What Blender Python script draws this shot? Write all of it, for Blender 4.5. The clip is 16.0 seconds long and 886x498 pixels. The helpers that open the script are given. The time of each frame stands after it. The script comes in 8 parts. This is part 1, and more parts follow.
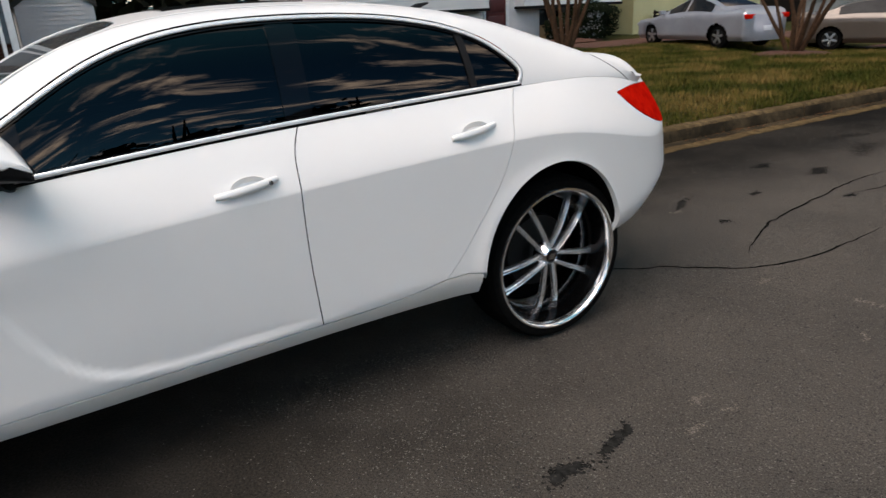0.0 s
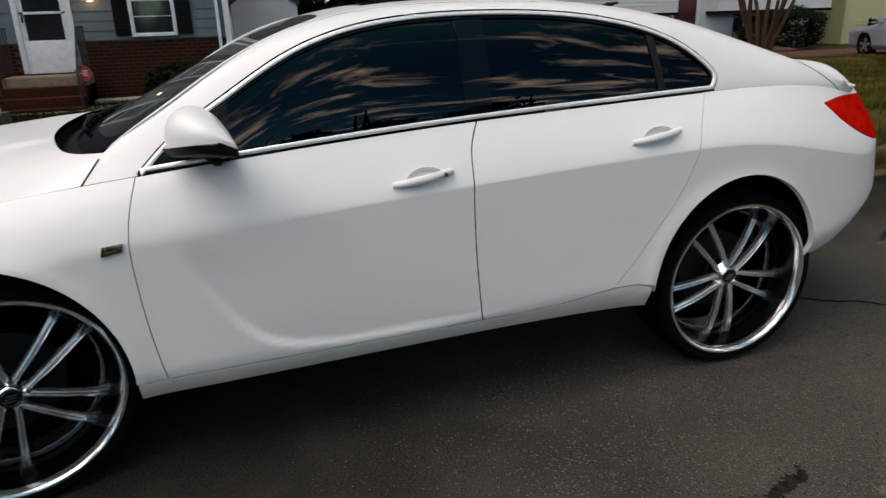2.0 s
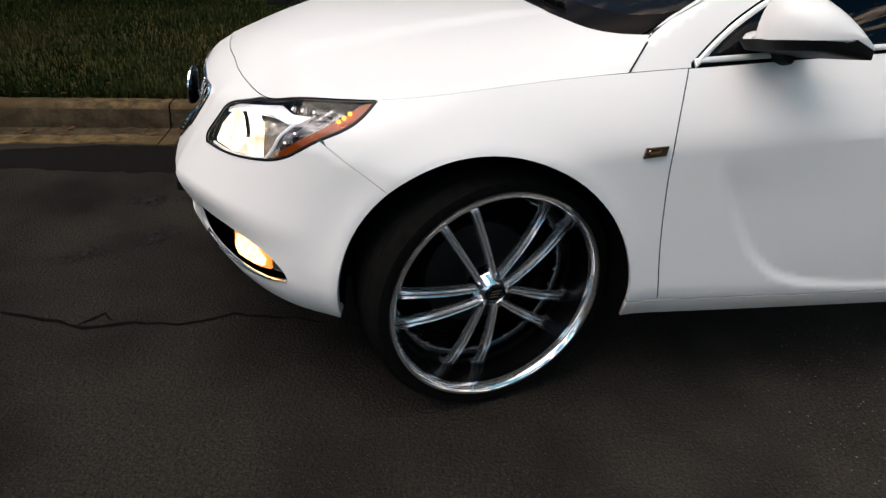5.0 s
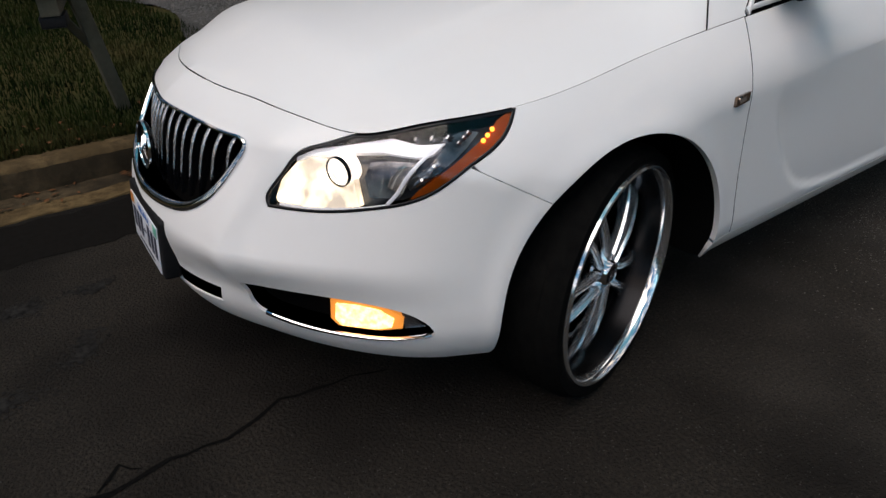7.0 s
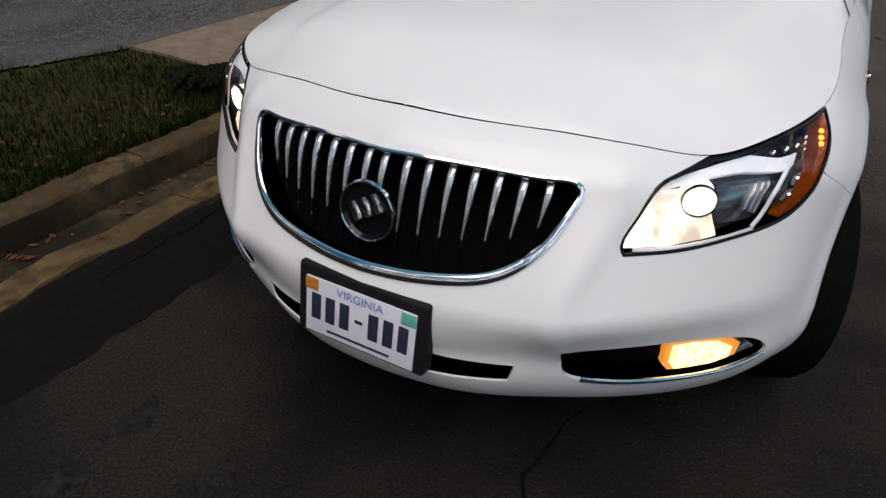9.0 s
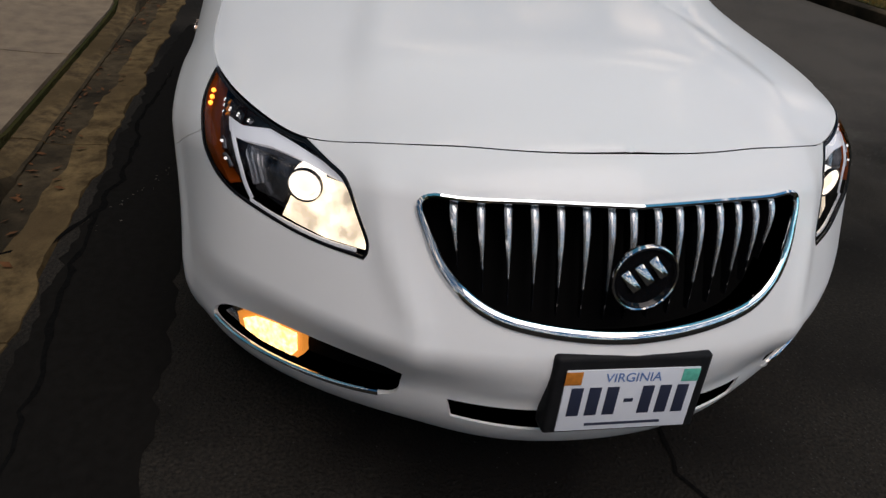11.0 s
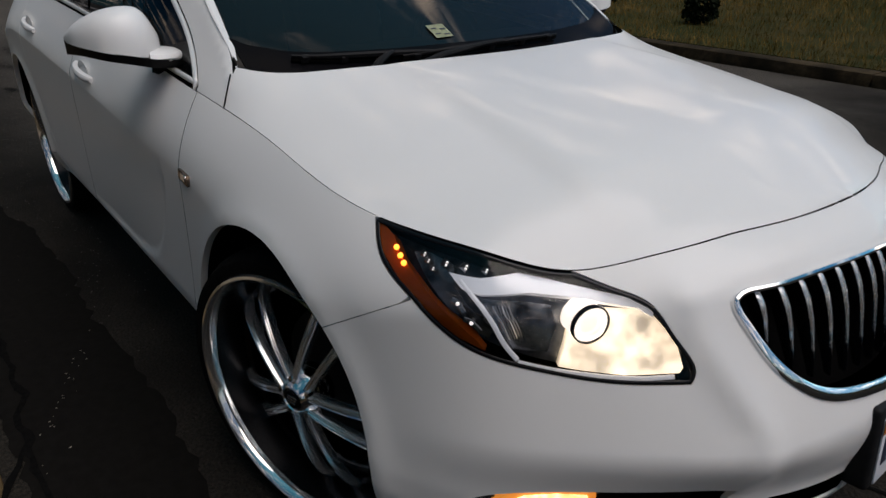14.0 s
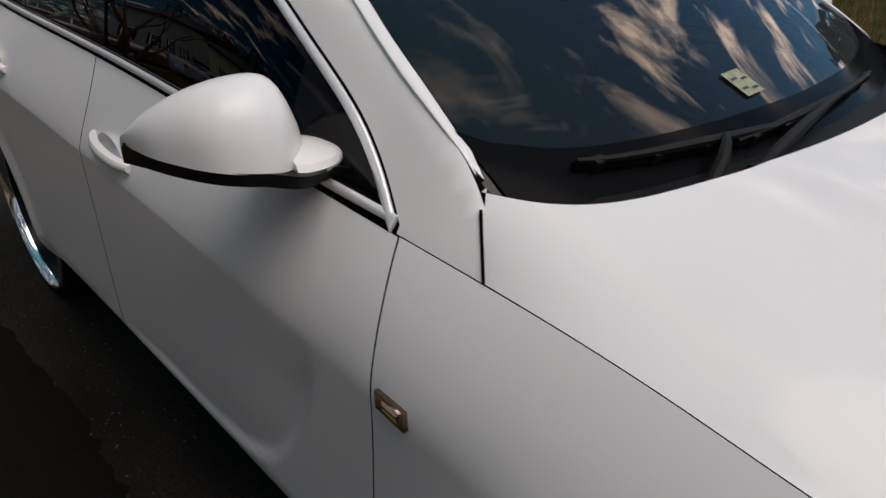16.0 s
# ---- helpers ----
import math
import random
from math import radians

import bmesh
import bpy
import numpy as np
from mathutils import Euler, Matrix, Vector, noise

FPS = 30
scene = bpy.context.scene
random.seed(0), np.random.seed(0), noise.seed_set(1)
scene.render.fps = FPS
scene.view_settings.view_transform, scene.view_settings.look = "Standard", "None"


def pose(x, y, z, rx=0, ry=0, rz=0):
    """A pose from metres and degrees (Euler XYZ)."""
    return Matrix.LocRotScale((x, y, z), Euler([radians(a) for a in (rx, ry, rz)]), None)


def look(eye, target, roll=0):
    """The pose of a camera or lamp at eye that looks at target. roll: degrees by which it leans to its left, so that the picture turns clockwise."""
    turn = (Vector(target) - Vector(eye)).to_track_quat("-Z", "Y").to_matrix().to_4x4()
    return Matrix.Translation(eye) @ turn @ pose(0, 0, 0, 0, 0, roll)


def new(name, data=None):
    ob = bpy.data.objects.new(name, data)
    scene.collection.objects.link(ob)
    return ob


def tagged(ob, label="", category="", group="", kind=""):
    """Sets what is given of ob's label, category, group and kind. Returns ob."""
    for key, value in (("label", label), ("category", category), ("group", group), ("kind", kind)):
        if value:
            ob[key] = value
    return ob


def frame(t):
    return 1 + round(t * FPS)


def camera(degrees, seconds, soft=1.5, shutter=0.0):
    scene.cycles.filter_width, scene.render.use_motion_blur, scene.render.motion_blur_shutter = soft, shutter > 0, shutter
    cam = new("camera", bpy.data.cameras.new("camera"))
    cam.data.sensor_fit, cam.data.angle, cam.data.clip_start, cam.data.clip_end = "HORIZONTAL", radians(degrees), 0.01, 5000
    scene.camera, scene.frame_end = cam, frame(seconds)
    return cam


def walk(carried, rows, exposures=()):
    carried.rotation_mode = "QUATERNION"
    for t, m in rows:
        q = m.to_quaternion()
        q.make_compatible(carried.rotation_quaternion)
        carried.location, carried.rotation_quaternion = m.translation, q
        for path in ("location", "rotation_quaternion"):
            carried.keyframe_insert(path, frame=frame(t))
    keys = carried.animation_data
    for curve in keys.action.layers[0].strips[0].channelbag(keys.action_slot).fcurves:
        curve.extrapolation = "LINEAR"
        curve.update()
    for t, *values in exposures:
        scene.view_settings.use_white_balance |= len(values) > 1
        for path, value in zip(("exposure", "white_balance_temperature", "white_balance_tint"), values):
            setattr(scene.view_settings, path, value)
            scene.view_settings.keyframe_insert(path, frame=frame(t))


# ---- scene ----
EXPOSURES = [(0.0, 0.90, 7180, 25.3), (1.0, 1.11, 7192, 25.2), (1.5, 0.84, 7198, 25.2), (2.0, 0.57, 7204, 25.2), (2.5, 0.52, 7216, 25.1), (3.0, 0.59, 7222, 25.1), (3.5, 0.90, 7228, 25.1), (4.0, 0.88, 7234, 25.1), (4.5, 0.83, 7240, 25.0), (7.0, 0.28, 6880, 24.4), (8.0, 0.13, 6820, 24.3), (8.5, 0.14, 6790, 24.2), (9.0, 0.33, 6760, 24.2), (11.5, 0.00, 6730, 22.5), (12.5, -0.16, 6712, 22.4), (13.0, 0.02, 6700, 22.3), (13.5, 0.38, 6688, 22.2), (14.0, 0.00, 6682, 22.2), (14.5, -0.25, 6670, 22.1), (15.0, -0.17, 6658, 26.1), (15.5, 0.01, 6802, 26.1), (16.0, 0.22, 6990, 26.0)]
cam = camera(66.30, 16.0, soft=1.4, shutter=0.12)
walk(cam, [
    (0.0, pose(-0.592, -3.064, 1.490, 70.24, 2.48, -31.79)),
    (0.5, pose(-0.546, -3.061, 1.476, 70.55, 2.15, -39.02)),
    (1.0, pose(-0.539, -3.049, 1.472, 70.33, 2.38, -37.69)),
    (1.5, pose(-0.574, -3.022, 1.464, 70.69, 2.00, -28.70)),
    (2.0, pose(-0.611, -3.033, 1.471, 70.96, 1.61, -17.43)),
    (2.5, pose(-0.711, -3.019, 1.444, 68.94, 1.41, -9.67)),
    (3.0, pose(-0.869, -2.982, 1.443, 66.87, 2.35, -4.55)),
    (3.5, pose(-1.041, -2.904, 1.438, 64.10, 3.82, -2.66)),
    (4.0, pose(-1.231, -2.820, 1.403, 67.67, -0.65, -2.04)),
    (4.5, pose(-1.452, -2.665, 1.410, 64.51, -1.65, -1.95)),
    (7.0, pose(-2.690, -1.975, 1.443, 59.84, 1.43, -34.39)),
    (7.5, pose(-2.891, -1.697, 1.428, 62.07, 3.13, -38.88)),
    (8.0, pose(-3.059, -1.402, 1.423, 59.49, -0.08, -46.15)),
    (8.5, pose(-3.303, -1.107, 1.425, 58.84, -0.39, -57.40)),
    (9.0, pose(-3.441, -0.729, 1.442, 58.75, -1.20, -62.06)),
    (11.5, pose(-3.248, 0.896, 1.427, 59.67, -3.56, -109.53)),
    (12.0, pose(-2.972, 1.072, 1.408, 62.01, 1.47, -113.16)),
    (12.5, pose(-2.831, 1.203, 1.423, 63.22, 4.47, -118.39)),
    (13.0, pose(-2.828, 1.388, 1.421, 60.98, 3.54, -123.41)),
    (13.5, pose(-2.829, 1.472, 1.419, 61.58, 1.40, -125.82)),
    (14.0, pose(-2.698, 1.456, 1.424, 64.79, -0.51, -128.91)),
    (14.5, pose(-2.465, 1.366, 1.427, 65.76, 0.28, -128.38)),
    (15.0, pose(-2.222, 1.337, 1.417, 64.57, -0.28, -127.43)),
    (15.5, pose(-1.916, 1.385, 1.445, 62.71, 0.66, -131.86)),
    (16.0, pose(-1.554, 1.362, 1.438, 63.03, 0.32, -133.55)),
], EXPOSURES)

# ---- sky, sun -------------------------------------------------------------
SUN_AZ, SUN_EL = 200.0, 12.0


def build_world():
    w = bpy.data.worlds.new("evening_sky")
    scene.world = w
    w.use_nodes = True
    nt = w.node_tree
    n, l = nt.nodes, nt.links
    n.clear()
    out = n.new("ShaderNodeOutputWorld")
    bg = n.new("ShaderNodeBackground")
    sky = n.new("ShaderNodeTexSky")
    sky.sky_type = 'NISHITA'
    sky.sun_disc = False
    sky.sun_elevation = radians(SUN_EL)
    sky.sun_rotation = radians(SUN_AZ)
    co = n.new("ShaderNodeTexCoord")
    sep = n.new("ShaderNodeSeparateXYZ")
    l.new(co.outputs["Generated"], sep.inputs[0])
    # clouds lie on a flat deck: divide the direction by its height
    lift = n.new("ShaderNodeMath")
    lift.operation = 'ADD'
    lift.inputs[1].default_value = 0.05
    l.new(sep.outputs[2], lift.inputs[0])
    dx, dy = n.new("ShaderNodeMath"), n.new("ShaderNodeMath")
    for d, k in ((dx, 0), (dy, 1)):
        d.operation = 'DIVIDE'
        l.new(sep.outputs[k], d.inputs[0])
        l.new(lift.outputs[0], d.inputs[1])
    comb = n.new("ShaderNodeCombineXYZ")
    l.new(dx.outputs[0], comb.inputs[0])
    l.new(dy.outputs[0], comb.inputs[1])
    mp = n.new("ShaderNodeMapping")
    mp.inputs["Scale"].default_value = (0.95, 1.30, 1.0)
    mp.inputs["Rotation"].default_value = (0, 0, radians(3))
    l.new(comb.outputs[0], mp.inputs["Vector"])
    cloud = n.new("ShaderNodeTexNoise")
    cloud.inputs["Scale"].default_value = 2.4
    cloud.inputs["Detail"].default_value = 7
    cloud.inputs["Roughness"].default_value = 0.60
    cloud.inputs["Distortion"].default_value = 0.6
    l.new(mp.outputs[0], cloud.inputs["Vector"])
    cover = n.new("ShaderNodeValToRGB")
    cover.color_ramp.elements[0].position = 0.52
    cover.color_ramp.elements[1].position = 0.72
    l.new(cloud.outputs["Fac"], cover.inputs["Fac"])
    tint = n.new("ShaderNodeValToRGB")
    e = tint.color_ramp.elements
    e[0].position, e[0].color = 0.50, (0.40, 0.43, 0.48, 1)
    e[1].position, e[1].color = 0.64, (1.0, 0.93, 0.78, 1)
    l.new(cloud.outputs["Fac"], tint.inputs["Fac"])
    dim = n.new("ShaderNodeMix")
    dim.data_type = 'RGBA'
    dim.blend_type = 'MULTIPLY'
    dim.inputs["Factor"].default_value = 1.0
    l.new(tint.outputs["Color"], dim.inputs[6])
    dim.inputs[7].default_value = (37.5, 34.2, 30.2, 1)
    mix = n.new("ShaderNodeMix")
    mix.data_type = 'RGBA'
    # the deck thins out overhead
    thin = n.new("ShaderNodeMapRange")
    thin.interpolation_type = 'SMOOTHSTEP'
    thin.inputs["From Min"].default_value, thin.inputs["From Max"].default_value = 0.56, 0.80
    thin.inputs["To Min"].default_value, thin.inputs["To Max"].default_value = 1.0, 0.60
    l.new(sep.outputs[2], thin.inputs["Value"])
    amount = n.new("ShaderNodeMath")
    amount.operation = 'MULTIPLY'
    l.new(cover.outputs["Color"], amount.inputs[0])
    l.new(thin.outputs[0], amount.inputs[1])
    l.new(amount.outputs[0], mix.inputs["Factor"])
    gap = n.new("ShaderNodeMix")
    gap.data_type = 'RGBA'
    gap.blend_type = 'MULTIPLY'
    gap.inputs["Factor"].default_value = 1.0
    l.new(sky.outputs[0], gap.inputs[6])
    gap.inputs[7].default_value = (0.07, 0.30, 0.56, 1)
    # a thin pale veil between the clouds, denser overhead
    veil = n.new("ShaderNodeMapRange")
    veil.interpolation_type = 'SMOOTHSTEP'
    veil.inputs["From Min"].default_value, veil.inputs["From Max"].default_value = 0.50, 0.92
    veil.inputs["To Min"].default_value, veil.inputs["To Max"].default_value = 0.10, 0.55
    l.new(sep.outputs[2], veil.inputs["Value"])
    hazy = n.new("ShaderNodeMix")
    hazy.data_type = 'RGBA'
    l.new(veil.outputs[0], hazy.inputs["Factor"])
    l.new(gap.outputs[2], hazy.inputs[6])
    hazy.inputs[7].default_value = (0.8, 4.2, 5.4, 1)
    l.new(hazy.outputs[2], mix.inputs[6])
    l.new(dim.outputs[2], mix.inputs[7])
    # the deck is brighter on the side of the low sun
    dot = n.new("ShaderNodeVectorMath")
    dot.operation = 'DOT_PRODUCT'
    l.new(co.outputs["Generated"], dot.inputs[0])
    dot.inputs[1].default_value = (math.sin(radians(SUN_AZ)), math.cos(radians(SUN_AZ)), 0.35)
    glow = n.new("ShaderNodeMapRange")
    glow.inputs["From Min"].default_value, glow.inputs["From Max"].default_value = -0.7, 1.0
    glow.inputs["To Min"].default_value, glow.inputs["To Max"].default_value = 0.45, 1.6
    l.new(dot.outputs["Value"], glow.inputs["Value"])
    lit = n.new("ShaderNodeVectorMath")
    lit.operation = 'SCALE'
    l.new(mix.outputs[2], lit.inputs[0])
    l.new(glow.outputs[0], lit.inputs["Scale"])
    l.new(lit.outputs[0], bg.inputs["Color"])
    bg.inputs["Strength"].default_value = 0.080
    l.new(bg.outputs[0], out.inputs["Surface"])
    sun = bpy.data.lights.new("sun", 'SUN')
    sun.energy, sun.angle, sun.color = 1.65, radians(50), (1.0, 0.955, 0.875)
    ob = new("sun", sun)
    a, el = radians(SUN_AZ + 52), radians(SUN_EL + 51)
    d = Vector((math.sin(a) * math.cos(el), math.cos(a) * math.cos(el), math.sin(el)))
    ob.matrix_world = look(d * 50, (0, 0, 0))


build_world()


# ---- materials -------------------------------------------------------------
def shader(name, color, rough=0.5, metal=0.0, spec=0.5, coat=0.0, noise_scale=0.0, amount=0.0, tone=None, bump=0.0,
           bump_scale=0.0, emit=None, power=0.0, per_object=0.0, rough_amount=0.0, coords="Object", big=0.0, tone2=None, coat_rough=0.03):
    m = bpy.data.materials.new(name)
    m.use_nodes = True
    nt = m.node_tree
    n, l = nt.nodes, nt.links
    b = n["Principled BSDF"]
    b.inputs["Base Color"].default_value = (*color, 1)
    b.inputs["Roughness"].default_value = rough
    b.inputs["Metallic"].default_value = metal
    b.inputs["Specular IOR Level"].default_value = spec
    b.inputs["Coat Weight"].default_value = coat
    b.inputs["Coat Roughness"].default_value = coat_rough
    co = n.new("ShaderNodeTexCoord")
    last = None
    if noise_scale:
        t = n.new("ShaderNodeTexNoise")
        t.inputs["Scale"].default_value = noise_scale
        t.inputs["Detail"].default_value = 6
        t.inputs["Roughness"].default_value = 0.65
        l.new(co.outputs[coords], t.inputs["Vector"])
        r = n.new("ShaderNodeMapRange")
        r.inputs["From Min"].default_value, r.inputs["From Max"].default_value = 0.35, 0.65
        r.inputs["To Min"].default_value, r.inputs["To Max"].default_value = 0.0, amount
        l.new(t.outputs["Fac"], r.inputs["Value"])
        mx = n.new("ShaderNodeMix")
        mx.data_type = 'RGBA'
        l.new(r.outputs[0], mx.inputs["Factor"])
        mx.inputs[6].default_value = (*color, 1)
        mx.inputs[7].default_value = (*(tone or [c * 0.5 for c in color]), 1)
        last = mx.outputs[2]
        if rough_amount:
            rr = n.new("ShaderNodeMapRange")
            rr.inputs["To Min"].default_value, rr.inputs["To Max"].default_value = rough - rough_amount, rough + rough_amount
            l.new(t.outputs["Fac"], rr.inputs["Value"])
            l.new(rr.outputs[0], b.inputs["Roughness"])
    if big:
        t = n.new("ShaderNodeTexNoise")
        t.inputs["Scale"].default_value = big
        t.inputs["Detail"].default_value = 4
        l.new(co.outputs[coords], t.inputs["Vector"])
        r = n.new("ShaderNodeMapRange")
        r.inputs["From Min"].default_value, r.inputs["From Max"].default_value = 0.42, 0.62
        l.new(t.outputs["Fac"], r.inputs["Value"])
        mx = n.new("ShaderNodeMix")
        mx.data_type = 'RGBA'
        l.new(r.outputs[0], mx.inputs["Factor"])
        if last:
            l.new(last, mx.inputs[6])
        else:
            mx.inputs[6].default_value = (*color, 1)
        mx.inputs[7].default_value = (*(tone2 or [c * 0.7 for c in color]), 1)
        last = mx.outputs[2]
    if per_object:
        oi = n.new("ShaderNodeObjectInfo")
        hv = n.new("ShaderNodeHueSaturation")
        r = n.new("ShaderNodeMapRange")
        r.inputs["To Min"].default_value, r.inputs["To Max"].default_value = 1 - per_object, 1 + per_object
        l.new(oi.outputs["Random"], r.inputs["Value"])
        l.new(r.outputs[0], hv.inputs["Value"])
        if last:
            l.new(last, hv.inputs["Color"])
        else:
            hv.inputs["Color"].default_value = (*color, 1)
        last = hv.outputs["Color"]
    if last:
        l.new(last, b.inputs["Base Color"])
    if bump:
        t = n.new("ShaderNodeTexNoise")
        t.inputs["Scale"].default_value = bump_scale
        t.inputs["Detail"].default_value = 5
        l.new(co.outputs[coords], t.inputs["Vector"])
        bp = n.new("ShaderNodeBump")
        bp.inputs["Strength"].default_value = 1.0
        bp.inputs["Distance"].default_value = bump
        l.new(t.outputs["Fac"], bp.inputs["Height"])
        l.new(bp.outputs[0], b.inputs["Normal"])
    if emit:
        b.inputs["Emission Color"].default_value = (*emit, 1)
        b.inputs["Emission Strength"].default_value = power
    return m


def glass(name, color, gloss=0.01, ior=1.5, film=0.0):
    m = bpy.data.materials.new(name)
    m.use_nodes = True
    nt = m.node_tree
    n, l = nt.nodes, nt.links
    n.remove(n["Principled BSDF"])
    out = n["Material Output"]
    tr = n.new("ShaderNodeBsdfTransparent")
    tr.inputs["Color"].default_value = (*color, 1)
    gl = n.new("ShaderNodeBsdfGlossy")
    gl.inputs["Roughness"].default_value = gloss
    shine = gl
    if film:
        # part of the sheen is blurred
        blur, shine = n.new("ShaderNodeBsdfGlossy"), n.new("ShaderNodeMixShader")
        blur.inputs["Roughness"].default_value = 0.5
        shine.inputs[0].default_value = 0.12
        l.new(gl.outputs[0], shine.inputs[1])
        l.new(blur.outputs[0], shine.inputs[2])
    fr = n.new("ShaderNodeFresnel")
    fr.inputs["IOR"].default_value = ior
    mx = n.new("ShaderNodeMixShader")
    l.new(fr.outputs[0], mx.inputs[0])
    l.new(tr.outputs[0], mx.inputs[1])
    l.new(shine.outputs[0], mx.inputs[2])
    if film:
        # a faint uneven pale film over the pane
        du, dm = n.new("ShaderNodeBsdfDiffuse"), n.new("ShaderNodeMixShader")
        du.inputs["Color"].default_value = (0.42, 0.43, 0.41, 1)
        co, t, r = n.new("ShaderNodeTexCoord"), n.new("ShaderNodeTexNoise"), n.new("ShaderNodeMapRange")
        t.inputs["Scale"].default_value, t.inputs["Detail"].default_value = 3.0, 5
        l.new(co.outputs["Object"], t.inputs["Vector"])
        r.inputs["From Min"].default_value, r.inputs["From Max"].default_value = .35, .7
        r.inputs["To Min"].default_value, r.inputs["To Max"].default_value = film * .5, film * 1.6
        l.new(t.outputs["Fac"], r.inputs["Value"])
        l.new(r.outputs[0], dm.inputs[0])
        l.new(mx.outputs[0], dm.inputs[1])
        l.new(du.outputs[0], dm.inputs[2])
        mx = dm
    l.new(mx.outputs[0], out.inputs["Surface"])
    return m


M = {}
M["paint"] = shader("white_car_paint", (0.80, 0.80, 0.79), rough=0.38, spec=0.4, coat=0.34, noise_scale=3.0, amount=0.15,
                    tone=(0.74, 0.735, 0.72), rough_amount=0.05, coat_rough=0.07)
M["sill"] = shader("white_sill_paint", (0.79, 0.78, 0.75), rough=0.38, coat=0.5, noise_scale=6.0, amount=0.5,
                   tone=(0.70, 0.68, 0.62))
M["chrome"] = shader("chrome", (0.86, 0.87, 0.88), rough=0.06, metal=1.0, noise_scale=9.0, amount=0.2, tone=(0.78, 0.79, 0.8))
M["black"] = shader("black_plastic", (0.009, 0.009, 0.010), rough=0.55, spec=0.12, noise_scale=30, amount=0.4, tone=(0.02, 0.02, 0.02))
M["void"] = shader("black_lining", (0.004, 0.004, 0.004), rough=1.0, spec=0.0)
M["gloss_black"] = shader("gloss_black_trim", (0.005, 0.005, 0.006), rough=0.1, spec=0.25)
M["pillar_black"] = shader("gloss_black_pillar", (0.003, 0.003, 0.0035), rough=0.04, spec=0.25)
M["bright_trim"] = shader("bright_window_trim", (0.92, 0.92, 0.91), rough=0.24, metal=0.35, noise_scale=12.0, amount=0.2, tone=(0.84, 0.84, 0.84))
M["frit"] = shader("printed_black_border", (0.006, 0.006, 0.007), rough=0.12, spec=0.02)
M["cowl"] = shader("black_cowl_plastic", (0.006, 0.006, 0.0065), rough=0.5, spec=0.08, noise_scale=30, amount=0.5, tone=(0.012, 0.012, 0.012))
M["rim_lip"] = shader("polished_rim_lip", (0.93, 0.93, 0.92), rough=0.11, metal=0.93, noise_scale=9.0, amount=0.2, tone=(0.82, 0.83, 0.84))
M["spoke"] = shader("spoke_chrome", (0.92, 0.93, 0.94), rough=0.13, metal=0.90, noise_scale=14.0, amount=0.2, tone=(0.80, 0.81, 0.82))
M["rubber"] = shader("tyre_rubber", (0.0035, 0.0035, 0.0035), rough=0.95, spec=0.03, noise_scale=40, amount=0.5, tone=(0.009, 0.009, 0.008))
M["brake"] = shader("brake_iron", (0.007, 0.007, 0.007), rough=0.6, metal=0.5, noise_scale=20, amount=0.5)
M["barrel"] = shader("dark_wheel_barrel", (0.010, 0.010, 0.011), rough=0.25, metal=0.8, noise_scale=20, amount=0.5)
M["slat"] = shader("satin_silver", (0.78, 0.79, 0.80), rough=0.26, metal=0.75, noise_scale=20, amount=0.3)
M["tint"] = glass("tinted_glass", (0.010, 0.010, 0.011), 0.0, 1.40)
M["windscreen"] = glass("windscreen_glass", (0.10, 0.115, 0.11), 0.0, 1.42, 0.004)
M["lens"] = glass("clear_lens", (0.93, 0.94, 0.95), 0.02, 1.4)
M["amber"] = shader("amber_plastic", (0.52, 0.095, 0.006), rough=0.15, spec=0.2, noise_scale=60, amount=0.5, tone=(0.38, 0.06, 0.006))
M["amber_lamp"] = shader("amber_marker_lamp", (1.0, 0.35, 0.05), emit=(1.0, 0.32, 0.03), power=3.0)
M["red_lens"] = shader("red_lamp_lens", (0.62, 0.012, 0.004), rough=0.25, spec=0.0, noise_scale=16, amount=0.7, tone=(0.34, 0.003, 0.002))
M["lamp_white"] = shader("lit_headlamp", (0.5, 0.43, 0.30), rough=0.1, emit=(1.0, 0.88, 0.62), power=1.3)
# chrome bezel: the lamp light it mirrors is given as glow
M["lamp_rim"] = shader("lit_headlamp_bezel", (0.95, 0.93, 0.88), rough=0.15, emit=(1.0, 0.93, 0.78), power=1.1)
M["lamp_warm"] = shader("lit_headlamp_bowl", (0.85, 0.80, 0.70), rough=0.3, emit=(1.0, 0.84, 0.56), power=1.6)


def flicker(m, scale, lo, hi):
    """Breaks up a lit reflector's glow as its facets do."""
    n, l = m.node_tree.nodes, m.node_tree.links
    co, t, r = n.new("ShaderNodeTexCoord"), n.new("ShaderNodeTexNoise"), n.new("ShaderNodeMapRange")
    t.inputs["Scale"].default_value, t.inputs["Detail"].default_value = scale, 3
    l.new(co.outputs["Object"], t.inputs["Vector"])
    r.inputs["From Min"].default_value, r.inputs["From Max"].default_value = .35, .65
    r.inputs["To Min"].default_value, r.inputs["To Max"].default_value = lo, hi
    l.new(t.outputs["Fac"], r.inputs["Value"])
    l.new(r.outputs[0], n["Principled BSDF"].inputs["Emission Strength"])


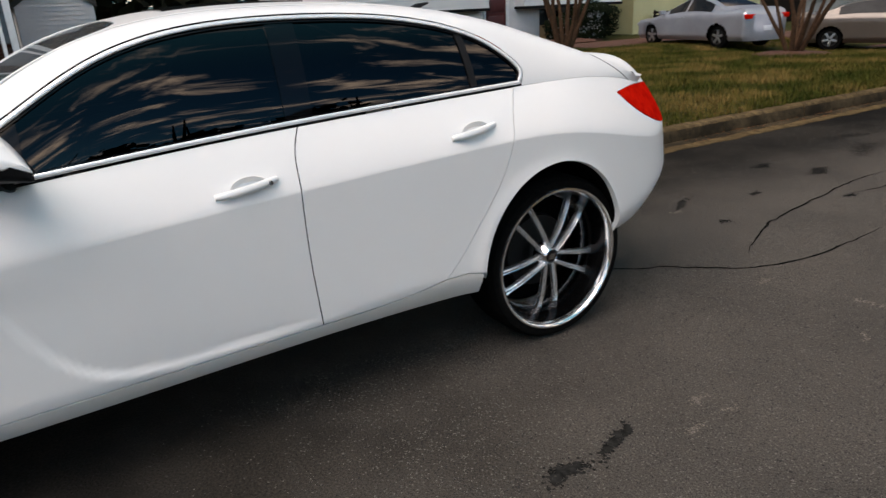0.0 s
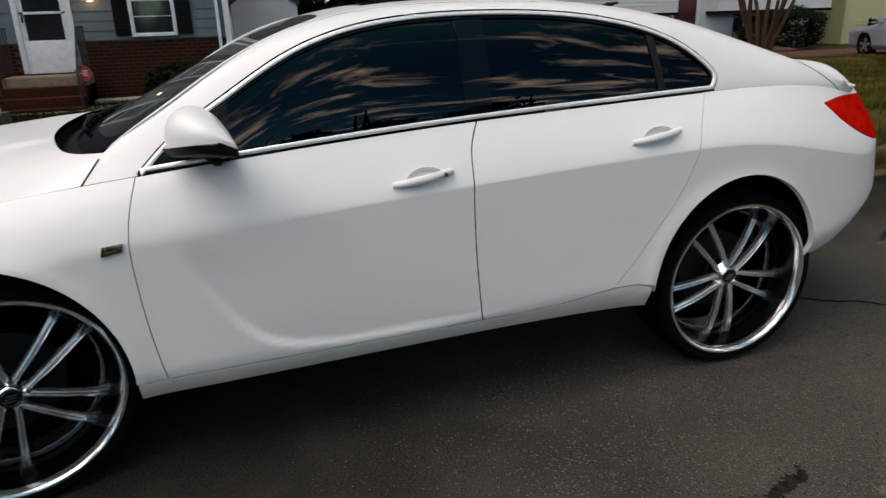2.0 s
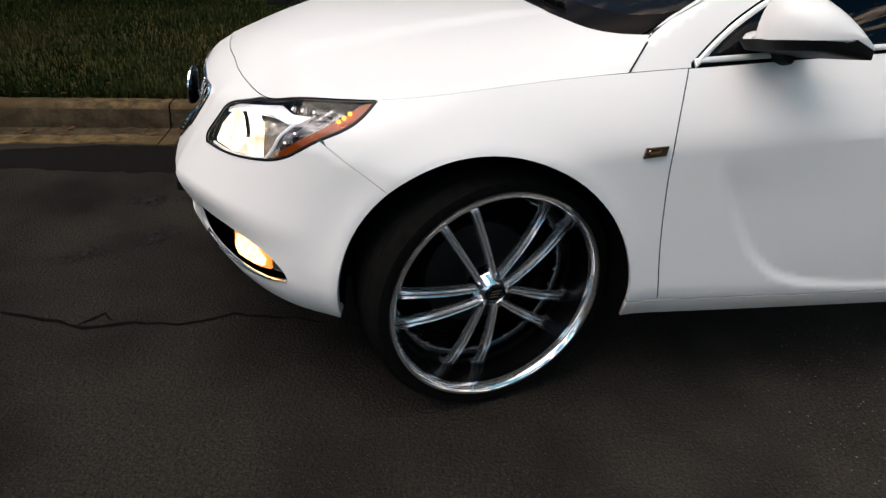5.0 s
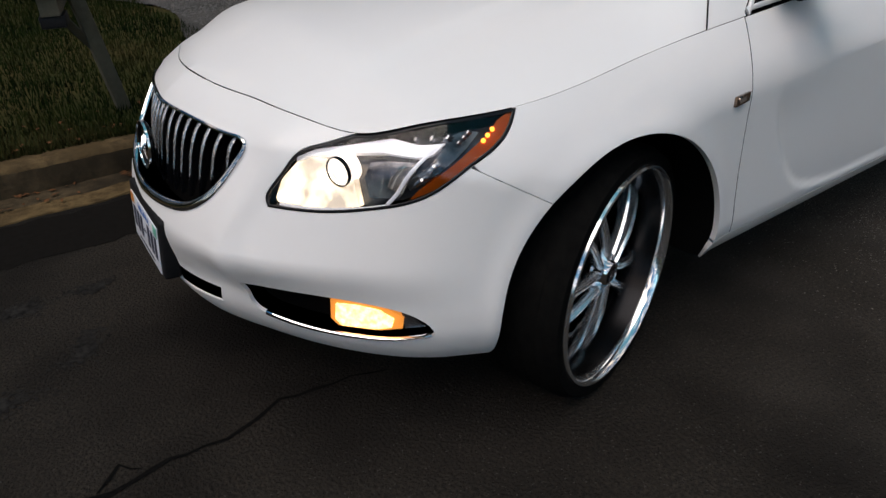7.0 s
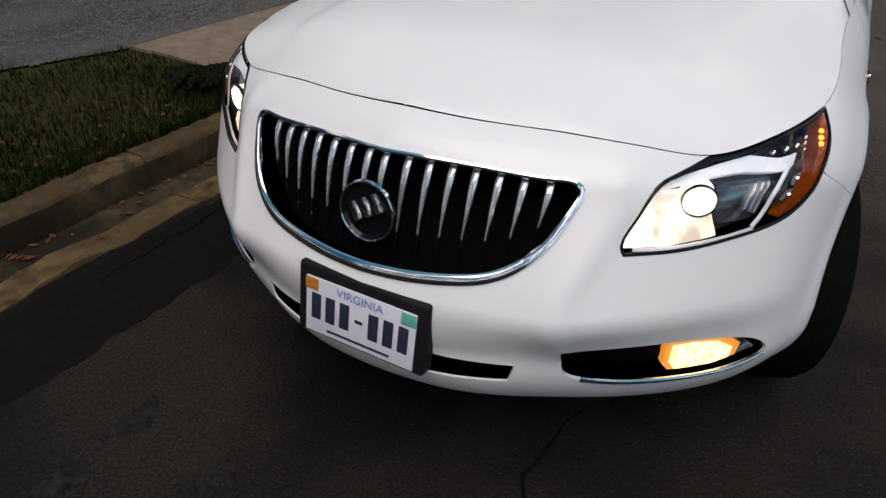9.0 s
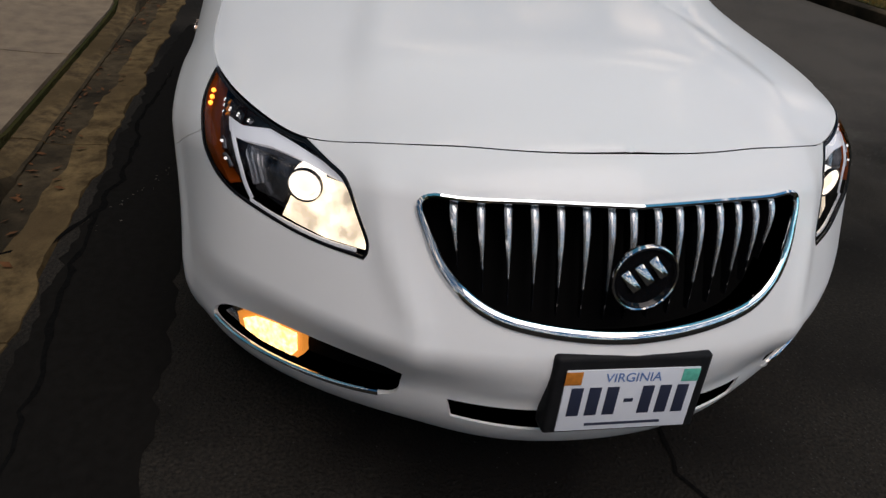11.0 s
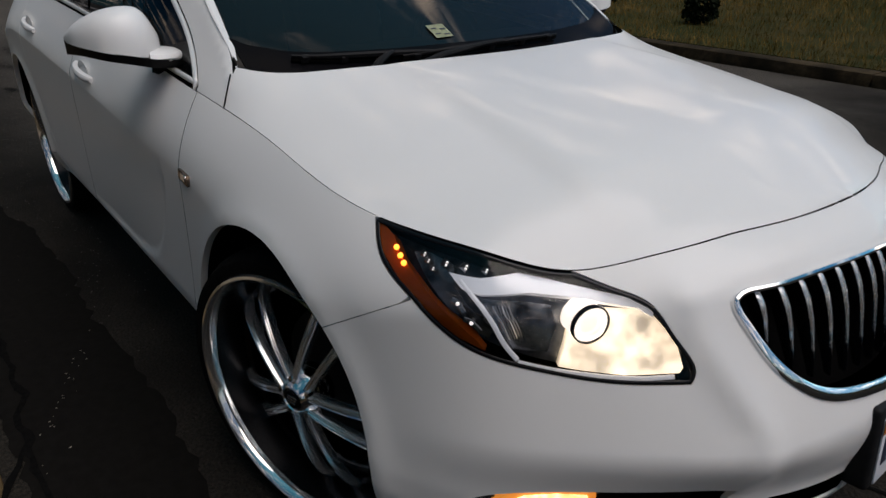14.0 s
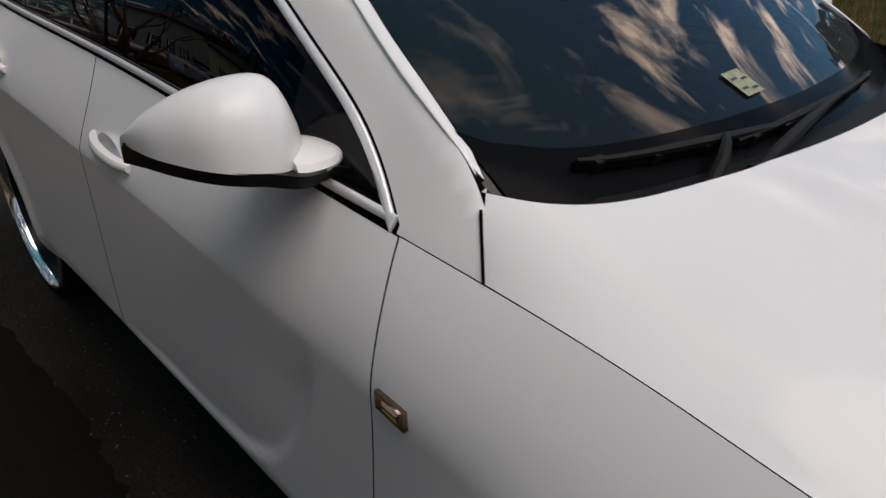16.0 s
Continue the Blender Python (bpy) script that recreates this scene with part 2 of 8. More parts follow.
flicker(M["lamp_warm"], 20, .25, 1.6)
M["led"] = shader("lit_led", (1, 1, 1), emit=(1.0, 0.96, 0.88), power=1.0)
M["fog"] = shader("lit_fog_lamp", (0.5, 0.28, 0.10), emit=(1.0, 0.62, 0.22), power=2.6)
flicker(M["fog"], 70, 1.4, 3.8)
M["fog_edge"] = shader("amber_lamp_edge", (0.5, 0.2, 0.04), rough=.3, emit=(1.0, 0.36, 0.05), power=.55)
M["lamp_floor"] = shader("lamp_housing", (0.10, 0.11, 0.13), rough=0.22, metal=0.5, noise_scale=40, amount=0.7, tone=(0.03, 0.03, 0.032))
# brow is no lamp: the light it reflects is put in as glow
M["brow"] = shader("glowing_silver_brow", (0.88, 0.90, 0.92), rough=0.2, metal=0.1, noise_scale=45, amount=0.5, tone=(0.66, 0.70, 0.74), emit=(0.88, 0.94, 1.0), power=0.20)
M["dark_bowl"] = shader("smoked_reflector", (0.012, 0.012, 0.014), rough=0.2, metal=0.8, noise_scale=26, amount=0.9, tone=(0.28, 0.285, 0.30))
M["fabric"] = shader("dark_seat_fabric", (0.02, 0.02, 0.022), rough=0.9, noise_scale=50, amount=0.5)
M["dash"] = shader("dashboard_plastic", (0.035, 0.034, 0.033), rough=0.7, noise_scale=60, amount=0.4)
M["vent"] = shader("smoked_bronze_chrome", (0.20, 0.13, 0.09), rough=0.15, metal=0.9, noise_scale=60, amount=0.5, tone=(0.34, 0.26, 0.20))
M["silver_grey"] = shader("grey_reflector", (0.35, 0.36, 0.38), rough=0.2, metal=0.9, noise_scale=40, amount=0.5)


# ---- small tools -----------------------------------------------------------
def spline(xs, ys):
    """Natural cubic through (xs, ys), straight beyond its ends."""
    xs, ys = np.asarray(xs, float), np.asarray(ys, float)
    k, h = len(xs), np.diff(xs)
    a, r = np.eye(k), np.zeros(k)
    for i in range(1, k - 1):
        a[i, i - 1:i + 2] = h[i - 1], 2 * (h[i - 1] + h[i]), h[i]
        r[i] = 6 * ((ys[i + 1] - ys[i]) / h[i] - (ys[i] - ys[i - 1]) / h[i - 1])
    m = np.linalg.solve(a, r)

    def f(x):
        x = np.asarray(x, float)
        xc = np.clip(x, xs[0], xs[-1])
        i = np.clip(np.searchsorted(xs, xc) - 1, 0, k - 2)
        t, u = xc - xs[i], xs[i + 1] - xc
        y = (m[i] * u ** 3 + m[i + 1] * t ** 3) / (6 * h[i]) + (ys[i] / h[i] - m[i] * h[i] / 6) * u + (ys[i + 1] / h[i] - m[i + 1] * h[i] / 6) * t
        s0 = (ys[1] - ys[0]) / h[0] - h[0] * m[1] / 6
        s1 = (ys[-1] - ys[-2]) / h[-1] + h[-1] * m[-2] / 6
        return y + np.minimum(x - xs[0], 0) * s0 + np.maximum(x - xs[-1], 0) * s1
    return f


def smoothstep(a, b, x):
    t = np.clip((x - a) / (b - a), 0, 1)
    return t * t * (3 - 2 * t)


def curve2(points, step=0.02, closed=False):
    """A smooth curve through a few 2D points, sampled every step."""
    p = np.array(points, float)
    s = np.concatenate([[0], np.cumsum(np.linalg.norm(np.diff(p, axis=0), axis=1))])
    fx, fy = spline(s, p[:, 0]), spline(s, p[:, 1])
    t = np.linspace(0, s[-1], max(3, int(s[-1] / step) + 1))
    return [tuple(q) for q in np.stack([fx(t), fy(t)], 1)]


def line2(points, step=0.02):
    """Straight pieces through the points, sampled every step."""
    out = []
    for a, b in zip(points[:-1], points[1:]):
        a, b = np.array(a, float), np.array(b, float)
        k = max(1, int(np.linalg.norm(b - a) / step))
        out += [tuple(a + (b - a) * i / k) for i in range(k)]
    return out + [tuple(points[-1])]


def chain(*pieces):
    out = []
    for p in pieces:
        for q in p:
            if not out or math.dist(out[-1], q) > 1e-4:
                out.append(tuple(q))
    if math.dist(out[0], out[-1]) < 1e-4:
        out.pop()
    return out


def area2(p):
    p = np.array(p)
    q = np.roll(p, -1, 0)
    return 0.5 * np.sum(p[:, 0] * q[:, 1] - q[:, 0] * p[:, 1])


def shrink(poly, g):
    """The polygon, counter-clockwise, moved in by g."""
    p = np.array(poly)
    if area2(p) < 0:
        p = p[::-1]
    a, b = p - np.roll(p, 1, 0), np.roll(p, -1, 0) - p
    a /= np.linalg.norm(a, axis=1)[:, None] + 1e-12
    b /= np.linalg.norm(b, axis=1)[:, None] + 1e-12
    na, nb = np.stack([-a[:, 1], a[:, 0]], 1), np.stack([-b[:, 1], b[:, 0]], 1)
    n = na + nb
    n /= np.maximum(np.sum(n * nb, 1), 0.5)[:, None]
    return [tuple(q) for q in p + n * g]


def inside(poly, pts):
    p, x, y = np.array(poly), pts[:, 0], pts[:, 1]
    q, c = np.roll(p, -1, 0), np.zeros(len(pts), bool)
    for (x0, y0), (x1, y1) in zip(p, q):
        if y0 != y1:
            c ^= ((y0 > y) != (y1 > y)) & (x < (x1 - x0) * (y - y0) / (y1 - y0) + x0)
    return c


def distance(poly, pts, closed=True):
    p = np.array(poly)
    q = np.roll(p, -1, 0)
    if not closed:
        p, q = p[:-1], q[:-1]
    best = np.full(len(pts), 9.0)
    for a, b in zip(p, q):
        ab = b - a
        t = np.clip(((pts - a) @ ab) / max(ab @ ab, 1e-12), 0, 1)
        best = np.minimum(best, np.linalg.norm(pts - a - t[:, None] * ab, axis=1))
    return best


def obj(name, mesh, mat, parent=None, label=""):
    for m in (mat if isinstance(mat, (list, tuple)) else [mat]):
        mesh.materials.append(m)
    ob = new(name, mesh)
    ob.parent = parent
    if label:
        ob["label"] = label
    return ob


def part(name, bm, mat, parent=None, label="", smooth=True):
    bmesh.ops.recalc_face_normals(bm, faces=bm.faces[:])
    me = bpy.data.meshes.new(name)
    bm.to_mesh(me)
    bm.free()
    if smooth:
        me.polygons.foreach_set("use_smooth", [True] * len(me.polygons))
        me.set_sharp_from_angle(angle=radians(38))
    return obj(name, me, mat, parent, label)


def base(name, place=(0, 0, 0), turn=0.0, **tags):
    ob = new(name)
    ob.matrix_world = pose(*place, 0, 0, turn)
    return tagged(ob, **tags)


def add_box(bm, lo, hi, bevel=0.0, m=None, segments=2):
    r = bmesh.ops.create_cube(bm, size=1.0)
    c, s = [(a + b) / 2 for a, b in zip(lo, hi)], [b - a for a, b in zip(lo, hi)]
    for v in r["verts"]:
        v.co = Vector([c[k] + v.co[k] * s[k] for k in range(3)])
    vs = r["verts"]
    if bevel:
        es = list({e for v in vs for e in v.link_edges})
        k = bmesh.ops.bevel(bm, geom=es, offset=bevel, segments=segments, affect='EDGES', profile=0.6)
        vs = list({v for f in k["faces"] for v in f.verts} | {v for v in vs if v.is_valid})
    if m is not None:
        bmesh.ops.transform(bm, matrix=m, verts=vs)
    return vs


def add_lathe(bm, profile, segments=48, m=None, closed=False, span=2 * math.pi):
    """Turns (radius, height) pairs round z."""
    full = abs(span - 2 * math.pi) < 1e-6
    rows = []
    count = segments if full else segments + 1
    for i in range(count):
        a = span * i / segments
        rows.append([bm.verts.new((r * math.cos(a), r * math.sin(a), z)) for r, z in profile])
    for i in range(segments):
        a, b = rows[i], rows[(i + 1) % count]
        for j in range(len(profile) - (0 if closed else 1)):
            k = (j + 1) % len(profile)
            q = [a[j], b[j], b[k], a[k]]
            if profile[j][0] < 1e-6:
                q = [a[j], b[k], a[k]]
            elif profile[k][0] < 1e-6:
                q = [a[j], b[j], a[k]]
            bm.faces.new(q)
    if m is not None:
        bmesh.ops.transform(bm, matrix=m, verts=[v for r in rows for v in r])
    bmesh.ops.remove_doubles(bm, verts=[v for r in rows for v in r], dist=1e-6)


def add_tube(bm, points, radius, sides=8, caps=True, flat=1.0, up=None):
    """A tube along 3D points; radius a number or one for each point."""
    pts = [Vector(p) for p in points]
    rad = radius if isinstance(radius, (list, tuple)) else [radius] * len(pts)
    rings, ref = [], Vector(up) if up else None
    for i, p in enumerate(pts):
        t = (pts[min(i + 1, len(pts) - 1)] - pts[max(i - 1, 0)]).normalized()
        if ref is None:
            ref = t.orthogonal()
        u = (ref - t * ref.dot(t)).normalized()
        if not up:
            ref = u
        w = t.cross(u)
        rings.append([bm.verts.new(p + rad[i] * (u * math.cos(2 * math.pi * k / sides) * flat + w * math.sin(2 * math.pi * k / sides))) for k in range(sides)])
    for a, b in zip(rings[:-1], rings[1:]):
        for k in range(sides):
            bm.faces.new((a[k], a[(k + 1) % sides], b[(k + 1) % sides], b[k]))
    if caps:
        bm.faces.new(rings[0][::-1])
        bm.faces.new(rings[-1])


# ---- the white car: its surfaces -------------------------------------------
# x runs to its rear, y to its off side; it stands over the origin.
OUT = [(-2.452, 0.0), (-2.438, 0.22), (-2.378, 0.445), (-2.252, 0.632), (-2.12, 0.763), (-1.985, 0.85), (-1.835, 0.904), (-1.65, 0.928), (-1.3, 0.932),
       (-0.9, 0.928), (0.0, 0.931), (0.9, 0.935), (1.3, 0.932), (1.6, 0.915), (1.85, 0.87), (2.05, 0.795), (2.2, 0.69), (2.31, 0.53), (2.38, 0.28), (2.40, 0.0)]
_o = [(x, -y) for x, y in OUT[2:0:-1]] + OUT + [(x, -y) for x, y in OUT[-2:-4:-1]]
_c = np.concatenate([[0], np.cumsum([math.dist(a, b) for a, b in zip(_o[:-1], _o[1:])])])
_c -= _c[2]
OX, OY = spline(_c, [p[0] for p in _o]), spline(_c, [p[1] for p in _o])
S_END = _c[-3]


def s_at(k):
    return _c[2 + k]


# height of the shoulder, and how far the skin falls in towards it, along the outline
_k = [0, s_at(1), s_at(2), s_at(3), s_at(4), s_at(5), s_at(6), s_at(7), s_at(8), s_at(9), s_at(10), s_at(11), s_at(12), s_at(13), s_at(14), s_at(15), s_at(16), s_at(17), S_END]
ZS = spline(_k, [.943, .934, .926, .909, .890, .917, .929, .944, .99, 1.036, 1.113, 1.158, 1.170, 1.165, 1.135, 1.10, 1.085, 1.08, 1.08])
DA = spline(_k, [.048, .049, .048, .042, .042, .056, .074, .099, .110, .094, .098, .11, .125, .13, .13, .11, .08, .06, .05])
DB = spline(_k, [.185, .198, .204, .164, .127, .085, .055, .01, 0, 0, 0, 0, 0, 0, .01, .03, .05, .06, .06])
DH = spline(_k, [.060, .062, .068, .078, .085, .10, .14, .18, .20, .20, .20, .19, .20, .24, .26, .24, .18, .14, .12])
DL = spline(_k, [.038, .05, .082, .068, .045, .02, 0, 0, 0, 0, 0, 0, 0, 0, 0, 0, 0, 0, 0])
ZB = spline(_k, [.308, .307, .304, .302, .302, .304, .308, .310, .311, .314, .345, .352, .36, .43, .475, .545, .59, .60, .60])
SCALLOP = np.array(curve2([(-.80, .80), (-.76, .70), (-.71, .61), (-.63, .51), (-.55, .458), (-.45, .435), (-.2, .43), (.1, .442), (.45, .462)], 0.03))


def ring(s, z, depth=0.0):
    """The skin from the front round the side to the rear, at the signed length s along its outline and the height z."""
    s, z = np.asarray(s, float), np.asarray(z, float)
    a = np.abs(s)
    h = 1e-3
    tx, ty = OX(a + h) - OX(a - h), OY(a + h) - OY(a - h)
    ln = np.hypot(tx, ty)
    nx, ny = -ty / ln, tx / ln
    q = np.maximum(ZS(a) - z, 0)
    d = DA(a) * np.maximum(1 - q / DH(a), 0) ** (1.7 - .47 * smoothstep(-.9, -.2, OX(a))) + DB(a) * np.maximum(1 - q / .45, 0) ** (1.28 - .20 * smoothstep(s_at(2), s_at(3), a))
    d = d + .05 * np.maximum(1 - (z - ZB(a)) / .13, 0) ** 2
    d = d + DL(a) * smoothstep(.60, .45, z)
    x0 = OX(a)
    # a soft ridge runs down the nose between the grille and the lamps
    yc = np.interp(z, [.45, .63, .70, .80, .90], [.43, .42, .45, .485, .48])
    d = d - .009 * np.exp(-((OY(a) - ny * d - yc) / .035) ** 2) * smoothstep(.40, .52, z) * smoothstep(.91, .86, z) * (x0 < -1.7)
    # lips round the wheel openings stand out a little
    for cx, rx in ((-1.41, .41), (1.255, .385)):
        e = np.hypot((x0 - cx) / rx, (z - .40) / .42)
        d = d - .010 * np.exp(-((e - 1.02) / .10) ** 2) * (np.abs(x0 - cx) < .8)
    # the hollow of the doors' lower edge
    side = (x0 > -.95) & (x0 < .6) & (z < .95)
    if np.any(side):
        pts = np.stack([x0, z], -1).reshape(-1, 2)
        sd = distance(SCALLOP, pts, closed=False).reshape(x0.shape)
        above = z > np.interp(x0, SCALLOP[:, 0], SCALLOP[:, 1])
        inn = np.where(above & (x0 > -.8), sd, -sd)
        d = d + np.where(side, .015 * smoothstep(-.018, .022, inn) * np.exp(-np.maximum(inn, 0) / .13) * smoothstep(.5, -.2, x0) * smoothstep(.86, .70, z), 0)
    d = d + depth
    sg = np.where(s < 0, -1.0, 1.0)
    return np.stack([OX(a) - nx * d, sg * (OY(a) - ny * d), z + 0 * a], -1)


def sunk(s, z, depth):
    """A point so far below the skin, along its normal."""
    e = 5e-4
    n = np.cross(ring(s, z + e) - ring(s, z - e), ring(s + e, z) - ring(s - e, z))
    return ring(s, z) - depth * n / np.linalg.norm(n)


_s = np.linspace(0, S_END, 700)
_sh = ring(_s, ZS(_s))                       # the shoulder line in space
SHX, SHY, SHZ = _sh[:, 0], _sh[:, 1], _sh[:, 2]


def sx(x, z):
    """Length along the outline at which the skin has this x, at the height z."""
    return float(np.interp(x, np.maximum.accumulate(ring(_s, np.full_like(_s, z))[:, 0]), _s))


def sy(y, z):
    """The same from y, round the front."""
    k = _s < s_at(8)
    return float(np.interp(y, ring(_s[k], np.full(k.sum(), z))[:, 1], _s[k]))


def to_side(pts):
    return [(sx(x, z), z) for x, z in pts]


def to_front(pts):
    return [(math.copysign(sy(abs(y), z), y), z) for y, z in pts]


HOOD_C = spline([-2.24, -2.17, -2.08, -2.0, -1.9, -1.77, -1.54, -1.2, -1.0, -.9], [.938, .962, .997, 1.021, 1.041, 1.055, 1.074, 1.105, 1.13, 1.14])
HOOD_P = spline([-2.25, -1.9, -1.6, -1.3, -1.1, -.98], [2.2, 2.5, 3.0, 4.2, 8.0, 15])
ROOF_C = spline([-1.3, -1.1, -.8, -.5, -.3, -.1, .2, .5, .8, 1.1, 1.4, 1.7, 1.88, 2.0, 2.2, 2.3, 2.36],
                [1.02, 1.115, 1.265, 1.405, 1.478, 1.518, 1.538, 1.535, 1.512, 1.467, 1.395, 1.297, 1.225, 1.196, 1.182, 1.168, 1.15])
RAIL_Y = spline([-1.06, -1.0, -.85, -.6, -.4, -.2, .1, .5, .9, 1.2, 1.5, 1.8, 2.0, 2.2], [.80, .765, .735, .685, .65, .628, .615, .615, .612, .615, .62, .63, .64, .60])
RAIL_Z = spline([-1.06, -1.0, -.85, -.6, -.4, -.2, .1, .5, .9, 1.2, 1.5, 1.8, 2.0, 2.2], [1.045, 1.10, 1.20, 1.352, 1.44, 1.488, 1.512, 1.508, 1.468, 1.402, 1.31, 1.208, 1.135, 1.12])


def hood(x, y, depth=0.0):
    x, y = np.asarray(x, float), np.asarray(y, float)
    ye, ze = np.maximum(np.interp(x, SHX, SHY), .03), np.interp(x, SHX, SHZ)
    t = np.clip(np.abs(y) / ye, 0, 1)
    z = ze + (HOOD_C(x) - ze) * (1 - t ** HOOD_P(x))
    # two soft folds run back from the lamps
    fold = .50 - .10 * smoothstep(-2.0, -1.2, x)
    z = z + .010 * smoothstep(fold + .05, fold - .03, np.abs(y)) * smoothstep(-2.12, -1.9, x) * smoothstep(-1.1, -1.35, x)
    # its long edges lie a little below the fenders
    z = z - .0018 * smoothstep(.955, .985, t) * smoothstep(-1.80, -1.70, x)
    return np.stack([x, y, z - depth], -1)


def top(x, y, depth=0.0):
    x, y = np.asarray(x, float), np.asarray(y, float)
    yr, zr = RAIL_Y(x), RAIL_Z(x)
    t = np.clip(np.abs(y) / yr, 0, 1.2)
    return np.stack([x, y, zr + (ROOF_C(x) - zr) * (1 - t ** 2.3) - depth], -1)


def flank(x, z, depth=0.0):
    """The upper side: glass, pillars, cant rail."""
    x, z = np.asarray(x, float), np.asarray(z, float)
    yb, zb = np.interp(x, SHX, SHY), np.interp(x, SHX, SHZ)
    yr, zr = RAIL_Y(x), RAIL_Z(x)
    t = np.clip((z - zb) / np.maximum(zr - zb, .02), 0, .9995)
    c = .006 + .074 * smoothstep(-.85, -.15, x)
    bow = .6 * smoothstep(-.95, -.45, x)      # curved glass: steep at the belt, leaning in at the roof
    y = yb - (yb - yr - c) * (t + bow * (t * t - t)) - c * (1 - np.sqrt(1 - t ** 12))
    return np.stack([x, y - depth, z], -1)


CHARTS = {"ring": (ring, -1), "hood": (hood, 1), "top": (top, 1), "flank": (flank, -1)}


def panel(name, chart, poly, mat, parent, holes=(), step=0.03, depth=0.0, flange=0.014, gap=0.002, mirror=False, label="", rim=None, lines=()):
    """A pressed panel: a piece of one of the surfaces within an outline, its edges turned in by flange metres."""
    fn, ori = CHARTS[chart]
    loops = [shrink(poly, gap)] + [shrink(h, -gap)[::-1] for h in holes]
    allp = np.concatenate([np.array(p) for p in loops])
    lo, hi = allp.min(0), allp.max(0)
    gx, gy = np.meshgrid(np.arange(lo[0] + step / 2, hi[0], step), np.arange(lo[1] + step / 2, hi[1], step))
    gx = gx + (np.arange(gx.shape[0]) % 2)[:, None] * step / 2
    grid = np.stack([gx.ravel(), gy.ravel()], 1)
    if len(grid):
        keep = inside(loops[0], grid)
        for h in loops[1:]:
            keep &= ~inside(h, grid)
        grid = grid[keep]
        for p in loops:
            if len(grid):
                grid = grid[distance(p, grid) > step * .4]
    runs = []
    for ln in lines:
        pts = np.array(ln, float)
        ok = inside(loops[0], pts) & (distance(loops[0], pts) > .006)
        for h in loops[1:]:
            ok &= ~inside(h, pts) & (distance(h, pts) > .006)
        pts = pts[ok]
        if len(pts) > 1:
            runs.append(pts)
            if len(grid):
                grid = grid[distance(pts, grid, closed=False) > step * .55]
    verts = [Vector(p) for p in allp] + [Vector(p) for r in runs for p in r] + [Vector(p) for p in grid]
    edges, k = [], len(allp)
    for r in runs:
        edges += [(k + i, k + i + 1) for i in range(len(r) - 1) if math.dist(r[i], r[i + 1]) < .1]
        k += len(r)
    k = 0
    for p in loops:
        edges += [(k + i, k + (i + 1) % len(p)) for i in range(len(p))]
        k += len(p)
    from mathutils.geometry import delaunay_2d_cdt
    v2, _, f2, vo, _, _ = delaunay_2d_cdt(verts, edges, [], 0, 1e-6)
    v2 = np.array([tuple(v) for v in v2])
    tri = np.array([f for f in f2 if len(f) == 3])
    cen = v2[tri].mean(1)
    keep = inside(loops[0], cen)
    for h in loops[1:]:
        keep &= ~inside(h, cen)
    tri = tri[keep]
    e = 5e-4

    def lay(p):
        p = np.asarray(p, float)
        a, b = p[:, 0], p[:, 1]
        q = fn(a, b)
        n = np.cross(fn(a + e, b) - fn(a - e, b), fn(a, b + e) - fn(a, b - e)) * ori
        n = n / (np.linalg.norm(n, axis=1)[:, None] + 1e-15)
        return q - n * depth, n
    q, n = lay(v2)
    g = np.cross(q[tri[:, 1]] - q[tri[:, 0]], q[tri[:, 2]] - q[tri[:, 0]])
    flip = np.sum(g * n[tri[:, 0]], 1) < 0
    tri[flip] = tri[flip][:, ::-1]
    P, N, F, MI = [q], [n], [tuple(t) for t in tri], [0] * len(tri)
    k = len(q)
    if flange:
        for p in loops:
            a, na = lay(p)
            t = np.roll(a, -1, 0) - np.roll(a, 1, 0)
            side = np.cross(t, na) * ori
            side /= np.linalg.norm(side, axis=1)[:, None] + 1e-15
            P += [a, a - na * flange]
            N += [side, side]
            m = len(p)
            for i in range(m):
                j = (i + 1) % m
                f = (k + i, k + m + i, k + m + j, k + j)
                F.append(f if ori > 0 else f[::-1])
                MI.append(1 if rim else 0)
            k += 2 * m
    P, N = np.concatenate(P), np.concatenate(N)
    if mirror:
        P, N = P * (1, -1, 1), N * (1, -1, 1)
        F = [f[::-1] for f in F]
    me = bpy.data.meshes.new(name)
    me.from_pydata(P.tolist(), [], F)
    me.polygons.foreach_set("use_smooth", [True] * len(F))
    me.polygons.foreach_set("material_index", MI)
    me.normals_split_custom_set_from_vertices(N.tolist())
    me.update()
    return obj(name, me, [mat, rim] if rim else mat, parent, label)


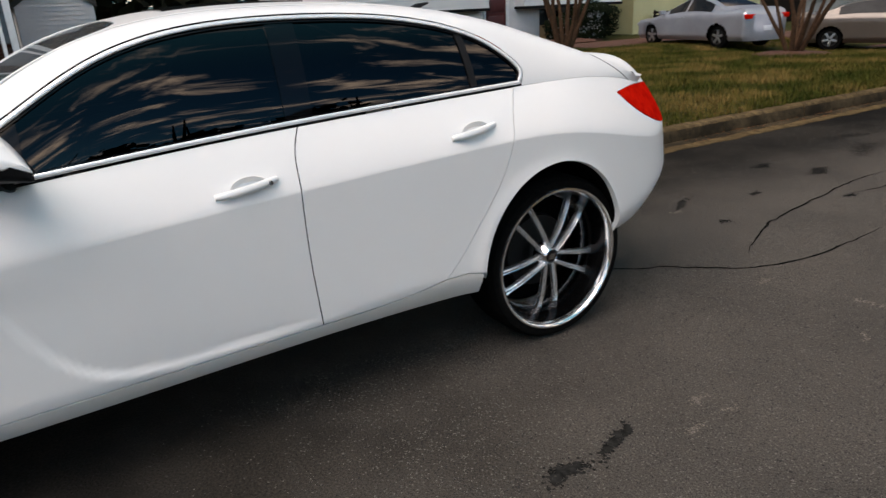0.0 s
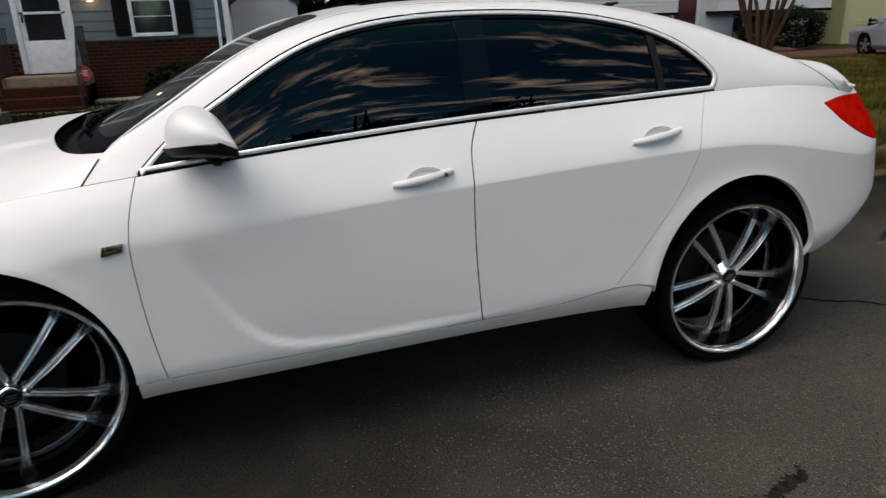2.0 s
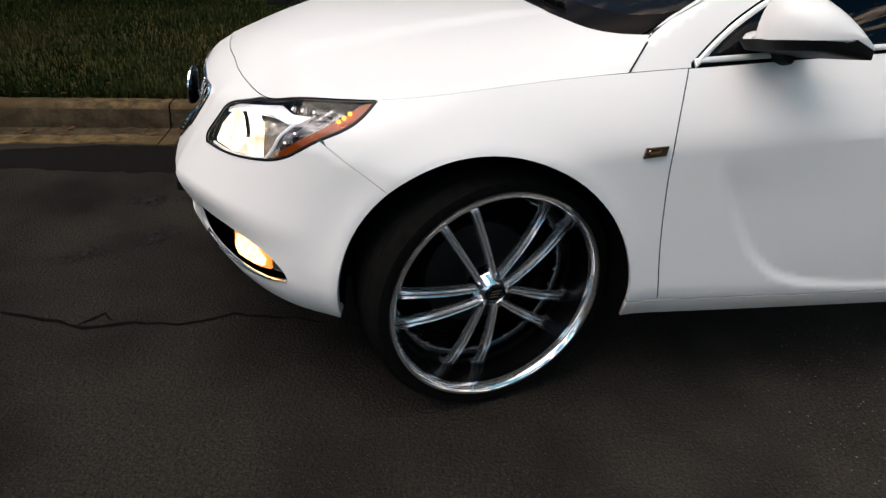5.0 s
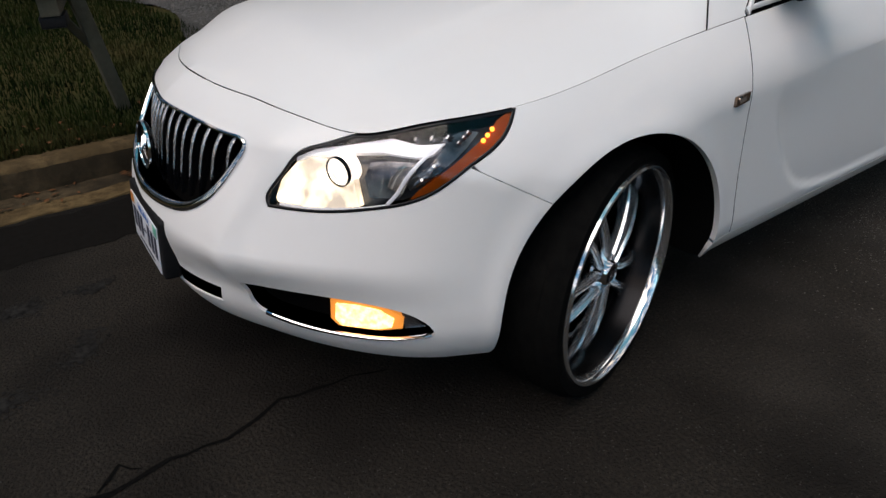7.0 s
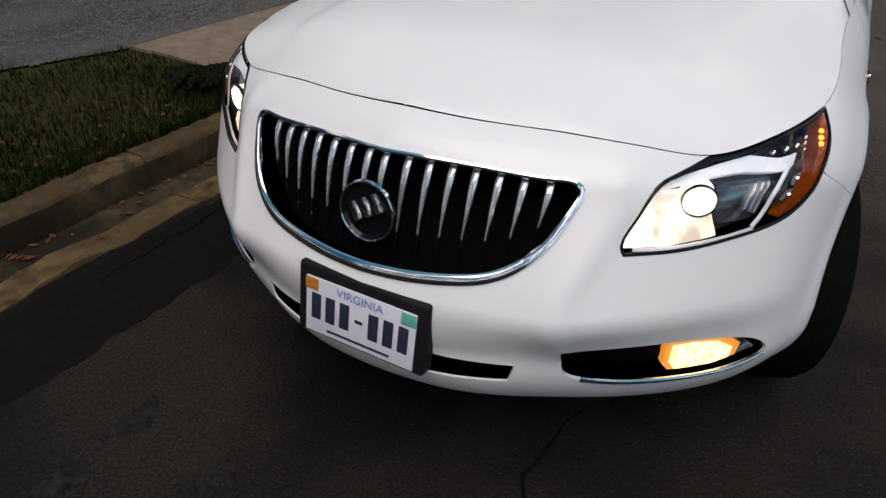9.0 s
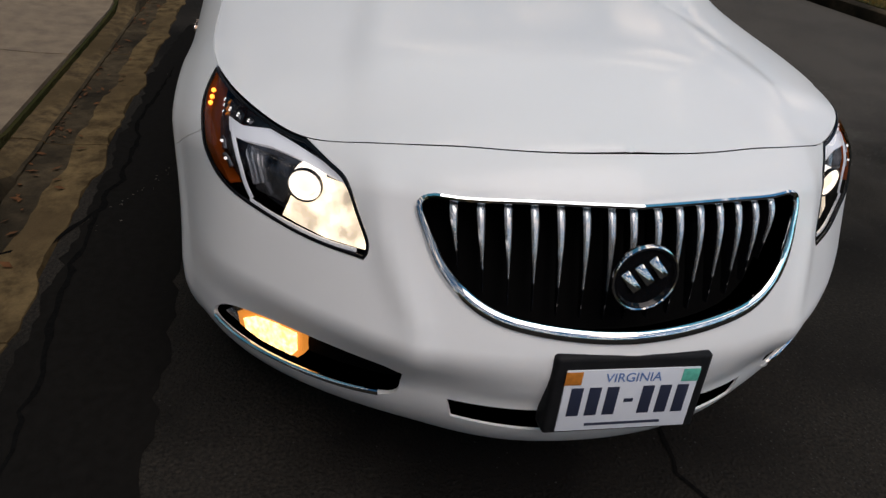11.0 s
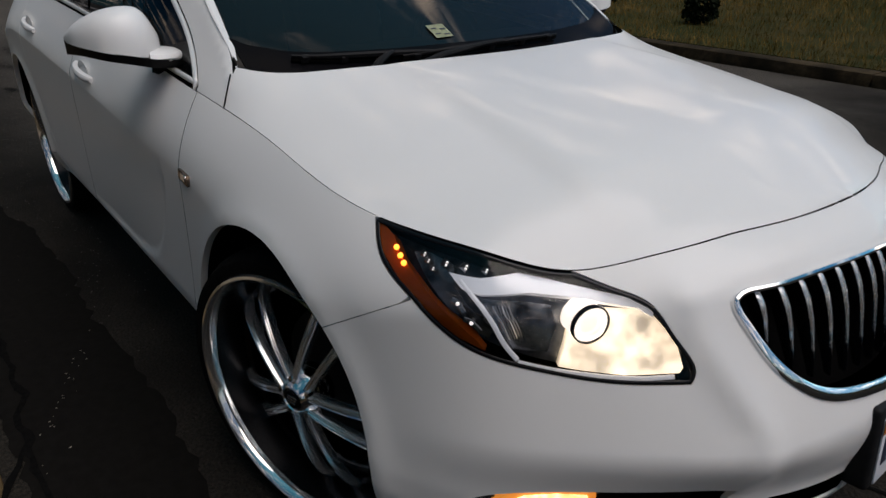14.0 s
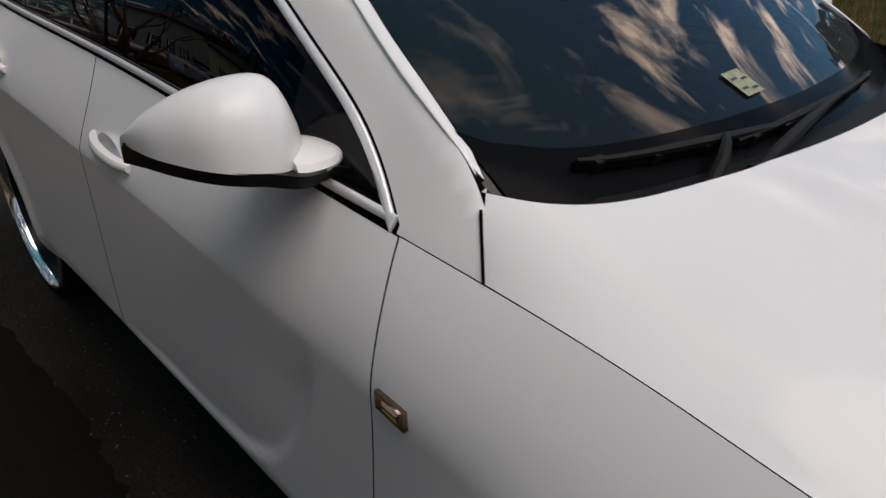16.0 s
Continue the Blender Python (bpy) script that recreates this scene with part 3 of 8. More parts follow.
def strip(name, chart, pts, width, thick, mat, parent, mirror=False, closed=False, label="", lift=0.0):
    """A moulding of rounded section laid along a line on one of the surfaces."""
    fn, ori = CHARTS[chart]
    p = np.array(pts, float)
    e = 5e-4
    q = fn(p[:, 0], p[:, 1])
    n = np.cross(fn(p[:, 0] + e, p[:, 1]) - fn(p[:, 0] - e, p[:, 1]), fn(p[:, 0], p[:, 1] + e) - fn(p[:, 0], p[:, 1] - e)) * ori
    n /= np.linalg.norm(n, axis=1)[:, None]
    t = np.roll(q, -1, 0) - np.roll(q, 1, 0)
    if not closed:
        t[0], t[-1] = q[1] - q[0], q[-1] - q[-2]
    t /= np.linalg.norm(t, axis=1)[:, None]
    w = np.cross(t, n)
    prof = [(-.5, -.6), (-.5, .35), (-.36, .8), (0, 1.0), (.36, .8), (.5, .35), (.5, -.6)]
    ww = np.broadcast_to(np.asarray(width, float), (len(p),))
    th = np.broadcast_to(np.asarray(thick, float), (len(p),))[:, None]
    P = [q + w * (a * ww)[:, None] + n * (b * th + lift) for a, b in prof]
    m, r = len(p), len(prof)
    P = np.stack(P, 1).reshape(-1, 3)
    F = []
    for i in range(m if closed else m - 1):
        j = (i + 1) % m
        for k in range(r - 1):
            F.append((i * r + k, i * r + k + 1, j * r + k + 1, j * r + k))
    if not closed:
        F += [tuple(range(r)), tuple(range(m * r - 1, (m - 1) * r - 1, -1))]
    if mirror:
        P = P * (1, -1, 1)
    me = bpy.data.meshes.new(name)
    me.from_pydata(P.tolist(), [], F)
    bm = bmesh.new()
    bm.from_mesh(me)
    bpy.data.meshes.remove(me)
    return part(name, bm, mat, parent, label)


# ---- outlines on the car ---------------------------------------------------
def arch(cx, rx, cz, rz, a0, a1, n=40):
    return [(cx - rx * math.cos(radians(a0 + (a1 - a0) * i / n)), cz + rz * math.sin(radians(a0 + (a1 - a0) * i / n))) for i in range(n + 1)]


HL_X = [(-1.705, .934), (-1.752, .888), (-1.805, .857), (-1.862, .831), (-1.94, .781)]     # lower rear edge, in x and z
HL_Y = [(.735, .742), (.64, .722), (.575, .7185)]                                   # lower front edge, in y and z


def shoulder(x0, x1, step=0.02, dz=0.0):
    n = max(2, int(abs(x1 - x0) / step))
    xs = np.linspace(x0, x1, n + 1)
    s = np.interp(xs, SHX, _s)
    return [(float(a), float(ZS(a)) + dz) for a in s]


S_HOODHL = float(np.interp(.618, SHY[:250], _s[:250]))
S_TIP = float(np.interp(-1.714, SHX, _s))
hl_low = curve2(to_side(HL_X) + to_front(HL_Y) + to_front([(.517, .719)]), 0.015)
hl_in = curve2(to_front([(.517, .719), (.508, .735), (.516, .78), (.529, .815), (.541, .846), (.570, .866), (.600, .880)]) + [(S_HOODHL, float(ZS(S_HOODHL)))], 0.012)
hl_top = [(float(s), float(ZS(s)) - .001) for s in np.linspace(S_HOODHL, S_TIP, 30)]
HEADLAMP = chain(hl_low, hl_in, hl_top)
i_seam = min(range(len(hl_low)), key=lambda i: abs(hl_low[i][1] - .835))

ARCH_F = arch(-1.41, .412, .40, .430, 0, 180)
a_seam = min(range(len(ARCH_F)), key=lambda i: math.dist(ARCH_F[i], (-1.685, .715)))
ARCH_R = arch(1.278, .396, .424, .43, 0, 180)

front_door_edge = curve2([(-.905, .388), (-.93, .55), (-.945, .72), (-.945, .88), (-.925, .98), (-.909, 1.034)], .02)
b_seam = curve2([(.172, .418), (.155, .6), (.145, .8), (.145, .95), (.16, 1.06), (.19, 1.124)], .02)
rear_door_edge = curve2([(.70, .468), (.77, .545), (.88, .69), (.97, .82), (1.02, .93), (1.06, 1.05), (1.12, 1.165)], .02)
sill_top = curve2([(-.905, .388), (-.5, .398), (.172, .418), (.55, .443), (.70, .468)], .03)
j_b = min(range(len(sill_top)), key=lambda i: abs(sill_top[i][0] - .172))


def top_of(pts):
    """Puts the end of an upright seam on the shoulder."""
    q = to_side(pts[:-1])
    s = float(np.interp(pts[-1][0], SHX, _s))
    return [p for p in q if p[1] < float(ZS(s)) - .01] + [(s, float(ZS(s)))]


fd, bs, rd = top_of(front_door_edge), top_of(b_seam), top_of(rear_door_edge)
st = to_side(sill_top)
sill_bottom = [(float(s), float(ZB(s))) for s in np.linspace(sx(-1.0, .33), sx(.872, .36), 40)]
FENDER = chain(to_side(ARCH_F[a_seam:]), to_side(line2([(-1.0, .40), (-1.0, .388), (-.905, .388)])), fd, shoulder(-.909, -1.714), hl_low[:i_seam + 1], to_side(line2([(-1.855, .834), (-1.680, .7245)]))[1:])
FRONT_DOOR = chain(fd[::-1], st[:j_b + 1], bs, shoulder(.19, -.909))
REAR_DOOR = chain(bs[::-1], st[j_b:], rd, shoulder(1.12, .19))
SILL = chain(sill_bottom, to_side(line2([(.87, .41), (.872, .455)])), to_side(line2([(.872, .455), (.80, .470), (.70, .468)])), st[::-1], to_side(line2([(-.905, .388), (-1.0, .388)])))
TAIL_LOW = to_side(curve2([(1.715, 1.086), (1.81, 1.014), (1.978, .935), (2.10, .90), (2.19, .89)], .02))
TAIL_UP = to_side(line2([(2.19, .89), (2.215, .98), (2.20, 1.07)], .02))
TAIL_TOP = to_side(curve2([(2.20, 1.07), (2.10, 1.085), (2.0, 1.093), (1.86, 1.098), (1.715, 1.087)], .02))
TAIL = chain(TAIL_LOW, TAIL_UP, TAIL_TOP)
rear_bottom = [(float(s), float(ZB(s))) for s in np.linspace(sx(1.655, .46), S_END, 40)]
QUARTER = chain(rd[::-1], to_side(line2([(.70, .468), (.80, .470), (.884, .455)])), to_side([p for p in ARCH_R if p[0] < 1.3 or p[1] > .475]), rear_bottom,
                [(S_END, z) for z in np.linspace(.605, float(ZS(S_END)), 14)], [(float(s), float(ZS(s))) for s in np.linspace(S_END, float(np.interp(1.12, SHX, _s)), 70)])
BUMPER_R = chain([(0, z) for z in np.linspace(.912, .308, 3)], [(float(s), float(ZB(s))) for s in np.linspace(.03, sx(-1.82, .31), 48)],
                 to_side(arch(-1.41, .412, .40, .430, -10, 49)), to_side(line2([(-1.680, .7245), (-1.855, .834)]))[1:], hl_low[i_seam:], hl_in,
                 [(float(s), float(ZS(s))) for s in np.linspace(S_HOODHL, .02, 40)])
_half = BUMPER_R[3:]
BUMPER = chain([p for p in _half], [(-a, b) for a, b in _half[::-1]])

GRILLE_H = curve2([(0, .874), (.12, .874), (.25, .869), (.36, .862), (.398, .858), (.414, .847), (.408, .803), (.380, .742), (.345, .702), (.29, .668), (.21, .648), (.12, .637), (.06, .633), (0, .632)], .012)
GRILLE = chain(to_front(GRILLE_H), to_front([(-y, z) for y, z in GRILLE_H[::-1]]))
FOG_H = curve2([(.440, .495), (.55, .500), (.66, .500), (.74, .492), (.80, .474), (.826, .450), (.836, .414), (.79, .394), (.70, .384), (.60, .384), (.52, .391), (.475, .400), (.447, .420), (.440, .45), (.440, .494)], .012)
SLOT_H = line2([(.14, .450), (.346, .440), (.333, .390), (.14, .385)], .015)

WIN_TOP = curve2([(-.902, 1.046), (-.79, 1.150), (-.64, 1.249), (-.42, 1.377), (-.24, 1.441), (-.05, 1.473), (.25, 1.486), (.55, 1.474), (.80, 1.437), (1.02, 1.363), (1.135, 1.285), (1.183, 1.215), (1.165, 1.178)], .02)


def belt(x0, x1, dz=0.006, step=0.03):
    n = max(2, int(abs(x1 - x0) / step))
    return [(float(x), float(np.interp(x, SHX, SHZ)) + dz) for x in np.linspace(x0, x1, n + 1)]


WINDOWS = chain(WIN_TOP, belt(1.165, -.902, .003))
GLASS_AREA = shrink(WINDOWS, .026)


def cut(poly, x0, x1):
    """The piece of a polygon between two slanting lines x = x0(z) and x = x1(z)."""
    def clip(p, f, sign):
        out = []
        for a, b in zip(p, p[1:] + p[:1]):
            da, db = sign * (a[0] - f(a[1])), sign * (b[0] - f(b[1]))
            if da >= 0:
                out.append(a)
            if (da >= 0) != (db >= 0):
                t = da / (da - db)
                out.append((a[0] + (b[0] - a[0]) * t, a[1] + (b[1] - a[1]) * t))
        return out
    p = clip(clip(list(poly), x0, 1), x1, -1)
    return chain(line2(p + p[:1], .025))


RAIL = [(float(x), float(RAIL_Z(x)) - .0008) for x in np.linspace(2.0, -1.010, 110)]
SIDE_FRAME = chain(line2([(-1.010, float(RAIL_Z(-1.010))), (-1.062, float(np.interp(-1.062, SHX, SHZ)))]), belt(-1.062, -.902, 0), WIN_TOP, belt(1.165, 2.0, 0), RAIL)

COWL = [(-1.238, 0), (-1.23, .18), (-1.207, .36), (-1.168, .53), (-1.112, .665), (-1.045, .73), (-.992, .757)]
cowl_h = curve2(COWL, .02)
hood_edge_s = [float(s) for s in np.linspace(0, float(np.interp(-1.046, SHX, _s)), 150)]
_he = ring(np.array(hood_edge_s), ZS(np.array(hood_edge_s)))
hood_side = [(float(a), float(b)) for a, b in _he[:, :2]]
HOOD_R = chain(hood_side, line2([hood_side[-1], (-.992, .752)]), cowl_h[::-1])
HOOD = chain(HOOD_R, [(x, -y) for x, y in HOOD_R[::-1]])
GLASS_H = curve2([(-1.225, 0), (-1.195, .36), (-1.15, .53), (-1.09, .645), (-1.03, .707), (-.97, .732), (-.86, .722), (-.75, .704), (-.62, .672), (-.45, .622), (-.34, .575), (-.288, .505), (-.262, .35), (-.25, 0)], .02)
SCREEN = chain(GLASS_H, [(x, -y) for x, y in GLASS_H[::-1]])
BACK_H = curve2([(1.12, 0), (1.13, .35), (1.16, .49), (1.22, .52), (1.45, .535), (1.70, .54), (1.80, .52), (1.84, .40), (1.86, 0)], .02)
BACKLIGHT = chain(BACK_H, [(x, -y) for x, y in BACK_H[::-1]])
roof_edge = [(float(x), float(RAIL_Y(x)) - .0008) for x in np.linspace(-.992, 2.0, 110)]


# ---- wheels ----------------------------------------------------------------
def wheel(name, x, y, side, turn, spin, label, hub_in):
    """A chrome wheel of ten paired spokes; its axis is y, its face looks along side."""
    top_ob = new(name)
    top_ob.parent = CAR
    top_ob["label"] = label
    face = pose(x, y, .382, 0, 0, turn) @ (pose(0, 0, 0, -90, 0, 0) if side > 0 else pose(0, 0, 0, 90, 0, 0))
    R, lip = .382, .329
    # z of the lathe is the outward way; 0 is the plane of the lip
    bm = bmesh.new()
    add_lathe(bm, [(lip - .012, -.006), (lip + .004, .002), (lip + .020, .006), (lip + .036, .002), (R - .008, -.014), (R - .001, -.03), (R, -.06),
                   (R, -.20), (R - .008, -.236), (lip + .03, -.25), (lip - .012, -.24)], 96, face)
    tyre = part("tyre", bm, M["rubber"], top_ob, "low-profile black rubber tyre")
    for k in range(4):
        bm = bmesh.new()
        zc = -.055 - .045 * k
        add_lathe(bm, [(R - .004, zc - .004), (R + .0008, zc - .003), (R + .0008, zc + .003), (R - .004, zc + .004)], 96, face)
        part("tread_rib", bm, M["rubber"], tyre)
    bm = bmesh.new()
    add_lathe(bm, [(lip - .014, -.012), (lip - .002, -.006), (lip + .004, .002), (lip + .001, .009), (lip - .006, .010), (lip - .013, .004), (lip - .017, -.012),
                   (lip - .0185, -.022), (lip - .014, -.026)], 96, face)
    rim = part("rim", bm, M["rim_lip"], top_ob, "polished chrome rim lip")
    bm = bmesh.new()
    add_lathe(bm, [(lip - .0185, -.022), (lip - .0255, -.052), (lip - .034, -.085), (lip - .036, -.10), (lip - .05, -.105), (lip - .052, -.23), (lip - .045, -.24), (lip - .03, -.1)], 96, face)
    part("barrel", bm, M["barrel"], top_ob, "dark stepped wheel barrel")
    bm = bmesh.new()
    add_lathe(bm, [(lip - .0505, -.146), (lip - .052, -.1425), (lip - .057, -.1425), (lip - .058, -.147), (lip - .0505, -.152)], 72, face)
    part("step_ring", bm, M["slat"], rim, "thin chrome ring inside the wheel")
    bolt = None
    for k in range(30):
        a = 2 * math.pi * (k + .5) / 30
        at = face @ pose((lip - .0575) * math.cos(a), (lip - .0575) * math.sin(a), -.146)
        if bolt is None:
            bm = bmesh.new()
            add_lathe(bm, [(.0001, .008), (.004, .007), (.0055, .002), (.0055, -.006)], 8)
            bolt = part("rim_bolt", bm, M["slat"], rim)
            bolt.matrix_basis = at
        else:
            b2 = new("rim_bolt", bolt.data)
            b2.parent = rim
            b2.matrix_basis = at
    bm = bmesh.new()
    add_lathe(bm, [(.0001, -.16), (.17, -.16), (.175, -.175), (.175, -.19), (.0001, -.19)], 48, face)
    part("brake_disc", bm, M["brake"], top_ob, "dark iron brake disc")
    bm = bmesh.new()
    add_lathe(bm, [(.0001, -.235), (.262, -.235), (.266, -.22)], 48, face)
    part("back_plate", bm, M["void"], top_ob)
    hz = -hub_in
    for k in range(10):
        pair, second = divmod(k, 2)
        a0 = spin + 72 * pair
        bm = bmesh.new()
        # a spoke runs out from the hub nearly straight, then drops to the barrel
        n = 14
        rows = []
        for i in range(n + 1):
            t = i / n
            r = .045 + (lip - .030 - .045) * t
            z = hz + .002 + .012 * math.sin(math.pi * t) - (.088 - hub_in) * t - .012 * smoothstep(.88, 1.0, t)
            w = .0105 + .004 * t + .010 * smoothstep(.80, 1, t)
            off = (1 if second else -1) * (.022 + .033 * t)
            e = .006 + .002 * t
            sec = [(-w, -.020), (-w, -.003), (-w * .80, .002), (-w * .60, .0), (-w * .46, -e), (-w * .30, -.001), (-w * .12, .004), (w * .12, .004), (w * .30, -.001),
                   (w * .46, -e), (w * .60, .0), (w * .80, .002), (w, -.003), (w, -.020)]
            rows.append([bm.verts.new((r, off + b, z + c)) for b, c in sec])
        for u, v in zip(rows[:-1], rows[1:]):
            for j in range(len(u)):
                q = (j + 1) % len(u)
                bm.faces.new((u[j], u[q], v[q], v[j]))
        bm.faces.new(rows[0])
        bm.faces.new(rows[-1][::-1])
        bmesh.ops.transform(bm, matrix=face @ pose(0, 0, 0, 0, 0, a0), verts=bm.verts[:])
        part("spoke", bm, M["spoke"], top_ob)
    bm = bmesh.new()
    add_lathe(bm, [(.0001, hz + .010), (.030, hz + .010), (.033, hz + .015), (.038, hz + .011), (.043, hz + .000), (.056, hz - .012), (.066, hz - .03), (.066, hz - .07)], 40, face)
    hub = part("hub", bm, M["chrome"], top_ob)
    bm = bmesh.new()
    add_lathe(bm, [(.0001, hz + .016), (.024, hz + .016), (.029, hz + .012), (.029, hz + .008)], 32, face)
    cap = part("centre_cap", bm, M["gloss_black"], hub, "black centre cap with a chrome mark")
    bm = bmesh.new()
    for k in (-1, 0, 1):
        add_box(bm, (-.016 + .004 * k, -.002 + .009 * k, hz + .015), (.016 + .004 * k, .002 + .009 * k, hz + .0175), .0006, face)
    part("cap_mark", bm, M["chrome"], cap)
    for k in range(5):
        a = radians(spin + 36 + 72 * k)
        bm = bmesh.new()
        add_lathe(bm, [(.0001, .014), (.008, .013), (.010, .008), (.010, -.015)], 6, face @ pose(.052 * math.cos(a), .052 * math.sin(a), hz - .006))
        part("lug_nut", bm, M["chrome"], hub)
    return top_ob


# ---- the white car -----------------------------------------------------------
CREASE = [[(float(a), float(ZS(a) - DH(a)) + d) for a in np.linspace(sx(-1.2, .8), sx(2.1, .9), 170)] for d in (-.004, .004)]
CAR = base("white_sedan", label="glossy white four-door sedan on huge chrome wheels, parked by the kerb", category="car")
P, C, BK, V = M["paint"], M["chrome"], M["black"], M["void"]
panel("front_bumper", "ring", BUMPER, P, CAR, holes=[GRILLE, to_front(FOG_H), to_front([(-y, z) for y, z in FOG_H]), to_front(SLOT_H), to_front([(-y, z) for y, z in SLOT_H])],
      step=.024, flange=.03, gap=.0007, label="white front bumper with slots for fog lamps")
# hood and door edges turn in black, painting the gaps' shade
panel("hood", "hood", HOOD, P, CAR, step=.03, flange=.02, gap=.0014, rim=V)
for side in (1, -1):
    mir = side < 0
    panel("front_fender", "ring", FENDER, P, CAR, step=.024, flange=.022, gap=.001, mirror=mir, lines=CREASE)
    fdoor = panel("front_door", "ring", FRONT_DOOR, P, CAR, step=.016, mirror=mir, rim=V, lines=CREASE)
    rdoor = panel("rear_door", "ring", REAR_DOOR, P, CAR, step=.016, mirror=mir, rim=V, lines=CREASE)
    panel("sill", "ring", SILL, M["sill"], CAR, step=.024, flange=.05, gap=.0045, mirror=mir, label="slightly yellowed white sill")
    panel("rear_quarter", "ring", QUARTER, P, CAR, holes=[TAIL], step=.028, flange=.022, gap=.0004, mirror=mir, lines=CREASE)
    panel("pillar_frame", "flank", SIDE_FRAME, P, CAR, step=.022, flange=0, gap=.0004, mirror=mir)
    # glazing
    panel("window_backing", "flank", WINDOWS, M["gloss_black"], CAR, holes=[GLASS_AREA], step=.03, depth=.006, flange=.01, mirror=mir)
    strip("window_chrome", "flank", shrink(WINDOWS, .0115), .015, .005, M["bright_trim"], CAR, mirror=mir, closed=True, label="bright chrome window surround")
    for nm, f0, f1 in (("front_glass", lambda z: -9, lambda z: .155), ("rear_glass", lambda z: .255, lambda z: .925 - .12 * (z - 1.13)), ("quarter_glass", lambda z: .955 - .12 * (z - 1.13), lambda z: 9)):
        panel(nm, "flank", cut(GLASS_AREA, f0, f1), M["tint"], CAR, step=.05, depth=.012, flange=.004, gap=0, mirror=mir, label="dark tinted side window")
    panel("pillar_cover", "flank", cut(GLASS_AREA, lambda z: .155, lambda z: .255), M["pillar_black"], CAR, step=.04, depth=.008, flange=.006, gap=0, mirror=mir)
    panel("divider", "flank", cut(GLASS_AREA, lambda z: .925 - .12 * (z - 1.13), lambda z: .955 - .12 * (z - 1.13)), BK, CAR, step=.02, depth=.006, flange=.01, gap=0, mirror=mir)
    # black lining behind the joints
    panel("inner_side", "ring", chain(to_side(line2([(-.98, .42), (.82, .42)])), to_side(line2([(.82, .45), (.80, 1.0)])), shoulder(.8, -.98, dz=-.02)), V, CAR, step=.08, depth=.03, flange=0, mirror=mir)
    # rear lamp
    panel("rear_lamp", "ring", TAIL, M["red_lens"], CAR, step=.02, depth=-.002, flange=.03, gap=.002, mirror=mir, label="red rear lamp wrapping the corner")
    # wheel housings
    for arc, y1, wall in ((ARCH_F, .50, .93), (ARCH_R, .50, .93)):
        bm = bmesh.new()
        pts = [(arc[0][0], .325)] + arc + [(arc[-1][0], .325)]
        if arc is ARCH_R:
            # the bumper's foot rises behind the rear wheel
            pts = [p for p in pts if p[0] < 1.4 or p[1] > .425]
        mid = (arc[0][0] + arc[-1][0]) / 2
        outer = ring(np.array([sx(x, max(z, .34)) for x, z in pts]), np.array([max(z, .34) for _, z in pts]), .018)
        rows = []
        for (x, z), o in zip(pts, outer):
            rows.append([bm.verts.new((o[0], side * (o[1]), z)), bm.verts.new((mid + (x - mid) * .972, side * (o[1] - .03), z - .004)), bm.verts.new((mid + (x - mid) * .972, side * y1, z - .004))])
        for a, b in zip(rows[:-1], rows[1:]):
            for k in range(2):
                bm.faces.new((a[k], b[k], b[k + 1], a[k + 1]))
        bm.faces.new([r[2] for r in rows])
        part("wheel_housing", bm, V, CAR, "black wheel housing")
    # headlamp
    lamp = panel("headlamp", "ring", HEADLAMP, M["lamp_floor"], CAR, step=.03, depth=.070, flange=-.064, gap=.003, mirror=mir, label="lit projector headlamp with amber corner")
    panel("lens", "ring", HEADLAMP, M["lens"], lamp, step=.02, depth=.001, flange=.004, gap=.003, mirror=mir, label="clear plastic lens", rim=M["gloss_black"])
    strip("lamp_seal", "ring", shrink(HEADLAMP, .004), .007, .0015, M["gloss_black"], lamp, mirror=mir, closed=True)

    bowl = chain(line2(to_front([(.522, .731), (.60, .727), (.66, .733), (.688, .738), (.674, .770), (.662, .800), (.650, .828), (.628, .848), (.560, .845), (.538, .826), (.519, .785), (.516, .740), (.522, .731)]), .012))
    panel("bowl", "ring", bowl, M["lamp_warm"], lamp, step=.02, depth=.030, flange=.03, gap=0, mirror=mir, label="lit reflector bowl")
    beam = chain(line2(to_side([(-2.012, .760), (-1.980, .815), (-1.950, .860)]) + to_front([(.70, .858), (.664, .852), (.676, .805), (.697, .757)]) + to_side([(-2.012, .760)]), .012))
    panel("dark_bowl", "ring", beam, M["dark_bowl"], lamp, step=.012, depth=.050, flange=.02, gap=0, mirror=mir, label="unlit grey reflector bowl")
    brow = chain(line2(to_side([(-1.885, .888), (-1.936, .886)]) + to_front([(.695, .894), (.63, .876), (.565, .860), (.540, .840), (.543, .826), (.558, .844), (.621, .856), (.696, .866)]) + to_side([(-1.950, .862), (-1.92, .868), (-1.885, .888)]), .015))
    panel("brow", "ring", brow, M["brow"], lamp, step=.015, depth=.014, flange=.02, gap=0, mirror=mir, label="metal brow with added glow")
    arm = curve2(to_side([(-1.910, .880), (-1.938, .862), (-1.978, .826)]) + to_front([(.757, .782), (.742, .752)]), .012)
    strip("brow_end", "ring", arm, .0085, .003, M["brow"], lamp, mirror=mir, lift=-.016)
    foot = curve2(to_front([(.742, .749), (.70, .738), (.646, .730), (.59, .7265), (.535, .729)]), .012)
    strip("lower_trim", "ring", foot, .008, .003, M["brow"], lamp, mirror=mir, label="strip along the lamp's foot, with added glow", lift=-.012)
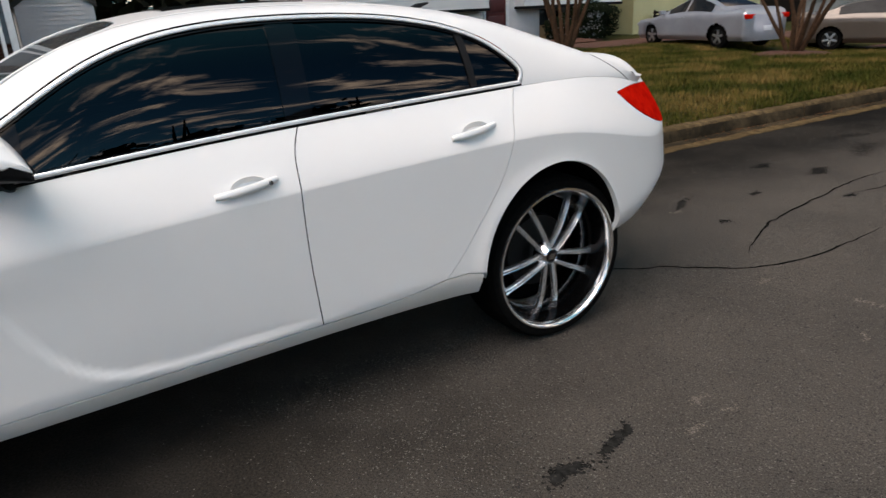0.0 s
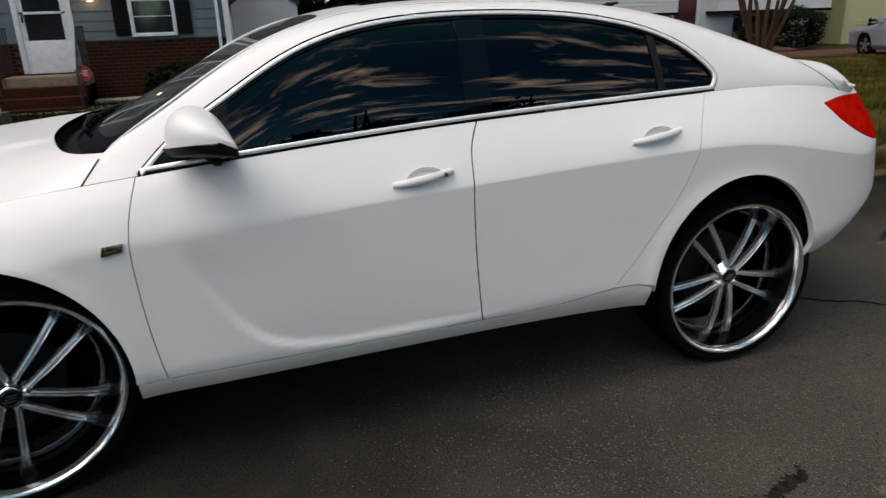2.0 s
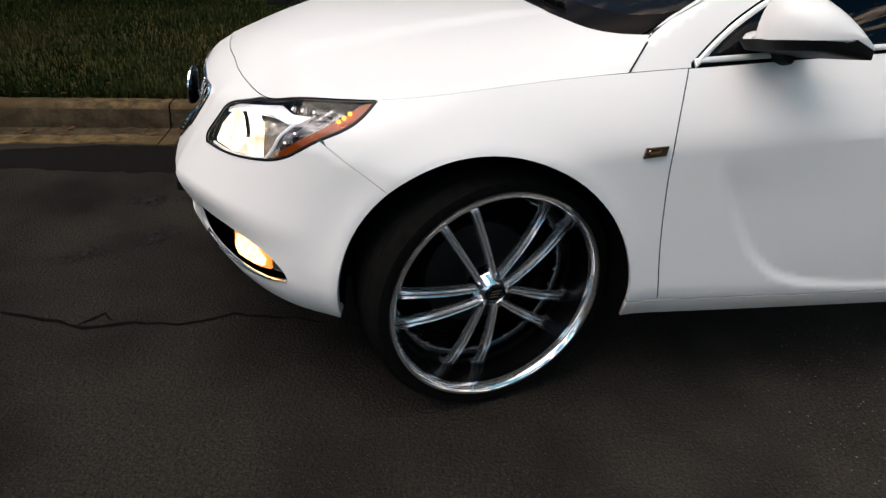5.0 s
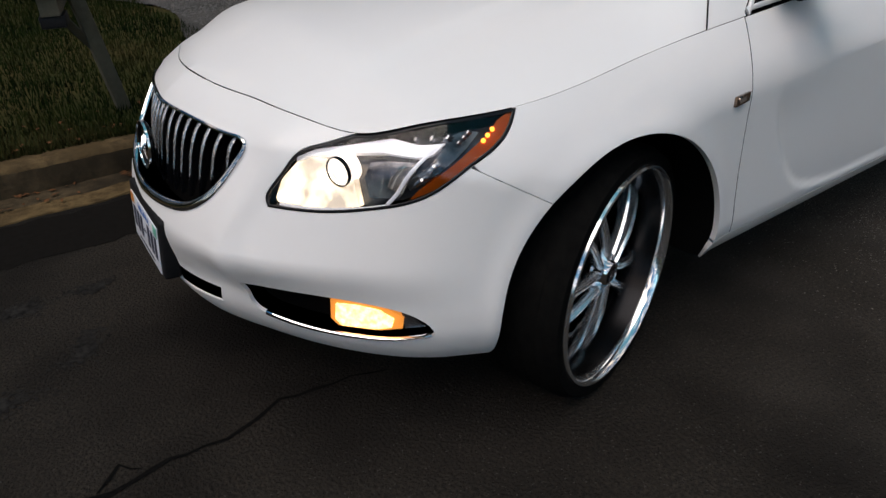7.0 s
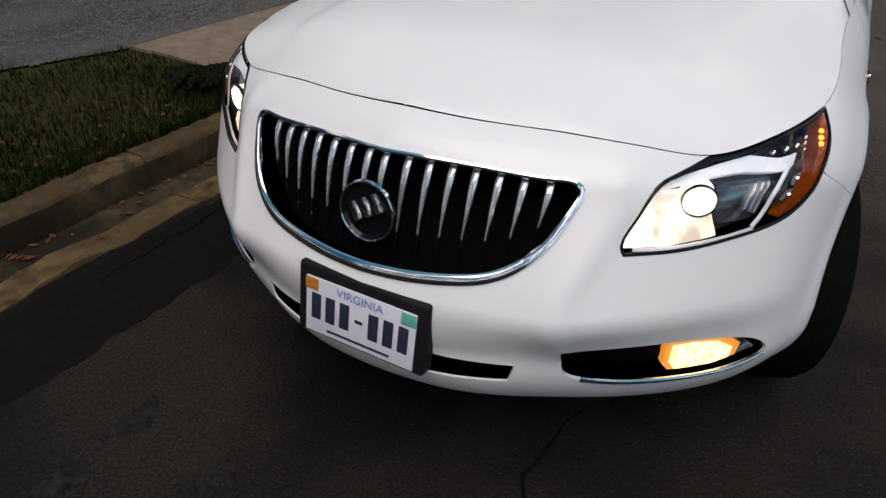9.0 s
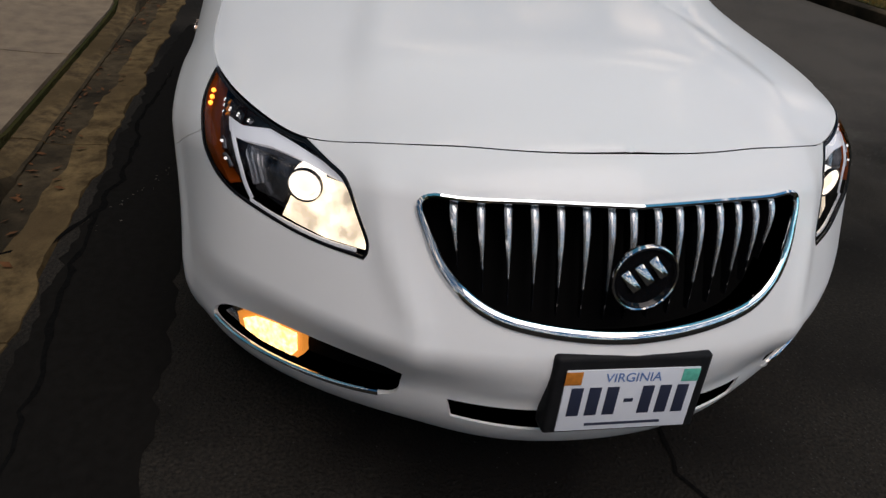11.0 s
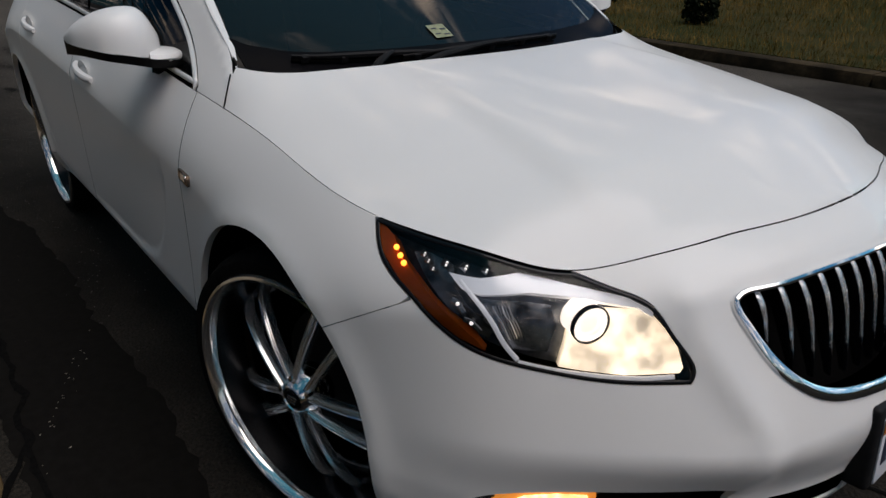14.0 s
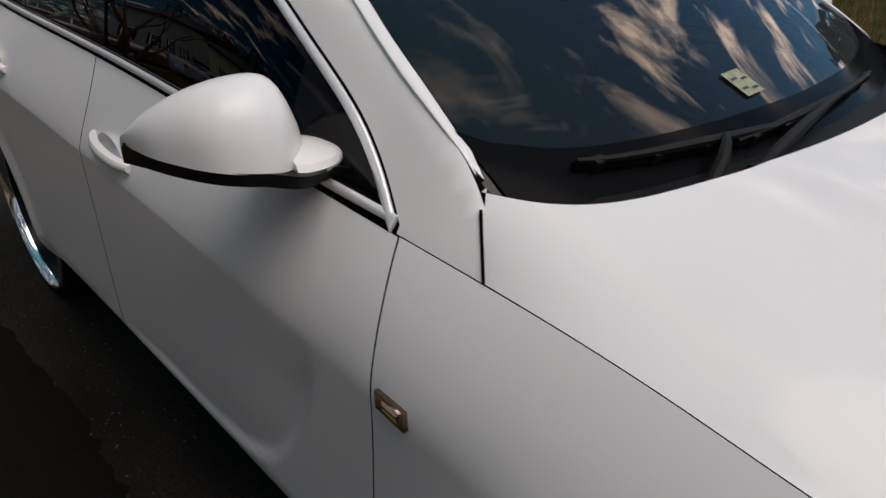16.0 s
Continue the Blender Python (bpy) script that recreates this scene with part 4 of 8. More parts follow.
    bezel = chain(line2(to_side([(-1.800, .906), (-1.83, .911), (-1.882, .901), (-1.90, .874), (-1.945, .840), (-1.99, .800), (-1.985, .783), (-1.950, .806), (-1.90, .843), (-1.845, .876), (-1.800, .906)]), .012))
    panel("lamp_bezel", "ring", bezel, M["dark_bowl"], lamp, step=.012, depth=.024, flange=.02, gap=0, mirror=mir, label="smoked bezel with small lamps")
    amber_poly = chain(line2(to_side([(-1.714, .930), (-1.754, .892), (-1.808, .862), (-1.865, .836), (-1.94, .788), (-1.985, .768), (-1.968, .788), (-1.912, .830), (-1.842, .869), (-1.79, .895), (-1.757, .918), (-1.728, .929), (-1.714, .930)]), .012))
    panel("side_marker", "ring", amber_poly, M["amber"], lamp, step=.012, depth=.005, flange=.03, gap=0, mirror=mir, label="amber side marker")
    for k in range(3):
        px, pz = (-1.777, -1.793, -1.807)[k], (.902, .892, .883)[k]
        q = sunk(sx(px, pz), pz, .003)
        bm = bmesh.new()
        bmesh.ops.create_icosphere(bm, subdivisions=2, radius=.0056, matrix=Matrix.Translation((q[0], q[1] * side, q[2])))
        part("marker_bulb", bm, M["amber_lamp"], lamp, "glowing amber bulb")
    # fluted reflector fanning out beside the projector
    (a0, b0), (a1, b1) = to_side([(-1.958, .848), (-2.004, .770)])
    (c0, e0), (c1, e1) = to_front([(.682, .846), (.700, .760)])
    for k in range(9):
        f = .04 + .055 * k
        rib = [(a0 + (c0 - a0) * f + (a1 + (c1 - a1) * f * 1.2 - a0 - (c0 - a0) * f) * t, b0 + (e0 - b0) * f + (b1 - b0 + (e1 - b1 - e0 + b0) * f) * t) for t in np.linspace(0, 1 - .5 * f, 6)]
        strip("flute", "ring", rib, .0045 - .003 * f, .003, M["silver_grey"] if k % 3 else M["slat"], lamp, mirror=mir, lift=-.047)
    # smoked pyramids with small lamps along the brow, and two slanted bars below
    for px, pz, big in ((-1.826, .905, .8), (-1.840, .897, .7), (-1.856, .888, .6), (-1.872, .899, 1), (-1.905, .899, 1), (-1.936, .897, .8)):
        q = sunk(sx(px, pz), pz, .014)
        at = Matrix.Translation((q[0], q[1] * side, q[2])) @ pose(0, 0, 0, 0, -70, -25 * side) @ Matrix.Scale(.8 * big, 4)
        bm = bmesh.new()
        bmesh.ops.create_cone(bm, cap_ends=True, segments=4, radius1=.014, radius2=.005, depth=.012, matrix=at)
        cup = part("led_cup", bm, M["silver_grey"], lamp, "faceted smoked reflector cup")
        for dx, dy in ((-.003, .002), (.003, -.001)):
            bm = bmesh.new()
            bmesh.ops.create_icosphere(bm, subdivisions=2, radius=.0027, matrix=at @ Matrix.Translation((dx, dy, .007)))
            part("daylight_led", bm, M["led"], cup, "small lit lamp")
    for px, pz in ((-1.932, .843), (-1.962, .812)):
        bar = to_side([(px + .017, pz + .006), (px + .004, pz + .001), (px - .010, pz - .013)])
        strip("lamp_bar", "ring", bar, .010, .004, M["silver_grey"], lamp, mirror=mir, label="slanted silver reflector bar", lift=-.014)
        q = sunk(sx(px + .004, pz + .001), pz + .001, .009)
        bm = bmesh.new()
        bmesh.ops.create_icosphere(bm, subdivisions=2, radius=.0034, matrix=Matrix.Translation((q[0], q[1] * side, q[2])))
        part("daylight_led", bm, M["led"], lamp, "small lit lamp")
    q = sunk(sy(.634, .822), .822, .026)
    look_out = Matrix.Translation((q[0], q[1] * side, q[2])) @ pose(0, 0, 0, 0, -90, -18 * side)
    bm = bmesh.new()
    add_lathe(bm, [(.027, -.03), (.028, .012), (.031, .016), (.034, .012), (.035, -.03)], 40, look_out)
    part("projector_ring", bm, M["lamp_rim"], lamp, "chrome projector bezel with added glow")
    bm = bmesh.new()
    add_lathe(bm, [(.0001, .016), (.010, .015), (.019, .011), (.024, .005), (.027, -.003)], 32, look_out)
    part("projector", bm, M["lamp_white"], lamp, "lit projector lens")
    bm = bmesh.new()
    add_lathe(bm, [(.0335, .012), (.0345, .0165), (.0365, .0165), (.0375, .012), (.0365, .006)], 40, look_out)
    part("projector_shroud", bm, M["gloss_black"], lamp, "dark ring round the projector")
    # fog lamp
    fogp = to_front(FOG_H)
    fog = panel("fog_recess", "ring", fogp, V, CAR, step=.03, depth=.055, flange=-.045, gap=0, mirror=mir, label="black slot in the bumper")
    lampf = chain(line2(to_front([(.656, .474), (.700, .476), (.745, .470), (.772, .452), (.768, .424), (.735, .414), (.665, .411), (.655, .430), (.656, .474)]), .015))
    panel("fog_lamp", "ring", lampf, M["fog"], fog, step=.02, depth=.010, flange=.03, gap=0, mirror=mir, label="lit warm fog lamp")
    edge = chain(line2(to_front([(.644, .482), (.700, .486), (.755, .480), (.790, .456), (.786, .420), (.745, .406), (.655, .403), (.642, .425), (.644, .482)]), .015))
    panel("fog_edge", "ring", edge, M["fog_edge"], fog, step=.02, depth=.016, flange=.02, gap=0, mirror=mir, label="orange glow at the lamp's edge")
    eye = chain(line2(to_front([(.784, .472), (.80, .462), (.825, .425), (.790, .418), (.784, .472)]), .015))
    panel("fog_reflector", "ring", eye, M["silver_grey"], fog, step=.02, depth=.02, flange=.03, gap=0, mirror=mir)
    strip("fog_chrome", "ring", to_front(curve2([(.478, .404), (.52, .396), (.60, .389), (.70, .390), (.79, .400), (.833, .416)], .015)), np.linspace(.016, .005, len(curve2([(.478, .404), (.52, .396), (.60, .389), (.70, .390), (.79, .400), (.833, .416)], .015))), .006, C, fog, mirror=mir, label="chrome strip")
    panel("lower_slot", "ring", to_front(SLOT_H), V, CAR, step=.04, depth=.05, flange=-.045, gap=0, mirror=mir, label="black lower intake")
    # fender badge
    bs_ = [(-1.027, .825), (-.968, .833), (-.963, .857), (-1.021, .851)]
    badge = panel("fender_vent", "ring", chain(line2(to_side(bs_ + bs_[:1]), .012)), M["vent"], CAR, step=.01, depth=-.008, flange=.012, gap=0, mirror=mir, label="small chrome fender ornament")
    bi = [(-1.014, .833), (-.984, .837), (-.981, .851), (-1.010, .8475)]
    panel("vent_inset", "ring", chain(line2(to_side(bi + bi[:1]), .012)), C, badge, step=.01, depth=-.0095, flange=.004, gap=0, mirror=mir)

    # door handles: a bar over a hollow
    def handle(x0, x1, z, door, key):
        zz = lambda t: z + .030 * t
        bm = bmesh.new()
        n = 16
        rows = []
        for i in range(n + 1):
            t = i / n
            x, zc = x0 + (x1 - x0) * t, zz(t)
            o = ring(sx(x, zc), zc)
            out = .034 * math.sin(math.pi * min(max(t, .02), .98)) ** .45
            h = .0125 - .004 * abs(2 * t - 1) ** 3
            sec = [(-.001, -h), (out - .004, -h), (out, -h * .6), (out + .002, 0), (out, h * .6), (out - .004, h), (-.001 + max(0, out - .018), h), (-.001 + max(0, out - .018), -h * .9)]
            rows.append([bm.verts.new((x, side * (o[1] + a), zc + b)) for a, b in sec])
        for u, v in zip(rows[:-1], rows[1:]):
            for j in range(8):
                bm.faces.new((u[j], u[(j + 1) % 8], v[(j + 1) % 8], v[j]))
        bm.faces.new(rows[0])
        bm.faces.new(rows[-1][::-1])
        hb = part("door_handle", bm, P, door, "white pull handle")
        bm = bmesh.new()
        xc, zc = (x0 + x1) / 2 + .01, zz(.5) + .001
        o = ring(sx(xc, zc), zc)
        add_lathe(bm, [(.0001, -.012), (.5, -.008), (.85, -.001), (1.0, .0022), (1.04, .0008)], 36, Matrix.Translation((xc, side * (o[1] + .001), zc)) @ pose(0, 0, 0, -90 * side, 0, 0) @ Matrix.Diagonal((.062, .036, 1, 1)))
        part("handle_cup", bm, P, door, "shallow hollow behind the handle")
        if key:
            xk, zk = x1 - .032, zz(.85)
            o = ring(sx(xk, zk), zk)
            bm = bmesh.new()
            add_lathe(bm, [(.0001, .003), (.006, .003), (.0075, .001), (.0075, -.01)], 20, Matrix.Translation((xk, side * (o[1] + .030), zk)) @ pose(0, 0, 0, -90 * side, 0, 0))
            part("key_barrel", bm, M["silver_grey"], hb, "grey key barrel")
    handle(-.135, .075, .948, fdoor, side < 0)
    handle(.755, .965, 1.016, rdoor, False)

    # mirror
    mt = new("door_mirror")
    mt.parent = CAR
    mt["label"] = "white door mirror on a black foot"
    mu = [0, .12, .3, .5, .7, .85, .95, 1.0]
    m_top = spline(mu, [1.146, 1.200, 1.223, 1.220, 1.205, 1.183, 1.158, 1.138])
    m_front = spline(mu, [-.722, -.766, -.796, -.80, -.780, -.742, -.695, -.645])
    nu, nv = 26, 14
    bm = bmesh.new()
    grid = []
    for i in range(nu + 1):
        u = i / nu
        y, xb, zb, xf, zt = .846 + .231 * u, -.622 + .020 * u, 1.088 + .045 * u, float(m_front(u)), float(m_top(u)) + .009
        row = []
        for j in range(nv + 2):
            v = math.pi * j / (nv + 1)
            k = ((1 - math.cos(v)) / 2) ** .85
            row.append(bm.verts.new((xb + (xf - xb) * k, y * side, zb + .022 * k + (zt - zb) * math.sin(v) ** .78)))
        grid.append(row)
    for a, b in zip(grid[:-1], grid[1:]):
        for j in range(nv + 2):
            k = (j + 1) % (nv + 2)
            bm.faces.new((a[j], a[k], b[k], b[j]))
    bm.faces.new(grid[0])
    bm.faces.new(grid[-1][::-1])
    # the tongue that carries the shell, rounded at its end
    rows = []
    for i in range(11):
        u = i / 10
        k = max(.04, 1 - (1 - u) ** 3)
        y, xm, zm = .772 + .11 * u, -.708 - .004 * u, 1.110 + .004 * u
        row = []
        for j in range(14):
            v = 2 * math.pi * j / 14
            cv, sv = math.cos(v), math.sin(v)
            row.append(bm.verts.new((xm + .080 * k * math.copysign(abs(cv) ** .8, cv), y * side, zm + (.021 if sv > 0 else .016) * (.35 + .65 * k) * math.copysign(abs(sv) ** .8, sv))))
        rows.append(row)
    for a, b in zip(rows[:-1], rows[1:]):
        for j in range(14):
            bm.faces.new((a[j], a[(j + 1) % 14], b[(j + 1) % 14], b[j]))
    bm.faces.new(rows[0])
    bm.faces.new(rows[-1][::-1])
    part("mirror_shell", bm, P, mt, "white painted shell")
    bm = bmesh.new()
    rows = []
    for i in range(17):
        u = i / 16
        y, xb, zb, xf = .775 + .302 * u, -.620 + .018 * u, 1.076 + .059 * u, float(m_front(max(0, (u * .305 - .05) / .255))) - .055 * max(0, 1 - 2.2 * u) ** .5
        rows.append([bm.verts.new((xf - .003, y * side, zb + .022)), bm.verts.new((xf + .02, y * side, zb - .004)), bm.verts.new((xb, y * side, zb - .022)), bm.verts.new((xb, y * side, zb))])
    for a, b in zip(rows[:-1], rows[1:]):
        for j in range(4):
            bm.faces.new((a[j], a[(j + 1) % 4], b[(j + 1) % 4], b[j]))
    bm.faces.new(rows[0])
    bm.faces.new(rows[-1][::-1])
    part("mirror_base", bm, BK, mt, "black lower trim")
    bm = bmesh.new()
    add_tube(bm, [(-.69, side * .785, 1.055), (-.68, side * .82, 1.065), (-.67, side * .87, 1.075)], [.04, .034, .022], 10, flat=.6)
    part("mirror_foot", bm, BK, mt)
    bm = bmesh.new()
    add_box(bm, (-.004, -.080, -.036), (.004, .080, .036), .003, pose(-.632, side * .948, 1.155, 0, -22, 0))
    part("mirror_glass", bm, C, mt, "mirror glass")
    if side > 0:
        mt.matrix_basis = Matrix.Translation((-.70, .79, -.010)) @ pose(0, 0, 0, 0, 0, -11) @ Matrix.Translation((.70, -.79, 0))
    # triangle behind the mirror
    panel("sail", "flank", cut(GLASS_AREA, lambda z: -9, lambda z: -.62), M["gloss_black"], CAR, step=.04, depth=.009, flange=.004, gap=0, mirror=mir, label="black window corner")

# grille
gr = panel("grille", "ring", GRILLE, V, CAR, step=.04, depth=.075, flange=-.07, gap=0, label="black grille with curved chrome slats")
gc = shrink(GRILLE, .004)
strip("grille_chrome", "ring", gc, np.interp([p[1] for p in gc], [.64, .70, .84, .86], [.026, .022, .014, .012]), .008, C, gr, closed=True, label="chrome grille surround")
for k in range(-7, 8):
    y0 = k * .0505
    bm = bmesh.new()
    rows = []
    zt = float(np.interp(abs(y0), [p[0] for p in GRILLE_H[:int(len(GRILLE_H) * .45)]], [p[1] for p in GRILLE_H[:int(len(GRILLE_H) * .45)]])) - .012
    lowp = sorted([p for p in GRILLE_H[int(len(GRILLE_H) * .45):]], key=lambda p: p[0])
    zb = float(np.interp(abs(y0), [p[0] for p in lowp], [p[1] for p in lowp])) + .008
    n = 14
    for i in range(n + 1):
        t = i / n
        z = zt + (zb - zt) * t
        w = .0082 - .0064 * smoothstep(.04, .78, t)
        dep = float(np.interp(t, [0, .08, .2, .4, .7, 1], [.024, .015, .013, .020, .038, .056]))
        ya = max(abs(y0), .006)
        a = sunk(sy(ya, z), z, dep)
        b = sunk(sy(ya, z), z, .07)
        sg = 1 if y0 >= 0 else -1
        rows.append([bm.verts.new((a[0] + .004, sg * a[1] - w, z)), bm.verts.new((a[0], sg * a[1] - w * .5, z)), bm.verts.new((a[0], sg * a[1] + w * .5, z)),
                     bm.verts.new((a[0] + .004, sg * a[1] + w, z)), bm.verts.new((b[0], sg * b[1] + w * .5, z)), bm.verts.new((b[0], sg * b[1] - w * .5, z))])
    for a, b in zip(rows[:-1], rows[1:]):
        for j in range(6):
            f = bm.faces.new((a[j], a[(j + 1) % 6], b[(j + 1) % 6], b[j]))
            # slat feet are black: their dark reflection is put into the colour
            f.material_index = 0 if j in (0, 1, 2) and rows.index(a) < 10 else 1
    f = bm.faces.new(rows[0])
    bm.faces.new(rows[-1][::-1]).material_index = 1
    part("grille_slat", bm, [M["slat"], M["gloss_black"]], gr)
# round badge
bp = ring(0.0, .755, .0)
mb = Matrix.Translation((bp[0] - .018, 0, .758)) @ pose(0, 0, 0, 0, -83, 0)
bm = bmesh.new()
add_lathe(bm, [(.0001, -.012), (.058, -.012), (.066, -.006), (.068, .004), (.060, .006), (.056, .001), (.0001, .001)], 48, mb)
bd = part("badge", bm, M["gloss_black"], gr, "round black and chrome badge")
bm = bmesh.new()
add_lathe(bm, [(.063, .003), (.064, .008), (.066, .009), (.068, .008), (.069, .002)], 56, mb)
part("badge_ring", bm, C, bd)
for k in (-1, 0, 1):
    bm = bmesh.new()
    add_box(bm, (-.020, -.0100, .0), (.027, .0100, .009), .005, mb @ pose(.004 - .014 * k, .026 * k, 0, 0, 0, 38) @ pose(0, 0, 0, 0, 16, 0))
    part("badge_mark", bm, C, bd)

# number plate on its black holder
pl = base("number_plate", label="white number plate in a black holder on the bumper", category="number plate")
pm = Matrix.Translation((-2.436, -.004, .506)) @ pose(0, 0, 0, 90, 0, -90) @ pose(0, 0, 0, -6, 0, 0) @ pose(0, 0, 0, 0, 0, -2.4)
bm = bmesh.new()
add_box(bm, (-.172, -.088, -.050), (.172, .098, .0), .012, pm, 3)
part("plate_holder", bm, BK, pl, "black plastic holder")
bm = bmesh.new()
add_box(bm, (-.146, -.078, -.002), (.146, .069, .003), .001, pm)
M["plate"] = shader("plate_sheet", (0.72, 0.74, 0.78), rough=0.35, noise_scale=12, amount=0.4, tone=(0.60, 0.63, 0.70))
M["ink"] = shader("plate_ink", (0.02, 0.025, 0.05), rough=0.5)
plate = part("plate", bm, M["plate"], pl, "white sheet metal plate")
for k in range(7):
    bm = bmesh.new()
    x = -.117 + .039 * k
    if k == 3:
        add_box(bm, (x - .010, -.010, .003), (x + .010, -.002, .0042), 0, pm)
    else:
        add_box(bm, (x - .013, -.040, .003), (x + .013, .028, .0042), .0004, pm)
    part("plate_bar", bm, M["ink"], plate)
M["plate_blue"] = shader("plate_blue", (0.10, 0.20, 0.45), rough=0.5)
t = bpy.data.curves.new("state_name", 'FONT')
t.body, t.size, t.align_x, t.extrude = "VIRGINIA", .030, 'CENTER', .0004
ob = new("state_name", t)
dg = bpy.context.evaluated_depsgraph_get()
me = bpy.data.meshes.new_from_object(ob.evaluated_get(dg))
bpy.data.objects.remove(ob)
me.transform(pm @ Matrix.Translation((0, .040, .0038)))
obj("state_name", me, M["plate_blue"], plate, "blue lettering VIRGINIA")
for nm, x0, x1, col in (("month_sticker", -.148, -.112, (0.65, 0.22, 0.03)), ("year_sticker", .108, .146, (0.12, 0.55, 0.42))):
    bm = bmesh.new()
    add_box(bm, (x0, .036, .003), (x1, .066, .0042), .0004, pm)
    part(nm, bm, shader(nm, col, rough=.4, noise_scale=90, amount=.6), plate)
bm = bmesh.new()
add_box(bm, (-.085, -.066, .003), (.085, -.060, .0042), 0, pm)
part("plate_bar", bm, M["ink"], plate)

# roof, windscreen, rear window, boot
a_in = [p for p in GLASS_H if p[0] > -.965]
ROOF = chain([(-.985, .748)], roof_edge[1:], [(2.0, y) for y in np.linspace(.6, -.6, 24)], [(x, -y) for x, y in roof_edge[::-1][:-1]], [(-.985, -.748)],
             [(x, -y) for x, y in a_in], a_in[::-1])
panel("roof", "top", ROOF, P, CAR, holes=[BACKLIGHT], step=.03, flange=.01, gap=.0004)
panel("sunroof", "top", chain(line2([(-.10, -.40), (.42, -.40), (.42, .40), (-.10, .40), (-.10, -.40)], .03)), M["gloss_black"], CAR, step=.04, depth=-.004, flange=.01, gap=0, label="dark glass sunroof")
for side in (1, -1):
    xs_ = np.linspace(-.975, 1.93, 90)
    strip("roof_moulding", "top", [(float(x), side * (float(RAIL_Y(x)) - .001)) for x in xs_], np.interp(xs_, [-.975, -.91, -.7], [.001, .014, .024]), np.interp(xs_, [-.975, -.85], [.0004, .0035]), P, CAR)
    strip("pillar_joint", "flank", [(-1.008 - .053 * t, float(RAIL_Z(-1.010)) - .004 + (float(np.interp(-1.062, SHX, SHZ)) + .004 - float(RAIL_Z(-1.010))) * t) for t in np.linspace(0, 1, 8)], .0045, .0012, M["void"], CAR, mirror=side < 0, lift=.0012)
scr = panel("windscreen", "top", SCREEN, M["windscreen"], CAR, step=.04, depth=.002, flange=.004, gap=.004, label="windscreen mirroring the evening clouds")
inner = shrink(SCREEN, .055)
panel("screen_border", "top", shrink(SCREEN, .0), M["gloss_black"], scr, holes=[inner], step=.03, depth=.008, flange=0, gap=.003)
panel("rear_window", "top", BACKLIGHT, M["tint"], CAR, step=.05, depth=.003, flange=.004, gap=.003, label="dark rear window")


def boot_fn(x, y, depth=0.0):
    x, y = np.asarray(x, float), np.asarray(y, float)
    ye, ze = np.interp(x, SHX, SHY), np.interp(x, SHX, SHZ)
    lipx = ROOF_C(np.minimum(x, 2.36)) + .022 * smoothstep(2.06, 2.20, x) - 1.4 * np.maximum(x - 2.24, 0) ** 2
    t = np.clip(np.abs(y) / np.maximum(ye, .05), 0, 1)
    return np.stack([x, y, ze + np.maximum(lipx - ze, 0) * (1 - t ** 5) - depth], -1)


CHARTS["boot"] = (boot_fn, 1)
boot_x = np.linspace(1.99, 2.335, 20)
bh = [(float(x), float(np.interp(x, SHX, SHY)) - .001) for x in boot_x]
panel("boot_lid", "boot", chain(bh, [(2.335, y) for y in np.linspace(bh[-1][1], -bh[-1][1], 16)], [(x, -y) for x, y in bh[::-1]]), P, CAR, step=.025, flange=0, gap=0, label="white boot lid with a raised lip")
for side in (1, -1):
    strip("boot_joint", "flank", [(1.64 + .28 * t, float(RAIL_Z(1.64 + .28 * t)) - .012 - .05 * t) for t in np.linspace(0, 1, 12)], .004, .0006, M["void"], CAR, mirror=side < 0)

bm = bmesh.new()
add_tube(bm, [(1.10, 0, 1.462), (1.16, 0, 1.492), (1.22, 0, 1.505)], [.022, .014, .004], 8)
part("aerial", bm, BK, CAR, "small black roof aerial")
# cowl, wipers, sticker
bm = bmesh.new()
rows = []
cy = np.linspace(-.735, .735, 49)


def cowl_x(y):
    return float(np.interp(abs(y), [p[1] for p in cowl_h], [p[0] for p in cowl_h]))


for y in cy:
    xe = cowl_x(y)
    zf = float(hood(xe, y)[2]) - .03
    wide = .052 * (1 - smoothstep(.60, .735, abs(y)))
    row = [bm.verts.new((xe - .03, y, zf)), bm.verts.new((xe + .006, y, max(zf + .012, float(top(xe + .006, y)[2]) - .004)))]
    for k in range(3):
        x = xe + .014 + wide * k / 2
        row.append(bm.verts.new((x, y, float(top(x, y)[2]) + (.006, .0075, .001)[k])))
    rows.append(row)
for a, b in zip(rows[:-1], rows[1:]):
    for j in range(4):
        bm.faces.new((a[j], a[j + 1], b[j + 1], b[j]))
part("cowl", bm, M["cowl"], CAR, "black plastic cowl")
for side in (1, -1):
    corner = [(-1.075, .690), (-1.060, .722), (-1.030, .742), (-.992, .752), (-.945, .750), (-.900, .742), (-.900, .722), (-.955, .722), (-1.010, .705), (-1.050, .675), (-1.075, .690)]
    panel("screen_seal", "top", chain(line2([(x, side * y) for x, y in corner][::side], .012)), M["gloss_black"], CAR, step=.02, depth=.004, flange=0, gap=0, label="black rubber corner of the screen")
# printed black border along the foot of the screen
low = [(cowl_x(y) + .010, float(y)) for y in np.linspace(-.735, .735, 44)]
high = [(cowl_x(y) + .010 + .130 + .004 - .02 * float(smoothstep(.66, .735, abs(y))), float(y)) for y in np.linspace(.735, -.735, 44)]
panel("lower_border", "top", chain(low, high), M["frit"], scr, step=.03, depth=-.0006, flange=0, gap=0, label="printed black border of the screen")


